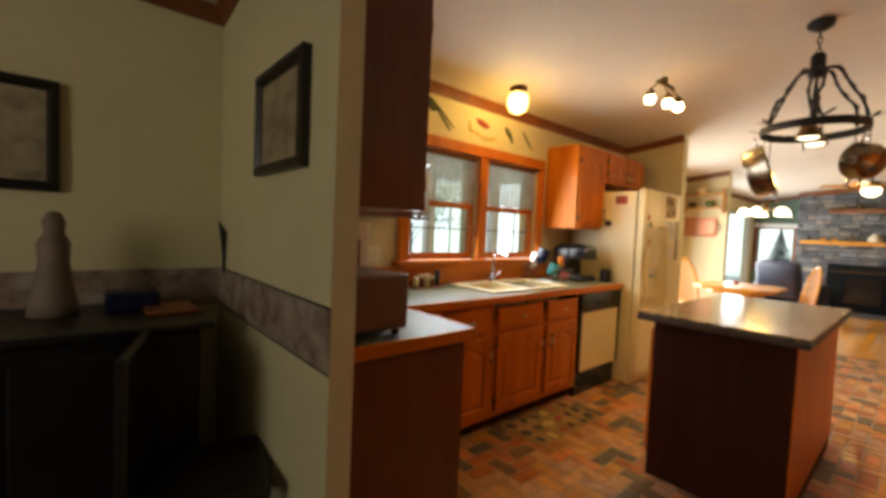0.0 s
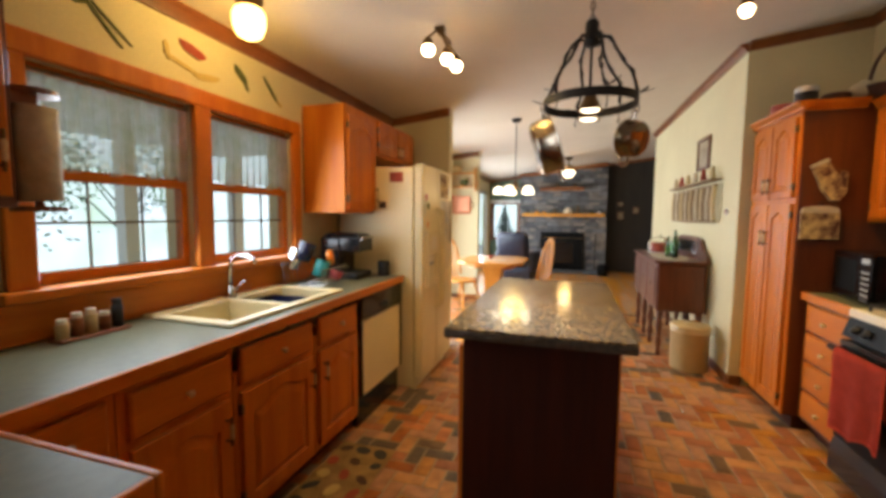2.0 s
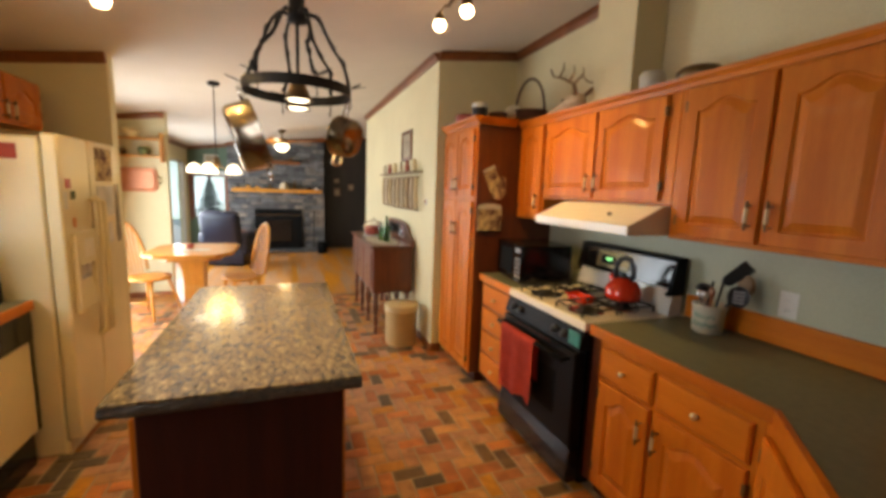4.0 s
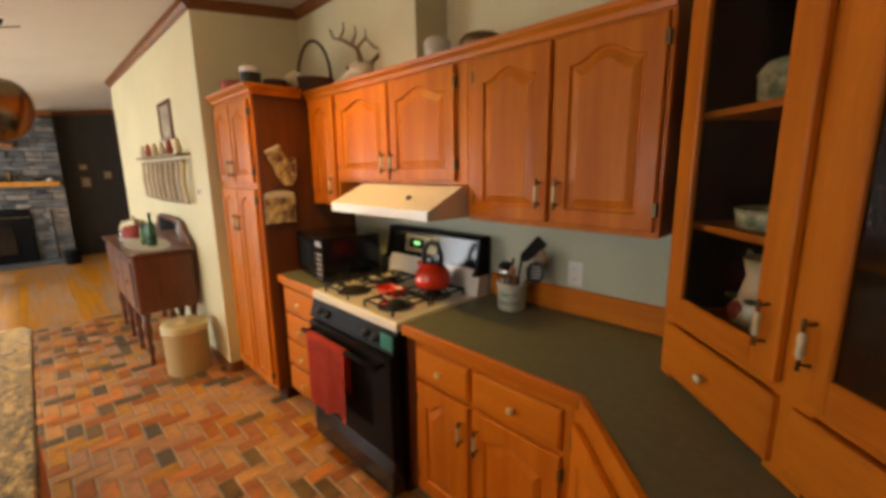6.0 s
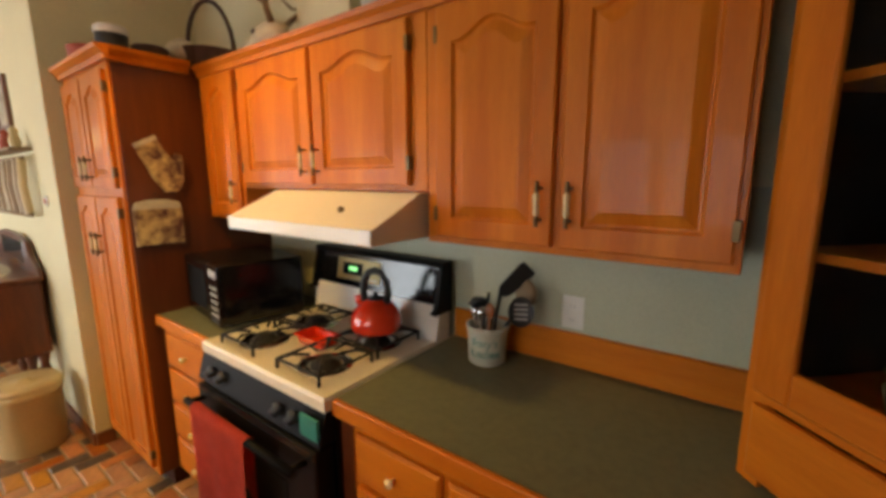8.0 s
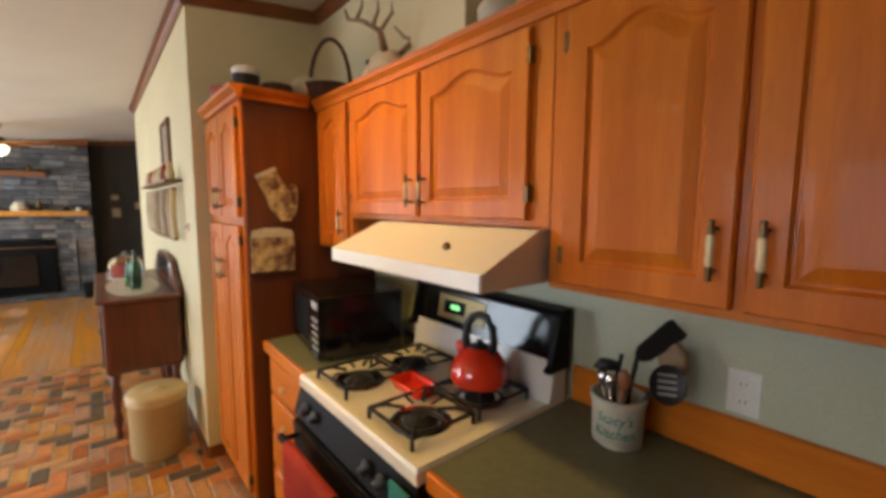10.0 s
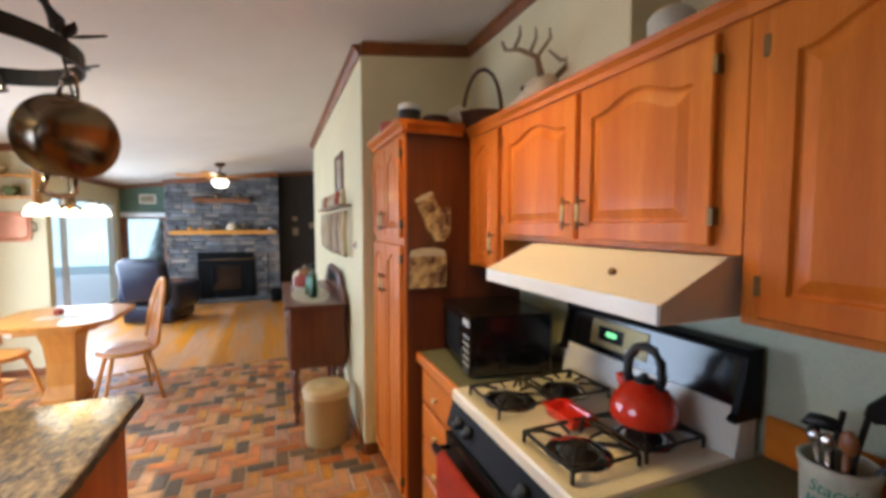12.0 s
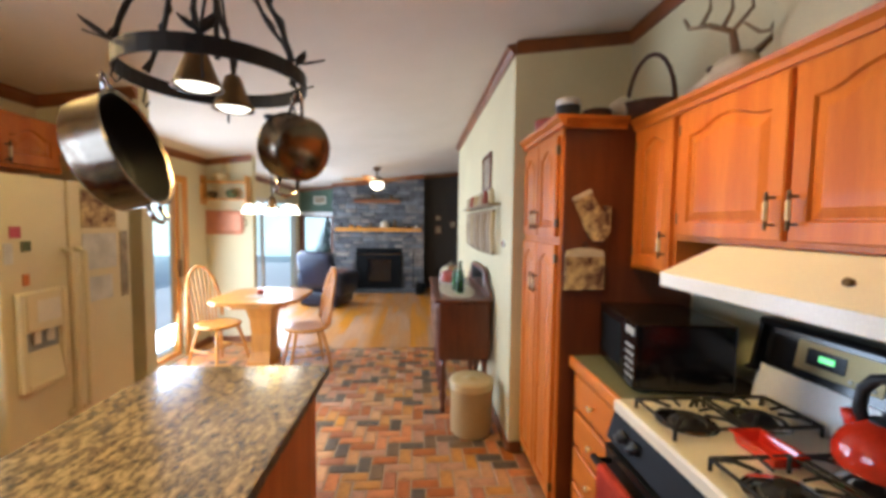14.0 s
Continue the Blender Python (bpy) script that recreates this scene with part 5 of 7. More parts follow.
def track_lamp(at, heads, label):
    t = thing("track_lamp", label, "spotlight", pose(at[0], at[1], ceil_z(at[1])), "ceiling spotlights")
    part("bar", cube(-0.02, 0.02, -0.02, 0.02, -0.05, 0.0, 0.004), BRONZE, t)
    part("bar", tube([(-0.10, 0, -0.05), (0.12, -0.02, -0.05)], 0.012), BRONZE, t, smooth=True)
    for dx, dy, dz in heads:
        hd2 = part("head", lathe([(0.012, 0.03), (0.028, 0.01), (0.032, -0.035), (0.026, -0.035)], 14, (dx, dy, dz)), BRONZE, t, "small spot head", True)
        part("bulb", lathe([(0, -0.075), (0.026, -0.068), (0.038, -0.040), (0.030, -0.020), (0, -0.020)], 14, (dx, dy, dz)), BULB, hd2, "glowing bulb", True).visible_shadow = False
        part("arm", tube([(dx * 0.8, 0, -0.05), (dx, dy, dz + 0.03)], 0.006), BRONZE, t)
    return t


track_lamp((5.87, 1.72), [(-0.09, 0.05, -0.12), (0.02, -0.03, -0.14), (0.12, -0.06, -0.15)], "bronze ceiling track with three lit spotlights")
track_lamp((6.11, 0.04), [(0.13, 0.03, -0.12), (-0.12, -0.04, -0.12)], "bronze ceiling track with two lit spotlights")

RX, RY, RZ, RR = 5.86, 0.885, 1.97, 0.235
pr = thing("pot_rack_lamp", "black wrought-iron pot rack with two lit bell lamps over the island", "pot rack", pose(RX, RY, 0))
part("canopy", lathe([(0, 0), (0.065, 0), (0.06, -0.03), (0.03, -0.05), (0, -0.055)], 20, (0, 0, ceil_z(RY))), IRON, pr, smooth=True)
zc = ceil_z(RY) - 0.05
bm = bmesh.new()
for k in range(4):
    z = zc - 0.02 - k * 0.032
    a = k * math.pi / 2
    tube([(0.012 * math.cos(a) * math.cos(s), 0.012 * math.sin(a) * math.cos(s), z + 0.02 * math.sin(s)) for s in np.linspace(0, 2 * math.pi, 9)], 0.003, 6, bm)
part("chain", bm, IRON, pr)
part("hub", lathe([(0, 2.40), (0.02, 2.40), (0.034, 2.385), (0.036, 2.30), (0.045, 2.27), (0, 2.26)], 16), IRON, pr, smooth=True)
part("stem", tube([(0, 0, 2.27), (0, 0, 2.02)], 0.008), IRON, pr)
part("ring", lathe([(RR, RZ - 0.022), (RR + 0.006, RZ - 0.022), (RR + 0.006, RZ + 0.022), (RR, RZ + 0.022), (RR, RZ - 0.022)], 40), IRON, pr, smooth=False)
for k in range(6):
    a = k * math.pi / 3 + 0.3
    pts = []
    for s in np.linspace(0, 1, 12):
        r = 0.03 + (RR - 0.03) * (s ** 0.75)
        z = 2.30 - 0.10 * s - 0.21 * s * s + 0.02 * math.sin(9 * s)
        pts.append((r * math.cos(a + 0.12 * math.sin(6 * s)), r * math.sin(a + 0.12 * math.sin(6 * s)), z))
    arm = part("twisted_arm", tube(pts, 0.0075, 6), IRON, pr, "twisted vine-like iron arm")
    ex, ey = RR * math.cos(a), RR * math.sin(a)
    part("vine", tube([(x + 0.011 * math.cos(k2 * 1.9), y + 0.011 * math.sin(k2 * 1.9), z + 0.006) for k2, (x, y, z) in enumerate(pts)], 0.0045, 6), IRON, arm, "thin iron vine wound round the arm")
    for lean, tip in ((0.5, 0.075), (-0.7, 0.06)):
        ux, uy = math.cos(a + lean), math.sin(a + lean)
        part("leaf", loft([[(ex * 1.03 + ux * f - uy * w * q, ey * 1.03 + uy * f + ux * w * q, RZ + 0.022 + 0.3 * f + zz) for q, zz in ((-1, 0), (0, 0.003), (1, 0), (0, -0.002))] for f, w in ((0.0, 0.003), (tip * 0.4, 0.014), (tip * 0.75, 0.010), (tip, 0.001))]), IRON, arm, "pointed iron leaf")
    part("hook", tube([(ex, ey, RZ - 0.02), (ex * 1.04, ey * 1.04, RZ - 0.06), (ex * 1.0, ey * 1.0, RZ - 0.075), (ex * 0.95, ey * 0.95, RZ - 0.06)], 0.003, 6), IRON, arm)
for dx in (-0.11, 0.10):
    sh = part("bell_shade", lathe([(0.012, 0.10), (0.022, 0.095), (0.034, 0.06), (0.052, 0.015), (0.062, -0.005), (0.058, -0.005), (0.03, 0.055), (0, 0.07)], 24, (dx, 0, RZ - 0.06)), BRONZE, pr, "dark bell-shaped shade", True)
    part("bulb", lathe([(0, -0.012), (0.035, -0.006), (0.05, 0.004), (0.03, 0.03), (0, 0.035)], 20, (dx, 0, RZ - 0.06)), SHADE, sh, "glowing bulb", True).visible_shadow = False
    part("cord", tube([(dx, 0, RZ + 0.04), (dx * 0.4, 0, 2.20), (0, 0, 2.28)], 0.004, 6), IRON, pr)


def pan(name, label, r, depth, m, handle_len):
    c = thing(name, label, "pan", m, "pans on the rack")
    part("body", lathe([(0, -depth / 2), (r * 0.86, -depth / 2), (r * 0.96, -depth * 0.36), (r, depth / 2), (r * 1.04, depth / 2), (r * 1.03, depth / 2 - 0.004), (r * 0.97, depth / 2 - 0.004), (r * 0.93, -depth * 0.34), (r * 0.82, -depth / 2 + 0.006), (0, -depth / 2 + 0.006)], 36), STEEL, c, smooth=True)
    part("lining", lathe([(r * 0.965, depth / 2 - 0.006), (r * 0.925, -depth * 0.33), (r * 0.82, -depth / 2 + 0.010), (0, -depth / 2 + 0.010)], 36), SATIN, c, "dark non-stick lining", True)
    part("handle", tube([(r, 0.03, depth * 0.3), (r + 0.04, 0.035, depth * 0.35), (r + 0.05, 0, depth * 0.35), (r + 0.04, -0.035, depth * 0.35), (r, -0.03, depth * 0.3)], 0.007, 8), CHROME, c, smooth=True)
    part("hanger", tube([(-r, 0.02, depth * 0.3), (-r - handle_len, 0.012, depth * 0.3), (-r - handle_len - 0.01, 0, depth * 0.3), (-r - handle_len, -0.012, depth * 0.3), (-r, -0.02, depth * 0.3)], 0.005, 6), CHROME, c, smooth=True)
    return c




def hung(at, opening, swing):
    """The pose of a pan whose opening faces along opening (x, y), its lower end swung out by some degrees."""
    z = Vector((*opening, 0)).normalized()
    x = Vector((0, 0, -1))
    y = z.cross(x)
    m = Matrix((x, y, z)).transposed().to_4x4()
    return Matrix.Translation(at) @ m @ pose(0, 0, 0, 0, swing, 0)


pan("stock_pot", "large polished stainless pot hanging from the rack", 0.15, 0.11, hung((5.77, 1.10, 1.735), (0.12, -0.99), -18), 0.05)
pan("sauce_pan", "small stainless pan hanging from the rack", 0.095, 0.085, hung((5.86, 0.665, 1.775), (0.65, 0.75), -12), 0.05)

# ---- peninsula and sink counter ----
to = thing("toaster_oven", "brown metal toaster oven on the peninsula worktop", "toaster oven", pose(3.42, 1.70, 0.908))
part("body", cube(0, 0.255, 0.0, 0.36, 0.025, 0.235, 0.012, seg=2), TOASTER, to)
part("door", cube(0.2555, 0.268, 0.03, 0.33, 0.045, 0.215, 0.004), BLACK, to, "dark glass door")
for x in (0.03, 0.225):
    for y in (0.04, 0.32):
        part("foot", lathe([(0.014, 0), (0.014, 0.027), (0, 0.027)], 10, (x, y, 0)), RUBBER, to)
bx = thing("louvred_box", "grey-white bread box with a brown louvred door, on the worktop", "bread box", pose(3.67, 2.43, 0.908, 0, 0, 4) @ Matrix.Diagonal((0.9, 0.9, 0.98, 1)))
part("body", cube(0, 0.30, 0, 0.25, 0, 0.44, 0.006), BISQUE, bx)
part("door", cube(0.07, 0.23, -0.008, 0.0, 0.05, 0.34), MAHOG, bx, "brown louvred door")
for k in range(9):
    part("slat", cube(0.075, 0.225, -0.016, -0.006, 0.06 + k * 0.031, 0.078 + k * 0.031, 0.002), MAHOG, bx)
pb = thing("utensil_jar", "dark jar holding small tools on the peninsula", "jar", pose(3.88, 2.27, 0.908))
part("jar", lathe([(0, 0), (0.045, 0), (0.05, 0.10), (0.046, 0.12), (0.04, 0.12), (0.04, 0.02), (0, 0.02)], 20), BRONZE, pb, smooth=True)
for k in range(6):
    a = k * 1.05
    part("tool", tube([(0.02 * math.cos(a), 0.02 * math.sin(a), 0.03), (0.045 * math.cos(a), 0.045 * math.sin(a), 0.19)], 0.006, 6), MAHOG, pb)
sw = thing("switch_plate", "cream double switch plate on the wall beside the window", "switch", pose(4.10, 2.77, 1.08))
part("plate", cube(0, 0.115, -0.006, 0, 0, 0.115, 0.003), BISQUE, sw)
for x in (0.032, 0.075):
    part("toggle", cube(x, x + 0.010, -0.014, -0.006, 0.048, 0.068, 0.002), BISQUE, sw)
sr2 = thing("spice_rack", "small wooden tray with glass spice jars under the window", "spice rack", pose(4.42, 2.63, 0.908))
part("tray", cube(0, 0.24, 0, 0.08, 0, 0.012, 0.003), TRIM, sr2)
for k, (hh, mat) in enumerate(((0.07, CROCK), (0.085, TRIM), (0.09, CROCK), (0.07, TRIM), (0.11, RUBBER))):
    j = part("jar", lathe([(0, 0), (0.02, 0), (0.021, hh * 0.75), (0.014, hh * 0.8), (0, hh * 0.8)], 14, (0.025 + k * 0.047, 0.04, 0.012)), mat, sr2, smooth=True)
    part("lid", lathe([(0.017, hh * 0.78), (0.017, hh), (0, hh)], 12, (0.025 + k * 0.047, 0.04, 0.012)), BISQUE if k < 4 else RUBBER, j, "small lid")
pt = thing("paper_towel_holder", "wooden paper towel holder with a roll, fixed under the cabinet end", "paper towel", pose(4.29, 2.46, 1.37))
part("roll", lathe([(0.018, 0.03), (0.055, 0.03), (0.055, 0.30), (0.018, 0.30), (0.018, 0.03)], 28), CLOTH, pt, "partly used paper roll", True)
part("plate", lathe([(0, 0), (0.065, 0), (0.065, 0.015), (0, 0.015)], 24), TRIM, pt)
part("plate", lathe([(0, 0.335), (0.06, 0.335), (0.055, 0.35), (0, 0.35)], 24), TRIM, pt)
part("post", tube([(0, 0, 0), (0, 0, 0.34)], 0.012), TRIM, pt)
part("bracket", cube(-0.062, -0.01, -0.02, 0.02, 0.30, 0.335), TRIM, pt)

cm = thing("coffee_maker", "black pod coffee maker beside the refrigerator", "coffee maker", pose(6.05, 2.38, 0.908))
part("base", cube(0.0, 0.22, 0.0, 0.30, 0, 0.05, 0.012, seg=2), RUBBER, cm)
part("column", cube(0.0, 0.22, 0.14, 0.30, 0.05, 0.30, 0.015, seg=2), BLACK, cm)
part("head", loft([[(0.01 + i, -0.01 + i, z), (0.21 - i, -0.01 + i, z), (0.21 - i, 0.29 - i, z), (0.01 + i, 0.29 - i, z)] for i, z in ((0, 0.20), (0, 0.29), (0.02, 0.32), (0.05, 0.33))]), BLACK, cm)
part("handle", tube([(0.02, -0.01, 0.28), (0.04, -0.03, 0.30), (0.18, -0.03, 0.30), (0.20, -0.01, 0.28)], 0.008), CHROME, cm, "silver lid handle", True)
dr = thing("dish_rack", "wire dish rack with cups drying beside the sink", "dish rack", pose(5.66, 2.40, 0.908))
for k in range(7):
    part("wire", tube([(k * 0.045, 0, 0.02), (k * 0.045, 0, 0.12), (k * 0.045, 0.02, 0.02), (k * 0.045, 0.28, 0.02), (k * 0.045, 0.30, 0.16)], 0.003, 6), CHROME, dr)
for y, z in ((0, 0.12), (0.15, 0.02), (0.30, 0.14)):
    part("wire", tube([(-0.01, y, z), (0.29, y, z)], 0.004, 6), CHROME, dr)
for x, y, z, r, hh, mat, lb in ((5.78, 2.52, 0.965, 0.05, 0.11, TEALP, "teal plastic cup"), (5.70, 2.66, 1.02, 0.045, 0.13, CHROME, "clear drinking glass"), (5.86, 2.45, 0.94, 0.045, 0.06, PINK, "pink plastic cup"), (5.73, 2.60, 1.07, 0.055, 0.12, BLUE, "dark blue mug")):
    solo("cup", lathe([(0, 0), (r * 0.8, 0), (r, hh), (r * 0.92, hh), (r * 0.72, 0.01), (0, 0.01)], 20), mat, lb + " standing in the dish rack", "cup", "drying cups", smooth=True, m=pose(x, y, z, 12, 18, 0))
solo("orange_lid", lathe([(0, 0), (0.05, 0), (0.056, 0.02), (0.05, 0.034), (0, 0.04)], 24), ORANGE, "round orange plastic lid leaning on the dish rack", "lid", smooth=True, m=pose(5.87, 2.50, 1.08, 80, 0, 20))
ca = thing("canister", "black canister with a clear lid beside the coffee maker", "canister", pose(6.35, 2.32, 0.908))
part("body", lathe([(0, 0), (0.042, 0), (0.046, 0.01), (0.046, 0.10), (0.04, 0.11), (0, 0.11)], 20), RUBBER, ca, smooth=True)
part("lid", lathe([(0.04, 0.11), (0.038, 0.16), (0.02, 0.18), (0, 0.182)], 20), DOME, ca, "clear dome lid", True)

# painted shapes above the window


def flat_leaf(name, outline, m, mat, label):
    return solo(name, prism(outline, 0, 0.006), mat, label, "wall decoration", "painted vegetables above the window", m=m)


def oval(a, b, n=14, lump=0.15):
    return [(a * math.cos(t) * (1 + lump * math.sin(3 * t)), b * math.sin(t) * (1 + lump * math.cos(2 * t))) for t in np.linspace(0, 2 * math.pi, n, endpoint=False)]


for x, z, a, b, rot, mat, lb in ((4.60, 2.20, 0.055, 0.040, -35, TUFT, "painted dark green bunch of leaves"), (4.70, 2.13, 0.11, 0.007, -46, TUFT, "painted dark stem"), (4.73, 2.14, 0.11, 0.006, -38, TUFT, "painted dark stem"),
                                 (4.56, 2.24, 0.05, 0.010, -20, TUFT, "painted dark leaf"), (4.98, 2.12, 0.012, 0.05, 10, SQUASH, "painted yellow stalk"), (5.06, 2.08, 0.10, 0.012, -14, SQUASH, "painted yellow gourd"),
                                 (5.12, 2.165, 0.075, 0.030, -14, PEPPER, "painted red pepper"), (5.20, 2.06, 0.08, 0.020, 8, SQUASH, "painted yellow squash"), (5.43, 2.15, 0.055, 0.026, -38, TUFT, "painted green pepper"),
                                 (5.47, 2.10, 0.035, 0.012, -60, TUFT, "painted green leaf"), (5.68, 2.13, 0.09, 0.012, -45, TUFT, "painted green pea pod"), (5.75, 2.07, 0.03, 0.010, -30, SQUASH, "painted yellow pod")):
    flat_leaf("wall_decoration", oval(a, b), pose(x, 2.7695, z, 90, 0, 0) @ pose(0, 0, 0, 0, 0, rot), mat, lb + " on the yellow wall")

# ---- over the cabinets ----
setting("duct_chase", cube(5.65, 5.97, -1.08, -0.86, 2.072, ceil_z(-0.86) - 0.002, 0.003), WALL, "cream boxed duct above the range hood", "duct")
for x, y, r, hh, mat, lb in ((6.96, -0.43, 0.085, 0.075, PEPPER, "dark red round tin"), (6.78, -0.465, 0.062, 0.14, RUBBER, "black and white enamel tin"), (6.715, -0.59, 0.072, 0.07, BASKET, "dark brown round tin")):
    t = thing("tin", lb + " on top of the pantry", "tin", pose(x, y, 2.071), "tins on the pantry")
    part("body", lathe([(0, 0), (r, 0), (r, hh * 0.75), (0, hh * 0.75)], 24), mat, t)
    part("lid", lathe([(r * 1.03, hh * 0.75), (r * 1.03, hh * 0.93), (r * 0.9, hh), (0, hh)], 24), WHITE if mat is RUBBER else mat, t)
bk = thing("wicker_basket", "dark wicker basket with a tall handle, on the cabinets", "basket", pose(6.70, -0.86, 2.072, 0, 0, 35))
part("bowl", lathe([(0, 0), (0.12, 0), (0.15, 0.10), (0.14, 0.10), (0.09, 0.015), (0, 0.012)], 20), BASKET, bk)
part("handle", tube([(-0.12 * math.cos(a), 0.0, 0.09 + 0.26 * math.sin(a)) for a in np.linspace(0, math.pi, 14)], 0.011), BASKET, bk, smooth=True)
part("cloth", blob((0.10, 0.08, 0.085), (0.07, 0.07, 0.065), rough=0.4), CLOTH, bk, "cream cloth hanging out", True)
sk = thing("deer_skull", "bleached deer skull with brown antlers on the cabinets", "skull", pose(6.08, -0.81, 2.072) @ Matrix.Diagonal((1.15, 0.85, 0.75, 1)))
rings = []
for f, rx, rz in ((-0.085, 0.012, 0.012), (-0.07, 0.045, 0.05), (-0.03, 0.066, 0.07), (0.02, 0.068, 0.068), (0.06, 0.055, 0.052), (0.11, 0.036, 0.040), (0.17, 0.030, 0.032), (0.22, 0.026, 0.024), (0.25, 0.012, 0.010)):
    rings.append([(f, rx * math.cos(a), max(0.0, 0.075 - 0.17 * max(f, 0)) + rz * math.sin(a) * (1.0 if math.sin(a) > 0 else 0.8)) for a in np.linspace(0, 2 * math.pi, 14, endpoint=False)])
bm = loft(rings)
for sy in (-1, 1):
    # Dark lumps on the bone paint the shade of hollow eye sockets.
    part("socket_shade", blob((0.045, sy * 0.052, 0.095), (0.018, 0.012, 0.016)), BASKET, sk, "dark lump standing in for the shaded eye socket", True)
part("bone", bm, BONE, sk, smooth=True)
for s in (-1, 1):
    ant = part("antler", tube([(-0.05, s * 0.04, 0.12), (-0.08, s * 0.09, 0.19), (-0.04, s * 0.15, 0.24), (0.04, s * 0.16, 0.28), (0.09, s * 0.14, 0.36)], 0.015, 8, taper=0.006), ANTLER, sk, smooth=True)
    for x, y, z, tx, tz in ((-0.07, 0.12, 0.21, -0.09, 0.33), (-0.01, 0.155, 0.255, -0.03, 0.37), (-0.08, 0.09, 0.19, -0.14, 0.30)):
        part("tine", tube([(x, s * y, z), (tx - 0.01, s * y * 0.95, (z + tz) / 2), (tx, s * y * 0.9, tz)], 0.010, 8, taper=0.003), ANTLER, ant, smooth=True)
solo("small_crock", lathe([(0, 0), (0.06, 0), (0.065, 0.09), (0.05, 0.11), (0, 0.11)], 20), STONEWARE, "small cream crock on the cabinets", "crock", smooth=True, m=pose(5.50, -0.86, 2.072))
solo("small_crock", lathe([(0, 0), (0.09, 0), (0.10, 0.05), (0.08, 0.07), (0, 0.07)], 20), BRONZE, "dark low pot on the cabinets", "pot", smooth=True, m=pose(5.24, -0.88, 2.072))

# mitt and pot holder on the pantry's side (x = 6.625, facing -x)
mt = thing("oven_mitt", "printed quilted oven mitt hanging on the pantry side", "oven mitt", pose(6.618, -0.535, 1.605, 90, 0, -90) @ pose(0, 0, 0, 0, 0, 26) @ Matrix.Diagonal((0.85, 0.9, 1, 1)))
outline = [(-0.055, 0.13), (0.055, 0.13), (0.06, 0.0), (0.065, -0.02), (0.10, 0.02), (0.125, 0.0), (0.11, -0.04), (0.07, -0.09), (0.055, -0.135), (0.0, -0.155), (-0.05, -0.13), (-0.065, -0.05)]
part("mitt", prism([(x, y) for x, y in outline], 0.0, 0.022, bevel=0.006), PATTERN, mt)
part("cuff", prism([(-0.057, 0.115), (0.057, 0.115), (0.057, 0.135), (-0.057, 0.135)], -0.001, 0.025), CLOTH, mt, "cream cuff")
ph = thing("pot_holder", "printed pocket pot holder hanging on the pantry side", "pot holder", pose(6.618, -0.51, 1.335, 90, 0, -90))
part("pocket", prism([(-0.10, -0.095), (0.10, -0.095), (0.10, 0.07), (-0.10, 0.07)], 0, 0.016, bevel=0.004), PATTERN, ph)
part("rim", prism([(-0.10, 0.07), (0.10, 0.07), (0.09, 0.10), (0.04, 0.112), (-0.04, 0.112), (-0.09, 0.10)], 0, 0.014, bevel=0.004), CLOTH, ph, "cream upper band")
part("loop", tube([(0, 0.11, 0.005), (0.012, 0.13, 0.005), (0, 0.145, 0.005), (-0.012, 0.13, 0.005), (0, 0.11, 0.005)], 0.003, 6), RUBBER, ph)

# ---- sideboard wall ----
sb = thing("sideboard", "antique walnut sideboard with a curved backboard, on turned legs", "sideboard")
part("body", cube(7.90, 9.30, -0.285, 0.145, 0.45, 0.925, 0.02, seg=2), MAHOG, sb)
part("top", cube(7.87, 9.33, -0.29, 0.175, 0.925, 0.95, 0.008, seg=2), MAHOG, sb)
prof = [(7.88, 0.95), (7.92, 1.0), (8.05, 1.05), (8.15, 1.14), (8.30, 1.17), (8.60, 1.175), (8.9, 1.17), (9.05, 1.14), (9.15, 1.05), (9.28, 1.0), (9.32, 0.95)]
bb = part("backboard", loft([[(x, -0.292, z) for x, z in prof], [(x, -0.268, z) for x, z in prof]]), MAHOG, sb, "curved backboard")
part("mirror", cube(8.25, 8.95, -0.267, -0.263, 0.99, 1.13, 0.002), CHROME, bb, "narrow mirror strip")
for x in (7.95, 8.40, 8.80, 9.25):
    for y in (-0.24, 0.10):
        part("leg", lathe([(0, 0), (0.018, 0), (0.024, 0.03), (0.015, 0.07), (0.03, 0.14), (0.018, 0.20), (0.034, 0.30), (0.022, 0.38), (0.035, 0.45), (0, 0.45)], 14, (x, y, 0)), MAHOG, sb, smooth=True)
for k in range(3):
    d2 = part("drawer", cube(7.94 + k * 0.45, 8.36 + k * 0.45, 0.146, 0.158, 0.50, 0.88, 0.006), MAHOG, sb)
    part("pull", lathe([(0.02, 0), (0.02, 0.006), (0, 0.012)], 12), BRONZE, d2).matrix_basis = pose(8.15 + k * 0.45, 0.158, 0.70, -90)
solo("table_runner", prism([(8.0 + 0.42 + 0.46 * math.cos(a), -0.05 + 0.16 * math.sin(a)) for a in np.linspace(0, 2 * math.pi, 28, endpoint=False)], 0.951, 0.955), CLOTH, "cream oval doily on the sideboard", "doily")
solo("bottle", lathe([(0, 0), (0.033, 0), (0.036, 0.02), (0.036, 0.15), (0.026, 0.19), (0.014, 0.22), (0.013, 0.27), (0.016, 0.28), (0.011, 0.28), (0.010, 0.22), (0.030, 0.14), (0.03, 0.01), (0, 0.01)], 20), BOTTLE, "green glass bottle on the sideboard", "bottle", smooth=True, m=pose(8.20, -0.06, 0.957))
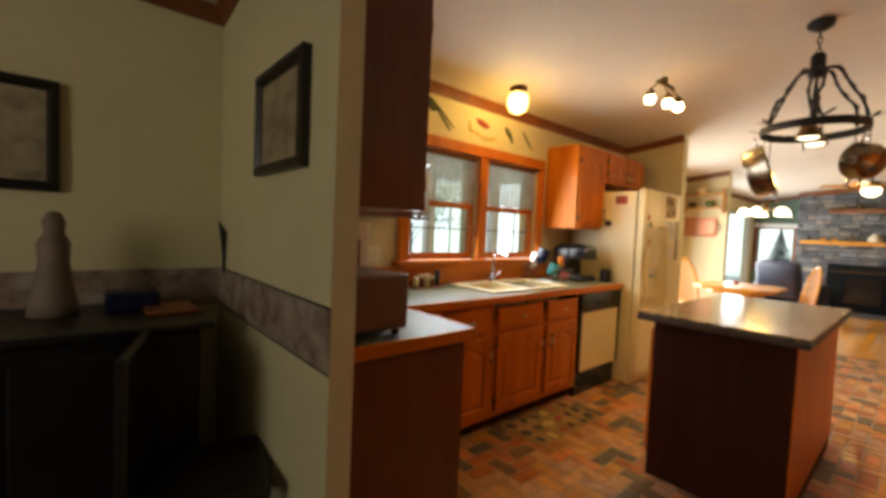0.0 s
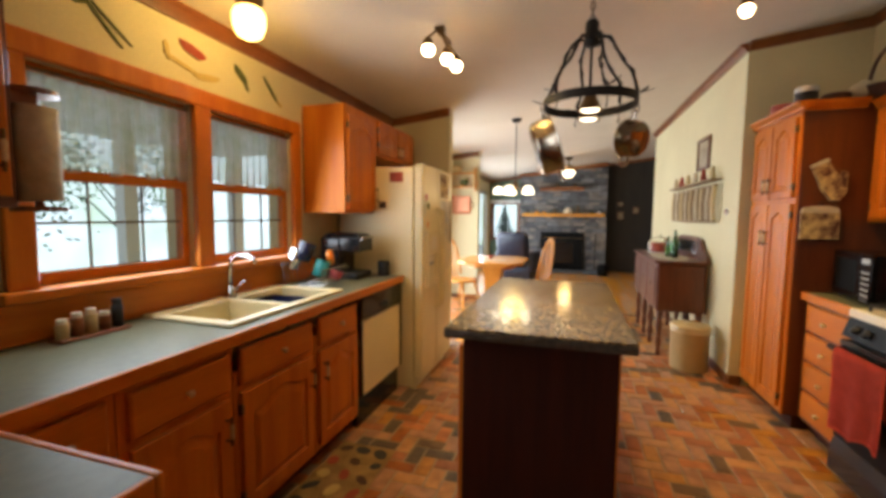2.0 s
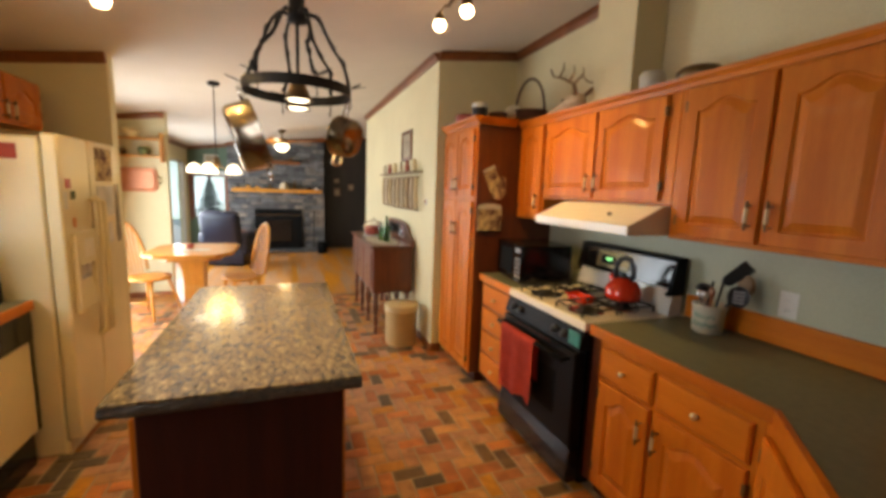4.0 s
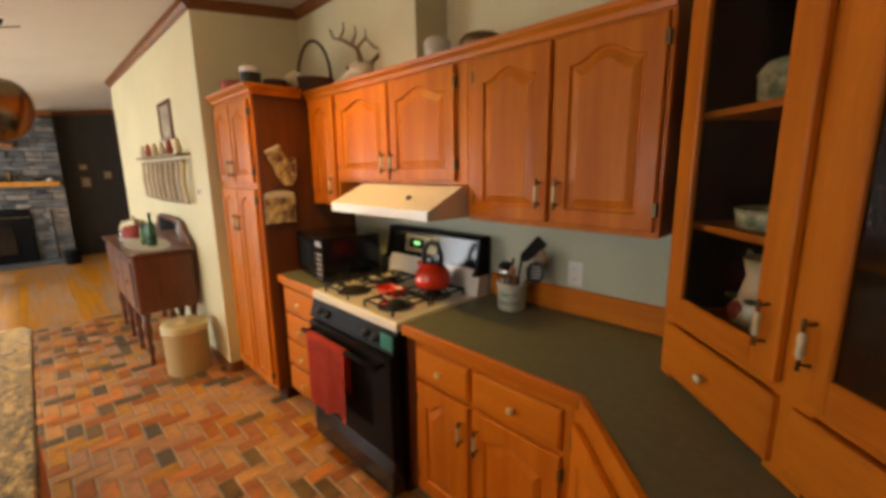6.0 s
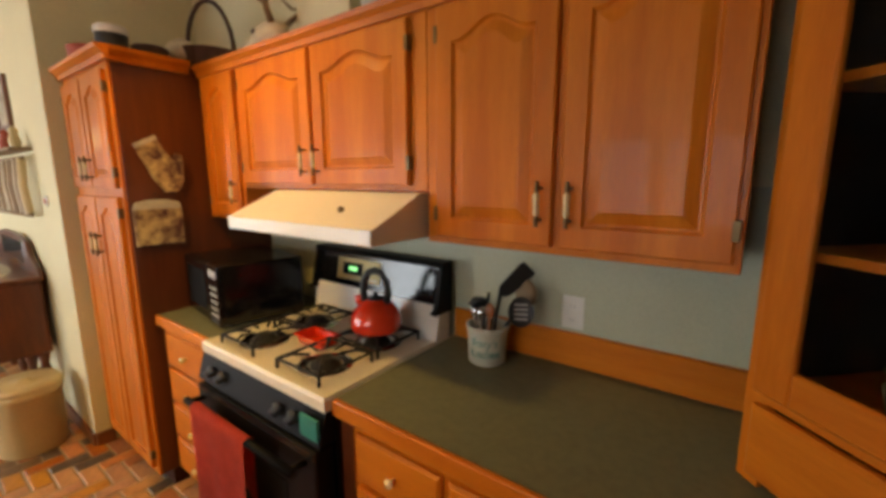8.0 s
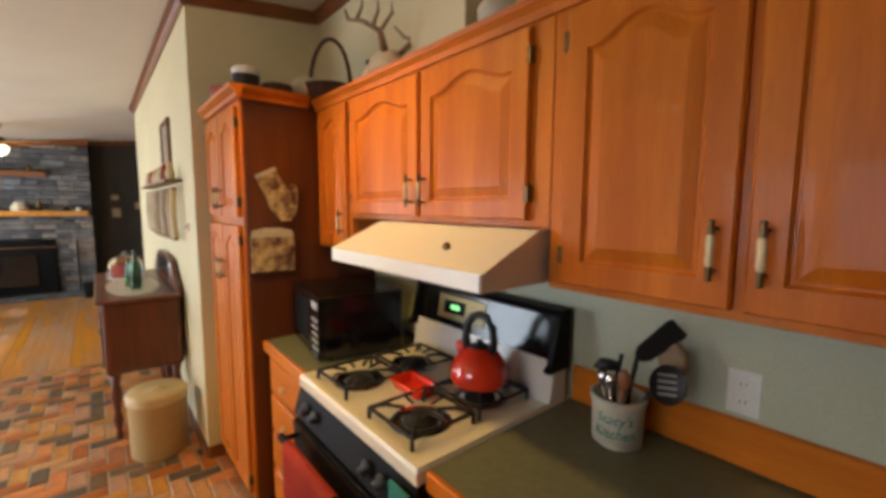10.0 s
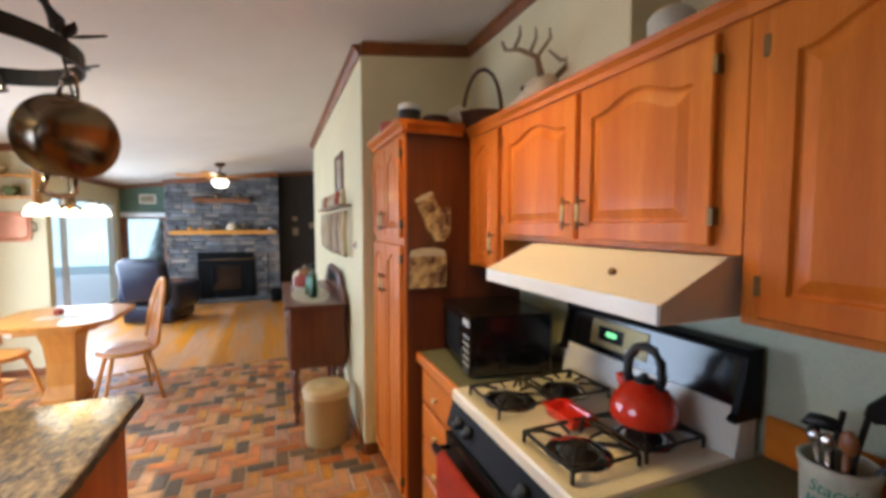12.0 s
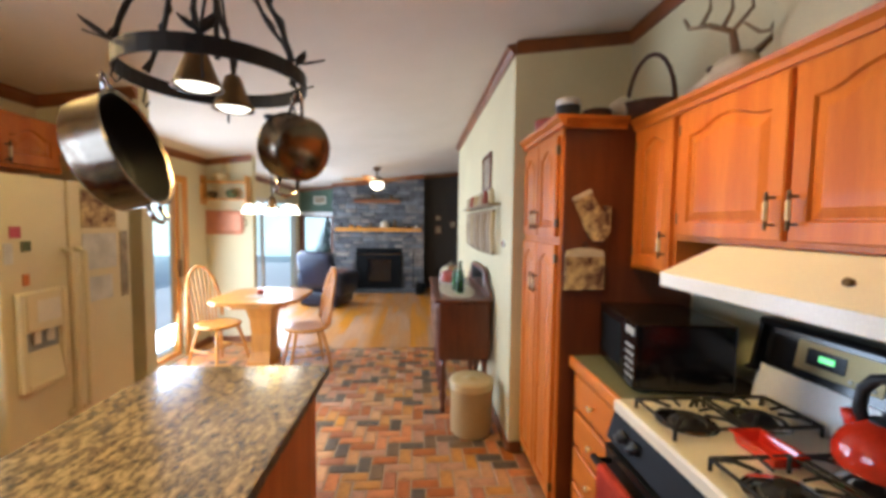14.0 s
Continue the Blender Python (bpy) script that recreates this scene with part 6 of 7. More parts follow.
solo("bottle", lathe([(0, 0), (0.026, 0), (0.028, 0.12), (0.012, 0.17), (0.012, 0.21), (0, 0.21)], 20), BOTTLE, "small dark green bottle on the sideboard", "bottle", smooth=True, m=pose(8.36, -0.03, 0.957))
ck = thing("cake_stand", "glass-domed cake stand with a red cake on the sideboard", "cake stand", pose(8.82, -0.03, 0.957))
part("plate", lathe([(0, 0), (0.12, 0), (0.13, 0.012), (0, 0.012)], 28), WHITE, ck)
part("cake", lathe([(0.09, 0.013), (0.09, 0.10), (0.07, 0.115), (0, 0.118)], 24), PEPPER, ck, "red cake", True)
part("dome", lathe([(0.118, 0.013), (0.118, 0.12), (0.09, 0.165), (0.03, 0.185), (0, 0.187)], 28), DOME, ck, "clear glass dome", True)
part("knob", blob((0, 0, 0.20), (0.018, 0.018, 0.018)), DOME, ck, smooth=True)
bn = thing("stoneware_crock", "large tan stoneware crock with a lid, standing on the brick floor", "crock", pose(7.63, -0.095, 0.0105))
part("pot", lathe([(0, 0), (0.145, 0), (0.153, 0.01), (0.156, 0.33), (0.163, 0.335), (0.163, 0.365), (0.15, 0.37), (0, 0.37)], 40), CROCK, bn, smooth=True)
part("lid", lathe([(0.165, 0.37), (0.168, 0.385), (0.155, 0.405), (0.10, 0.40), (0.03, 0.402), (0.025, 0.415), (0, 0.417)], 40), CROCK, bn, "flat tan lid", True)
pc = thing("picture_frame", "dark framed picture on the cream wall above the rack", "picture", pose(8.50, -0.31, 1.87, 0, 0, 180))
part("frame", loft([[(x, y, z) for x, z in ((-i, -i), (0.36 + i, -i), (0.36 + i, 0.28 + i), (-i, 0.28 + i))] for i, y in ((0.02, 0), (0.02, -0.02), (0.0, -0.024), (-0.012, -0.012), (-0.012, 0.0))]), MAHOG, pc)
part("print", cube(0.012, 0.348, -0.008, -0.004, 0.012, 0.268), PRINT, pc, "faded print")
rk = thing("wall_rack", "rustic stick rack with hanging corn-coloured bundles on the wall", "wall rack", pose(9.35, -0.31, 0, 0, 0, 180))
L = 1.62
part("shelf", cube(0, L, -0.10, 0, 1.70, 1.72, 0.004), ANTLER, rk)
part("rail", tube([(0, -0.05, 1.66), (L, -0.05, 1.66)], 0.012), ANTLER, rk, smooth=True)
part("lower_rail", tube([(0, -0.05, 1.335), (L * 0.5, -0.07, 1.325), (L, -0.05, 1.335)], 0.012), ANTLER, rk, smooth=True)
random.seed(5)
for k in range(17):
    x = 0.04 + k * (L - 0.08) / 16
    part("dried_stalk", tube([(x, -0.05, 1.66), (x + random.uniform(-0.01, 0.01), -0.06, 1.5), (x, -0.05, 1.34)], random.uniform(0.010, 0.022), 7), (CROCK, ANTLER, BONE, ANTLER)[k % 4], rk)
for k in range(6):
    x = 0.10 + k * 0.28
    part("figurine", lathe([(0.025, 0), (0.03, 0.04), (0.018, 0.08), (0.022, 0.10), (0, 0.125)], 12, (x, -0.05, 1.721)), (BONE, PEPPER, CROCK)[k % 3], rk, "small shelf ornament", True)
for x, z in ((7.58, 1.38),):
    s2 = thing("wall_ornament", "small red and white ornament hung on the wall", "ornament", pose(x, -0.31, z, 0, 0, 180))
    part("plaque", lathe([(0.03, 0), (0.03, 0.008), (0, 0.012)], 16), WHITE, s2).matrix_basis = pose(0, 0, 0.04, 90)
    part("heart", lathe([(0.017, 0), (0.014, 0.008), (0, 0.01)], 14), PEPPER, s2, "red centre").matrix_basis = pose(0, -0.009, 0.04, 90)

# ---- dining area ----
tb = thing("dining_table", "golden oak pedestal dining table with clipped corners", "table", pose(9.22, 1.98, 0.010))
oct_ = [(-0.34, -0.44), (0.34, -0.44), (0.50, -0.29), (0.50, 0.29), (0.34, 0.44), (-0.34, 0.44), (-0.50, 0.29), (-0.50, -0.29)]
part("tabletop", prism(oct_, 0.72, 0.755, bevel=0.008), OAK, tb)
part("apron", prism([(x * 0.7, y * 0.7) for x, y in oct_], 0.66, 0.72), OAK, tb)
part("pedestal", loft([[(sx * a, sy * b, z) for sx, sy in ((-1, -1), (1, -1), (1, 1), (-1, 1))] for a, b, z in ((0.20, 0.12, 0.0), (0.20, 0.12, 0.06), (0.13, 0.10, 0.16), (0.11, 0.10, 0.35), (0.13, 0.11, 0.52), (0.18, 0.14, 0.66))]), OAK, tb)
solo("napkin_holder", cube(9.20, 9.30, 2.0, 2.05, 0.7665, 0.82, 0.01), PEPPER, "small red napkin holder on the table", "napkin holder")
solo("placemat", cube(9.05, 9.18, 1.80, 2.12, 0.7655, 0.769), CLOTH, "pale cloth lying on the table", "placemat")


def windsor(m, label):
    """An oak hoop-back chair; its front faces -y."""
    c = thing("windsor_chair", label, "chair", m, "chairs round the table")
    part("seat", lathe([(0, 0.41), (0.17, 0.41), (0.215, 0.43), (0.21, 0.45), (0.15, 0.443), (0, 0.438)], 24), OAK, c, smooth=True)
    for sx, sy in ((-1, -1), (1, -1), (-1, 1), (1, 1)):
        part("leg", tube([(sx * 0.12, sy * 0.12, 0.42), (sx * 0.165, sy * 0.165, 0.22), (sx * 0.20, sy * 0.20, 0.012)], 0.019, 8, taper=0.011), OAK, c, smooth=True)
    for s in (-1, 1):
        part("stretcher", tube([(s * 0.172, -0.172, 0.19), (s * 0.172, 0.172, 0.19)], 0.010, 8), OAK, c, smooth=True)
    part("stretcher", tube([(-0.172, 0, 0.19), (0.172, 0, 0.19)], 0.010, 8), OAK, c, smooth=True)
    part("hoop", tube([(-0.195 * math.cos(a), 0.17 + 0.10 * math.sin(a), 0.44 + 0.57 * math.sin(a) ** 0.7) for a in np.linspace(0.02, math.pi - 0.02, 20)], 0.016, 8), OAK, c, smooth=True)
    for k in range(7):
        x = -0.135 + k * 0.045
        a = math.acos(max(-1, min(1, -x * 1.1 / 0.195)))
        part("spindle", tube([(x * 0.85, 0.165, 0.44), (x * 1.1, 0.17 + 0.10 * math.sin(a), 0.44 + 0.57 * math.sin(a) ** 0.7)], 0.007, 6), OAK, c)
    return c


windsor(pose(8.98, 1.46, 0.008, 0, 0, 205) @ Matrix.Diagonal((1.05, 1.05, 1.05, 1)), "golden oak spindle-back chair pulled out from the table")
windsor(pose(9.12, 2.42, 0.008, 0, 0, -25) @ Matrix.Diagonal((1.05, 1.05, 1.05, 1)), "golden oak spindle-back chair by the patio door")

ch = thing("chandelier", "chandelier with five lit glass shades over the table", "chandelier", pose(8.40, 1.60, 0))
zt = ceil_z(1.60)
part("canopy", lathe([(0, 0), (0.06, 0), (0.05, -0.03), (0, -0.04)], 20, (0, 0, zt)), IRON, ch)
part("stem", tube([(0, 0, zt - 0.03), (0, 0, 1.72)], 0.006), IRON, ch)
part("hub", lathe([(0, 1.80), (0.03, 1.77), (0.04, 1.72), (0.02, 1.68), (0, 1.67)], 16), BRONZE, ch, smooth=True)
for k in range(5):
    a = k * 2 * math.pi / 5 + 0.4
    cx, cy = math.cos(a), math.sin(a)
    ar = part("arm", tube([(0.02 * cx, 0.02 * cy, 1.71), (0.10 * cx, 0.10 * cy, 1.67), (0.17 * cx, 0.17 * cy, 1.70), (0.19 * cx, 0.19 * cy, 1.73)], 0.008), BRONZE, ch, smooth=True)
    part("shade", lathe([(0.02, 0.03), (0.045, 0.01), (0.065, -0.045), (0.06, -0.05), (0, -0.02)], 18, (0.19 * cx, 0.19 * cy, 1.68)), SHADE, ar, "glowing glass shade", True).visible_shadow = False

ws = thing("hanging_shelf", "oak wall shelf with pottery on two levels", "shelf", pose(10.05, 3.0 - 0.02, 0, 0, 0, -90))
for z in (1.82, 2.03):
    part("board", cube(0.0, 0.56, -0.14, 0, z, z + 0.02, 0.003), OAK, ws)
for x in (0.0, 0.54):
    part("side", cube(x, x + 0.02, -0.14, 0, 1.76, 2.12, 0.003), OAK, ws)
for y, z, r, hh, mat, lb in ((2.86, 1.842, 0.06, 0.08, BRONZE, "brown pottery bowl"), (2.62, 1.842, 0.07, 0.10, TUFT, "green pottery jug"), (2.75, 2.052, 0.10, 0.11, CROCK, "tan woven bowl")):
    solo("pottery", lathe([(0, 0), (r * 0.6, 0), (r, hh * 0.6), (r * 0.8, hh), (r * 0.7, hh), (0, hh * 0.5)], 20), mat, lb + " on the wall shelf", "pottery", smooth=True, m=pose(9.98, y, z))
ty = thing("copper_tray", "rounded copper tray hung on the wall", "tray", pose(10.048, 2.76, 1.54, 0, 0, -90))


def rounded(w, h, r, n=5):
    return [(sx * (w - r) + r * math.cos(a), sz * (h - r) + r * math.sin(a)) for sx, sz, a0 in ((1, 1, 0), (-1, 1, 90), (-1, -1, 180), (1, -1, 270)) for a in np.radians(np.linspace(a0, a0 + 90, n))]


part("plate", loft([[(x, y, z) for x, z in rounded(0.25 - i, 0.15 - i, 0.06)] for i, y in ((0.0, 0), (0.0, -0.02), (0.012, -0.022), (0.04, -0.008))]), COPPER, ty, smooth=False)
for s in (-1, 1):
    part("handle", tube([(s * 0.245, -0.01, 0.05), (s * 0.29, -0.02, 0.03), (s * 0.29, -0.02, -0.03), (s * 0.245, -0.01, -0.05)], 0.008), BRONZE, ty)
solo("switch_plate", cube(10.043, 10.05, 2.95, 3.04 - 0.08, 1.12, 1.22, 0.002), WHITE, "white switch plate on the short wall", "switch")

# ---- living room ----
rc = thing("recliner", "dark navy leather recliner armchair", "armchair", pose(12.55, 2.0, 0, 0, 0, 75))
part("base", cube(-0.36, 0.36, -0.38, 0.38, 0.03, 0.30, 0.04, seg=3), LEATHER, rc, smooth=True)
part("seat", cube(-0.27, 0.27, -0.44, 0.25, 0.28, 0.48, 0.07, seg=3), LEATHER, rc, smooth=True)
for s in (-1, 1):
    part("armrest", cube(s * 0.35 - 0.10, s * 0.35 + 0.10, -0.42, 0.36, 0.20, 0.64, 0.08, seg=3), LEATHER, rc, smooth=True)
bkp = part("backrest", cube(-0.34, 0.34, -0.12, 0.12, 0.0, 0.70, 0.10, seg=3), LEATHER, rc, smooth=True)
bkp.matrix_basis = pose(0, 0.32, 0.36, -14)
part("head_cushion", cube(-0.29, 0.29, -0.17, 0.0, 0.40, 0.66, 0.07, seg=3), LEATHER, bkp, smooth=True)

fp = tagged(new("fireplace"), "grey ledge-stone fireplace with an oak mantel and black insert", "fireplace")
FX = 14.06
y0, y1 = 0.16, 2.21
part("core", prism([(FX + 0.03, y0 + 0.02), (14.5, y0 + 0.02), (14.5, y1 - 0.02), (FX + 0.03, y1 - 0.02)], 0.0, ceil_z(y1) - 0.02), MORTAR, fp)
part("cornice", loft([[(FX - p, y, ceil_z(y) - 0.01 + q) for p, q in ((0, 0), (0.07, 0), (0.05, -0.05), (0.02, -0.09), (0, -0.09))] for y in (y0, y1)]), TRIM, fp, "stained wooden cornice")
part("mantel", cube(FX - 0.20, FX + 0.02, 0.22, 2.12, 1.36, 1.44, 0.012, seg=2), OAK, fp, "thick oak mantel shelf")
part("hearth", cube(FX - 0.30, FX + 0.05, 0.13, 2.22, 0.0, 0.07, 0.015), STONE, fp, "low stone hearth")
ins = part("insert", cube(FX - 0.06, FX + 0.1, 0.66, 1.68, 0.07, 0.98, 0.012), SOOT, fp, "black stove insert")
part("glass_door", cube(FX - 0.075, FX - 0.058, 0.90, 1.44, 0.22, 0.74, 0.01), BLACK, ins, "dark glass door")
part("trim_bar", cube(FX - 0.07, FX - 0.058, 0.66, 1.68, 0.84, 0.86), STEEL, ins, "thin metal strip")
for k, (y, r, hh, mat) in enumerate(((2.0, 0.03, 0.09, RUBBER), (1.78, 0.05, 0.06, OAK), (1.60, 0.05, 0.05, OAK), (1.35, 0.03, 0.12, BRONZE), (1.05, 0.10, 0.14, BONE), (0.82, 0.03, 0.2, BRONZE), (0.5, 0.05, 0.07, BLACK), (0.34, 0.04, 0.06, WHITE))):
    solo("mantel_ornament", lathe([(0, 0), (r, 0), (r * 1.05, hh * 0.5), (r * 0.6, hh * 0.8), (r * 0.7, hh), (0, hh)], 14), mat, "small ornament standing on the mantel", "ornament", "mantel ornaments", smooth=True, m=pose(FX - 0.10, y, 1.441))
sh = thing("wall_shelf", "rough red-brown wooden shelf high on the chimney", "shelf")
part("board", cube(FX - 0.16, FX - 0.02, 0.70, 1.72, 1.99, 2.07, 0.015), TRIM, sh)
for y in (0.9, 1.3):
    part("peg", lathe([(0.03, 2.07), (0.035, 2.13), (0.015, 2.17), (0, 2.17)], 12, (FX - 0.09, y, 0)), BRONZE, sh)
pk = solo("poker", tube([(FX - 0.05, 0.40, 0.09), (FX - 0.06, 0.40, 0.95)], 0.015), IRON, "iron poker leaning by the fireplace", "poker")
solo("ash_bucket", lathe([(0, 0), (0.10, 0), (0.12, 0.24), (0.11, 0.24), (0.09, 0.01), (0, 0.01)], 20), SOOT, "black ash bucket on the hearth floor", "bucket", smooth=True, m=pose(13.60, 0.24, 0.013))
sst = thing("side_table", "small glass side table beside the recliner", "side table", pose(13.55, 2.02, 0.013))
for z in (0.18, 0.50):
    part("shelf", cube(-0.2, 0.2, -0.2, 0.2, z, z + 0.02, 0.004), MAHOG if z > 0.3 else DOME, sst)
for sx in (-1, 1):
    for sy in (-1, 1):
        part("leg", cube(sx * 0.19 - 0.012, sx * 0.19 + 0.012, sy * 0.19 - 0.012, sy * 0.19 + 0.012, 0, 0.54), MAHOG, sst)
fn = thing("ceiling_fan", "wooden ceiling fan with a lit glass bowl, at rest", "ceiling fan", pose(12.3, 1.05, 0))
zf = ceil_z(1.05)
part("canopy", lathe([(0, 0), (0.08, 0), (0.06, -0.05), (0.015, -0.06), (0.015, -0.18), (0, -0.18)], 20, (0, 0, zf)), BRONZE, fn, smooth=True)
part("motor", lathe([(0.03, 0.02), (0.10, 0.0), (0.11, -0.06), (0.06, -0.09), (0, -0.09)], 24, (0, 0, zf - 0.17)), BRONZE, fn, smooth=True)
for k in range(5):
    b2 = part("blade", cube(0.14, 0.62, -0.06, 0.06, -0.004, 0.004, 0.003), OAK, fn)
    b2.matrix_basis = pose(0, 0, zf - 0.21, 0, 0, 72 * k + 20) @ pose(0, 0, 0, 10)
part("bowl", lathe([(0.11, -0.0), (0.125, -0.03), (0.10, -0.09), (0.05, -0.12), (0, -0.125)], 24, (0, 0, zf - 0.27)), SHADE, fn, "glowing glass bowl", True).visible_shadow = False
for y, z, w2, h2 in ((-0.10, 1.30, 0.16, 0.2), (-0.10, 1.62, 0.14, 0.12), (-0.45, 1.45, 0.14, 0.16)):
    q = thing("picture_frame", "small dim picture on the dark panelled wall", "picture", pose(14.50, y, z, 0, 0, -90), "small pictures on the dark wall")
    part("frame", cube(0, w2, -0.02, 0, 0, h2, 0.004), MAHOG, q)
    part("print", cube(0.02, w2 - 0.02, -0.023, -0.019, 0.02, h2 - 0.02), PRINT, q)
q = thing("picture_frame", "small pale picture on the sage wall above the window", "picture", pose(14.50, 2.72, 1.97, 0, 0, -90))
part("frame", cube(0, 0.28, -0.02, 0, 0, 0.18, 0.004), BISQUE, q)
part("print", cube(0.025, 0.255, -0.023, -0.019, 0.025, 0.155), PRINT, q)

# ---- dining room behind the divider ----
bf = thing("buffet", "dark ebony buffet against the dim dining room wall", "buffet")
part("body", cube(1.55, 3.08, 2.22, 2.74, 0.08, 0.90, 0.015, seg=2), BLACKWOOD, bf)
part("top", cube(1.50, 3.12, 2.18, 2.76, 0.90, 0.93, 0.008, seg=2), BLACKWOOD, bf)
for x in (1.6, 3.03):
    for y in (2.27, 2.69):
        part("foot", cube(x - 0.04, x + 0.04, y - 0.04, y + 0.04, 0, 0.08, 0.01), BLACKWOOD, bf)
for k in range(3):
    part("door", cube(1.60 + k * 0.48, 2.05 + k * 0.48, 2.20, 2.221, 0.14, 0.84, 0.008), BLACKWOOD, bf)
solo("angel_figurine", lathe([(0, 0), (0.075, 0), (0.07, 0.05), (0.045, 0.2), (0.05, 0.27), (0.03, 0.31), (0.035, 0.35), (0.02, 0.385), (0, 0.39)], 18), DIM_CERAMIC, "draped figurine on the buffet, its colour dimmed for the dark room", "figurine", smooth=True, m=pose(2.65, 2.55, 0.931))
solo("decor_box", cube(2.80, 2.98, 2.5, 2.62, 0.931, 1.01, 0.01), BLUE, "dark blue decorative box on the buffet", "box")
solo("serving_board", cube(2.92, 3.10, 2.36, 2.60, 0.931, 0.948, 0.006), TRIM, "wooden board lying on the buffet", "board")


def framed(name, m, w2, h2, label):
    q = thing(name, label, "picture", m)
    part("frame", loft([[(x, y, z) for x, z in ((-i, -i), (w2 + i, -i), (w2 + i, h2 + i), (-i, h2 + i))] for i, y in ((0.0, 0), (0.0, -0.03), (-0.025, -0.035), (-0.04, -0.015), (-0.04, 0.0))]), BLACKWOOD, q)
    part("print", cube(0.035, w2 - 0.035, -0.012, -0.006, 0.035, h2 - 0.035), PRINT, q)
    return q


framed("picture_frame", pose(3.26, 2.14, 1.49, 0, 0, -90), 0.46, 0.37, "dark wooden framed print on the divider wall")
framed("picture_frame", pose(2.05, 2.77, 1.40), 0.61, 0.44, "dark framed landscape print on the dining room wall")
setting("wallpaper_border", cube(3.2575, 3.26, 1.50, 2.767, 0.89, 1.075), BORDER, "printed wallpaper border at chair-rail height", "trim")
setting("wallpaper_border", cube(0.0, 3.257, 2.7675, 2.77, 0.89, 1.075), BORDER, "printed wallpaper border at chair-rail height", "trim")
for z in (0.885, 1.075):
    setting("border_edge", cube(3.256, 3.26, 1.50, 2.766, z, z + 0.006), BLACKWOOD, "thin dark line of the wallpaper border", "trim")
tw = thing("twig_sconce", "dark twig ornament hanging in the corner", "ornament", pose(3.255, 2.66, 1.18))
for k in range(5):
    part("twig", tube([(0, 0, -0.12), (-0.005, 0.01 * k - 0.02, 0), (-0.01, 0.035 * (k - 2), 0.08 + 0.012 * k)], 0.005, 6), BLACKWOOD, tw)
dc = thing("dining_chair", "black high-backed chair in the dark dining room corner", "chair", pose(3.05, 1.98, 0, 0, 0, 75))
part("seat", cube(-0.2, 0.2, -0.2, 0.2, 0.42, 0.47, 0.015), BLACKWOOD, dc)
part("backrest", cube(-0.19, 0.19, 0.18, 0.21, 0.47, 0.92, 0.01), BLACKWOOD, dc)
for sx in (-1, 1):
    for sy in (-1, 1):
        part("leg", cube(sx * 0.17 - 0.018, sx * 0.17 + 0.018, sy * 0.17 - 0.018, sy * 0.17 + 0.018, 0, 0.42), BLACKWOOD, dc)

# ---- outside ----


def conifer(x, y, h, seed):
    rnd = random.Random(seed)
    t = thing("fir_tree", "dark green fir tree outside the window", "tree", pose(x, y, -0.5), "trees outside")
    part("trunk", tube([(0, 0, 0), (0.02, 0.01, h * 0.5), (0, 0, h)], 0.05 * h / 2, 8, taper=0.01), BARK, t)
    bm = bmesh.new()
    n = 420
    for i in range(n):
        f = (i / n) ** 0.8
        z = h * (0.10 + 0.88 * f)
        a = i * 2.39996 + rnd.uniform(-0.3, 0.3)
        reach = h * 0.30 * (1 - f) * rnd.uniform(0.65, 1.1) + 0.02
        d = Vector((math.cos(a), math.sin(a), -0.25))
        side = Vector((-math.sin(a), math.cos(a), 0))
        for k in range(3):
            p = Vector((0, 0, z)) + d * reach * (0.35 + 0.3 * k)
            w2 = reach * 0.16
            v = [bm.verts.new(p + o) for o in (side * w2, d * reach * 0.35, side * -w2, Vector((0, 0, 0.05 * h * 0.2)))]
            bm.faces.new((v[0], v[1], v[3]))
            bm.faces.new((v[1], v[2], v[3]))
    part("crown", bm, LEAF, t)
    return t


conifer(19.0, 3.35, 2.35, 1)


def broadleaf(x, y, h, seed):
    rnd = random.Random(seed)
    t = thing("garden_tree", "leafy tree with pale green leaves outside the kitchen window", "tree", pose(x, y, -0.5), "trees outside")
    part("trunk", tube([(0, 0, 0), (0.05, 0.02, h * 0.3), (-0.05, 0, h * 0.6)], 0.09, 8, taper=0.04), BARK, t)
    tips = []
    for k in range(9):
        a = k * 2.4
        tip = Vector((math.cos(a) * h * 0.28, math.sin(a) * h * 0.28, h * (0.5 + 0.05 * k)))
        tips.append(tip)
        part("limb", tube([(0, 0, h * (0.28 + 0.03 * k)), tip * 0.55 + Vector((0, 0, h * 0.2)), tip], 0.03, 6, taper=0.008), BARK, t)
    bm = bmesh.new()
    for i in range(1500):
        c = rnd.choice(tips) + Vector((rnd.gauss(0, 0.35), rnd.gauss(0, 0.35), rnd.gauss(0, 0.3)))
        u = Vector((rnd.uniform(-1, 1), rnd.uniform(-1, 1), rnd.uniform(-1, 1))).normalized() * 0.07
        w2 = u.cross(Vector((rnd.uniform(-1, 1), rnd.uniform(-1, 1), 1))).normalized() * 0.035
        bm.faces.new([bm.verts.new(p) for p in (c - u, c + w2, c + u, c - w2)])
    part("crown", bm, FOLIAGE, t)


broadleaf(7.4, 10.5, 3.9, 3)
broadleaf(11.6, 12.5, 4.4, 8)

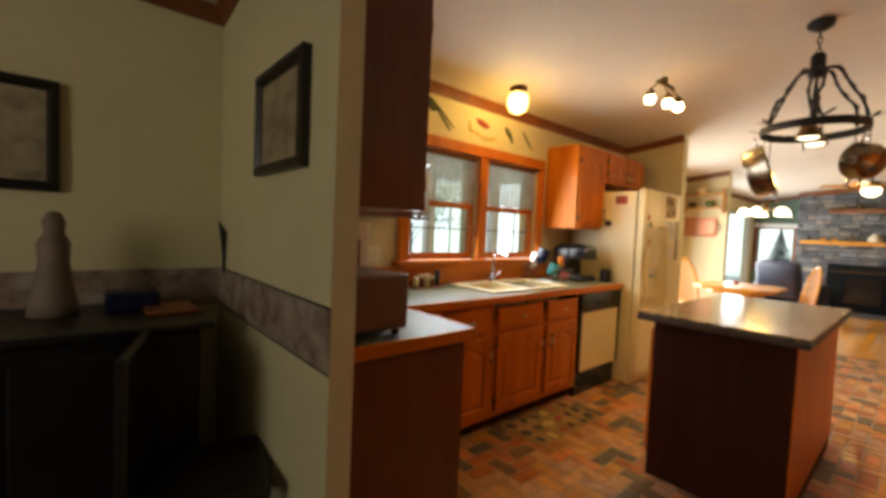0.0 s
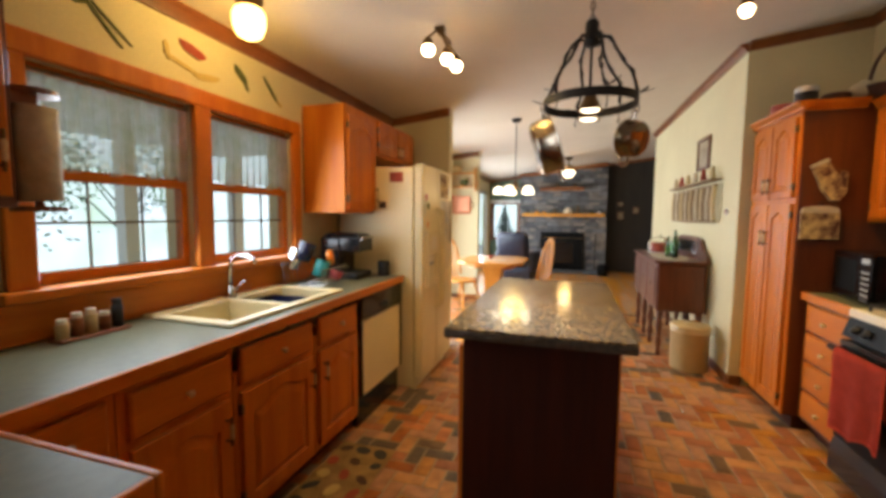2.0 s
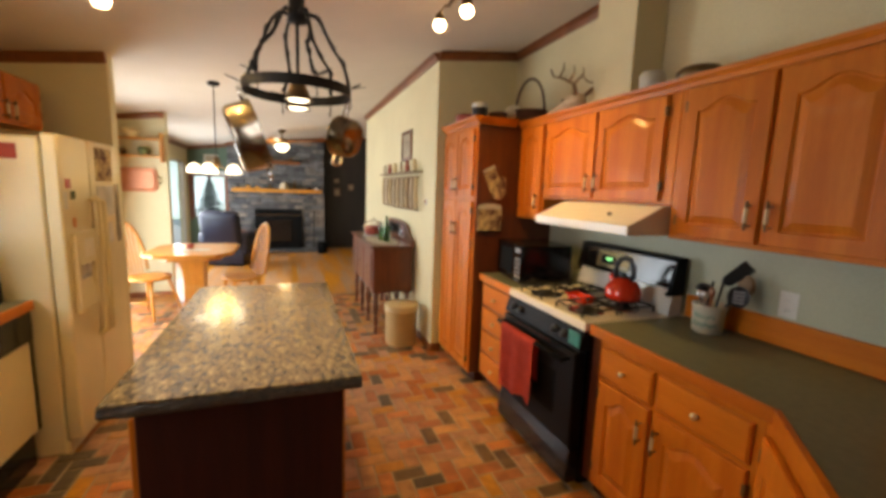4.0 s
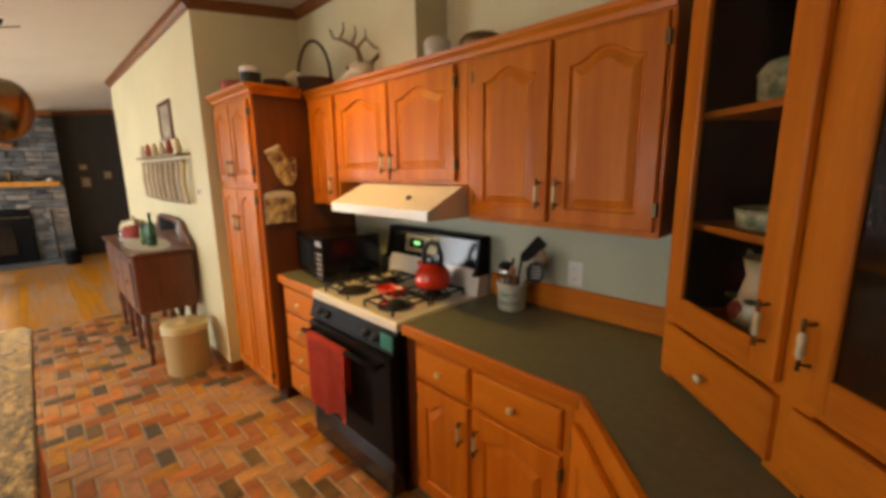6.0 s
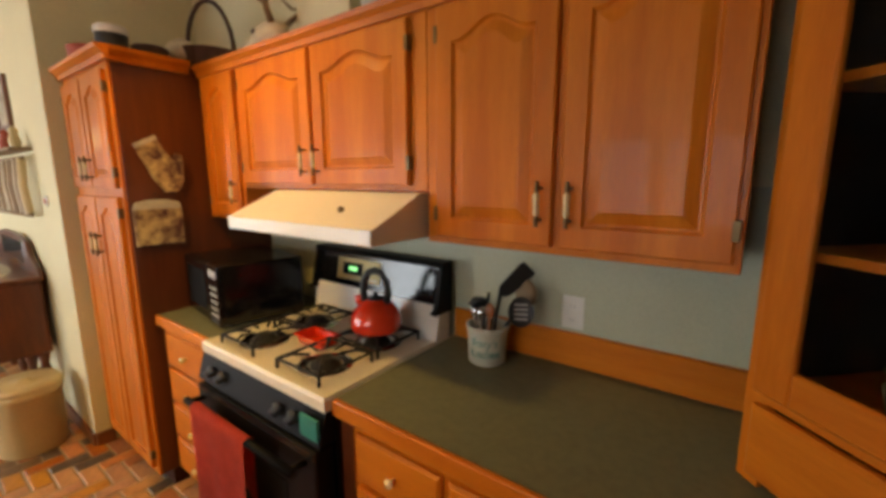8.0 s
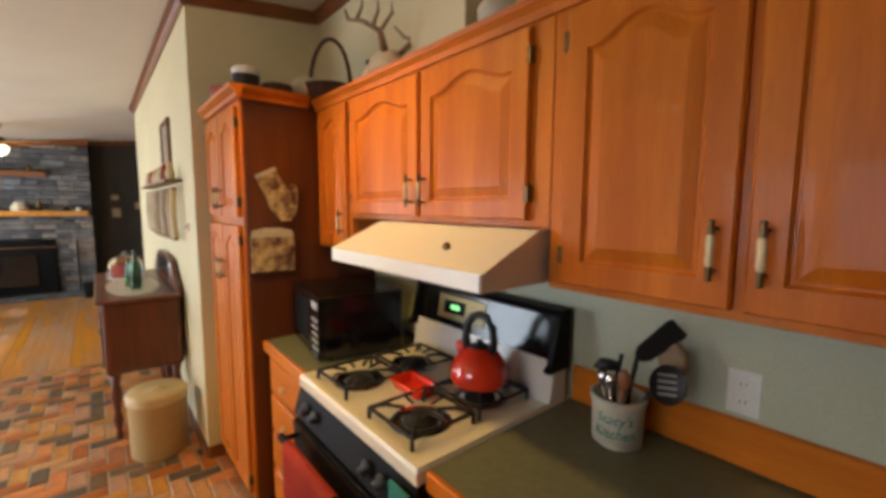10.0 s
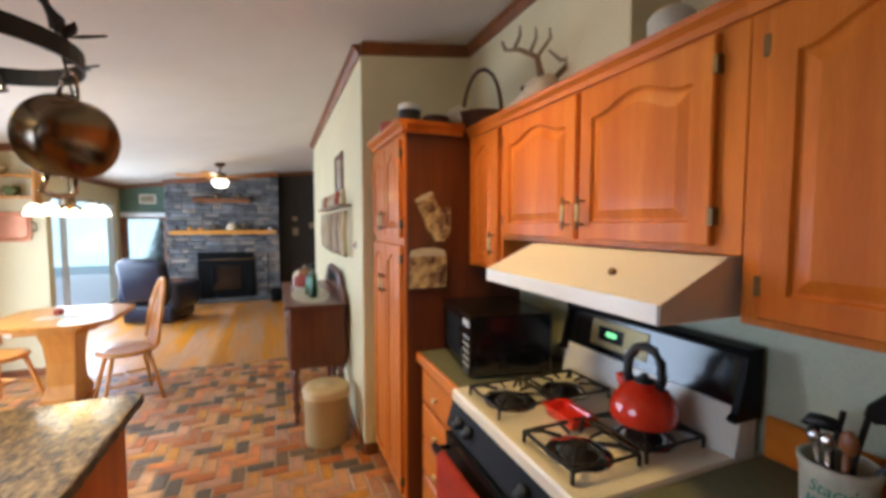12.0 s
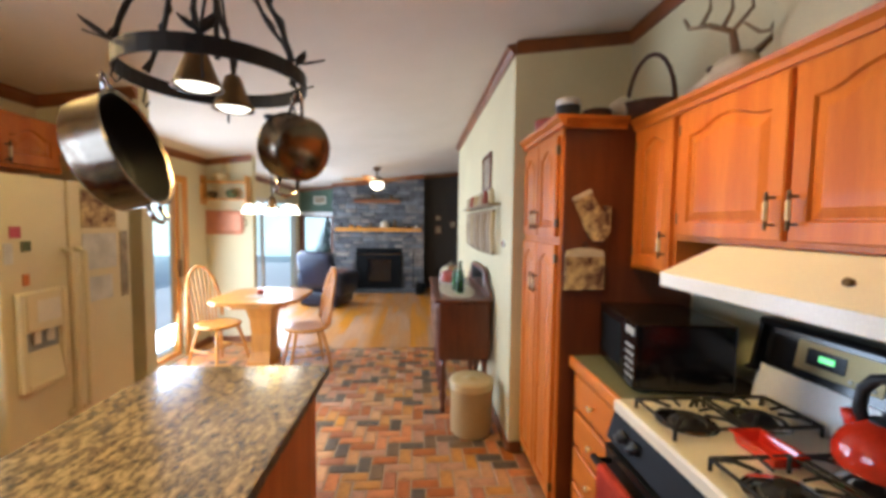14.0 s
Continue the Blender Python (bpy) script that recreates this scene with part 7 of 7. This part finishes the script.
# ---- floor pieces ----
BL, BW, GAP = 0.172, 0.086, 0.010
tile = bmesh.new()
prism_pts = [(GAP / 2, GAP / 2), (BL - GAP / 2, GAP / 2), (BL - GAP / 2, BW - GAP / 2), (GAP / 2, BW - GAP / 2)]
prism(prism_pts, -0.012, 0.006, tile)
tile.faces.ensure_lookup_table()
bmesh.ops.bevel(tile, geom=list(tile.faces[0].edges), offset=0.004, segments=1, affect="EDGES")
tile_mesh = bpy.data.meshes.new("brick")
bmesh.ops.recalc_face_normals(tile, faces=tile.faces)
tile.to_mesh(tile_mesh)
tile.free()
tile_mesh.materials.append(BRICK)
floor = tagged(new("floor"), "herringbone floor of orange, red and dark brown brick tiles", "floor", kind="structure")
spots = []
for i in range(-90, 130):
    for j in range(-30, 40):
        for up in (False, True):
            ox, oy = (i + 4 * j) * BW, i * BW
            if up:
                cx, cy = ox + 2.5 * BW, oy
            else:
                cx, cy = ox + BW, oy + BW / 2
            if not (3.30 < cx < 9.72 and -0.55 < cy < 2.93):
                continue
            if (cx < 5.4 and cy < 0.05 and cx + cy < 3.85) or (cx < 3.95 and cy > 1.72) or (cx < 7.45 and cy > 2.32) or (5.2 < cx < 6.45 and 0.82 < cy < 1.32) or (cx > 7.4 and cy < -0.36):
                continue
            spots.append((cx, cy, up))
spots.sort(key=lambda q: (q[0] - 7.3) ** 2 + (q[1] - 0.4) ** 2)
rnd = random.Random(4)


def brick_pose(cx, cy, up):
    m = pose(cx, cy, 0.004 + rnd.uniform(-0.0015, 0.0015), rnd.uniform(-0.3, 0.3), rnd.uniform(-0.3, 0.3), (90 if up else 0) + rnd.uniform(-0.5, 0.5))
    return m @ pose(-BL / 2, -BW / 2, 0)


for q in spots[:300]:
    o = new("brick", tile_mesh)
    o.parent = floor
    o.matrix_basis = brick_pose(*q)
co = np.array([v.co for v in tile_mesh.vertices])
faces = [tuple(p.vertices) for p in tile_mesh.polygons]
verts, polys = [], []
for q in spots[300:]:
    m = np.array(brick_pose(*q))
    base = len(verts)
    verts += [tuple(p) for p in (co @ m[:3, :3].T + m[:3, 3])]
    polys += [tuple(base + k for k in f) for f in faces]
me = bpy.data.meshes.new("bricks")
me.from_pydata(verts, [], polys)
me.materials.append(BRICK)
rest = new("bricks", me)
rest.parent = floor
rest["kind"] = "stuff"

# oak boards of the living room
verts, polys = [], []
rnd = random.Random(9)
y = -4.1
while y < 3.05:
    x = 9.74
    first = True
    while x < 14.5:
        ln = rnd.uniform(0.5, 1.3) if not first else rnd.uniform(0.3, 1.1)
        first = False
        xe = min(x + ln, 14.5)
        base = len(verts)
        z = 0.010 + rnd.uniform(0, 0.0006)
        verts += [(a, b, c) for c in (-0.012, z) for a, b in ((x + 0.001, y + 0.001), (xe - 0.001, y + 0.001), (xe - 0.001, y + 0.082), (x + 0.001, y + 0.082))]
        polys += [tuple(base + k for k in f) for f in ((4, 5, 6, 7), (0, 1, 5, 4), (1, 2, 6, 5), (2, 3, 7, 6), (3, 0, 4, 7))]
        x = xe
    y += 0.0835
me = bpy.data.meshes.new("floor_boards")
me.from_pydata(verts, [], polys)
me.materials.append(PLANK)
wf = tagged(new("floor_living"), "golden oak strip floor of the living room", "floor", kind="structure")
o = new("floor_boards", me)
o.parent = wf
o["kind"] = "stuff"

# ledge stones of the chimney
rnd = random.Random(12)
z = 0.07
count = 0
while z < 2.62:
    hgt = rnd.uniform(0.06, 0.10)
    y = 0.16
    while y < 2.21:
        w2 = min(rnd.uniform(0.12, 0.36), 2.21 - y)
        if w2 < 0.06:
            w2 = 2.21 - y
        cy, cz = y + w2 / 2, z + hgt / 2
        top_ok = z + hgt < ceil_z(y + w2) - 0.03
        if top_ok and not (0.66 < cy < 1.68 and cz < 0.98):
            d = rnd.uniform(0.0, 0.035)
            k = 0.012
            a0, a1, b0, b1 = y + 0.004, y + w2 - 0.004, z + 0.004, z + hgt - 0.004
            bm = loft([[(FX + 0.05, a0, b0), (FX + 0.05, a1, b0), (FX + 0.05, a1, b1), (FX + 0.05, a0, b1)],
                       [(FX + 0.02 - d, a0, b0), (FX + 0.02 - d, a1, b0), (FX + 0.02 - d, a1, b1), (FX + 0.02 - d, a0, b1)],
                       [(FX - d, a0 + k, b0 + k), (FX - d, a1 - k, b0 + k), (FX - d - 0.006, a1 - k, b1 - k), (FX - d, a0 + k, b1 - k)]])
            if count < 290:
                link("stone", bm, STONE, fp)
                count += 1
            else:
                bm.free()
        y += w2
    z += hgt
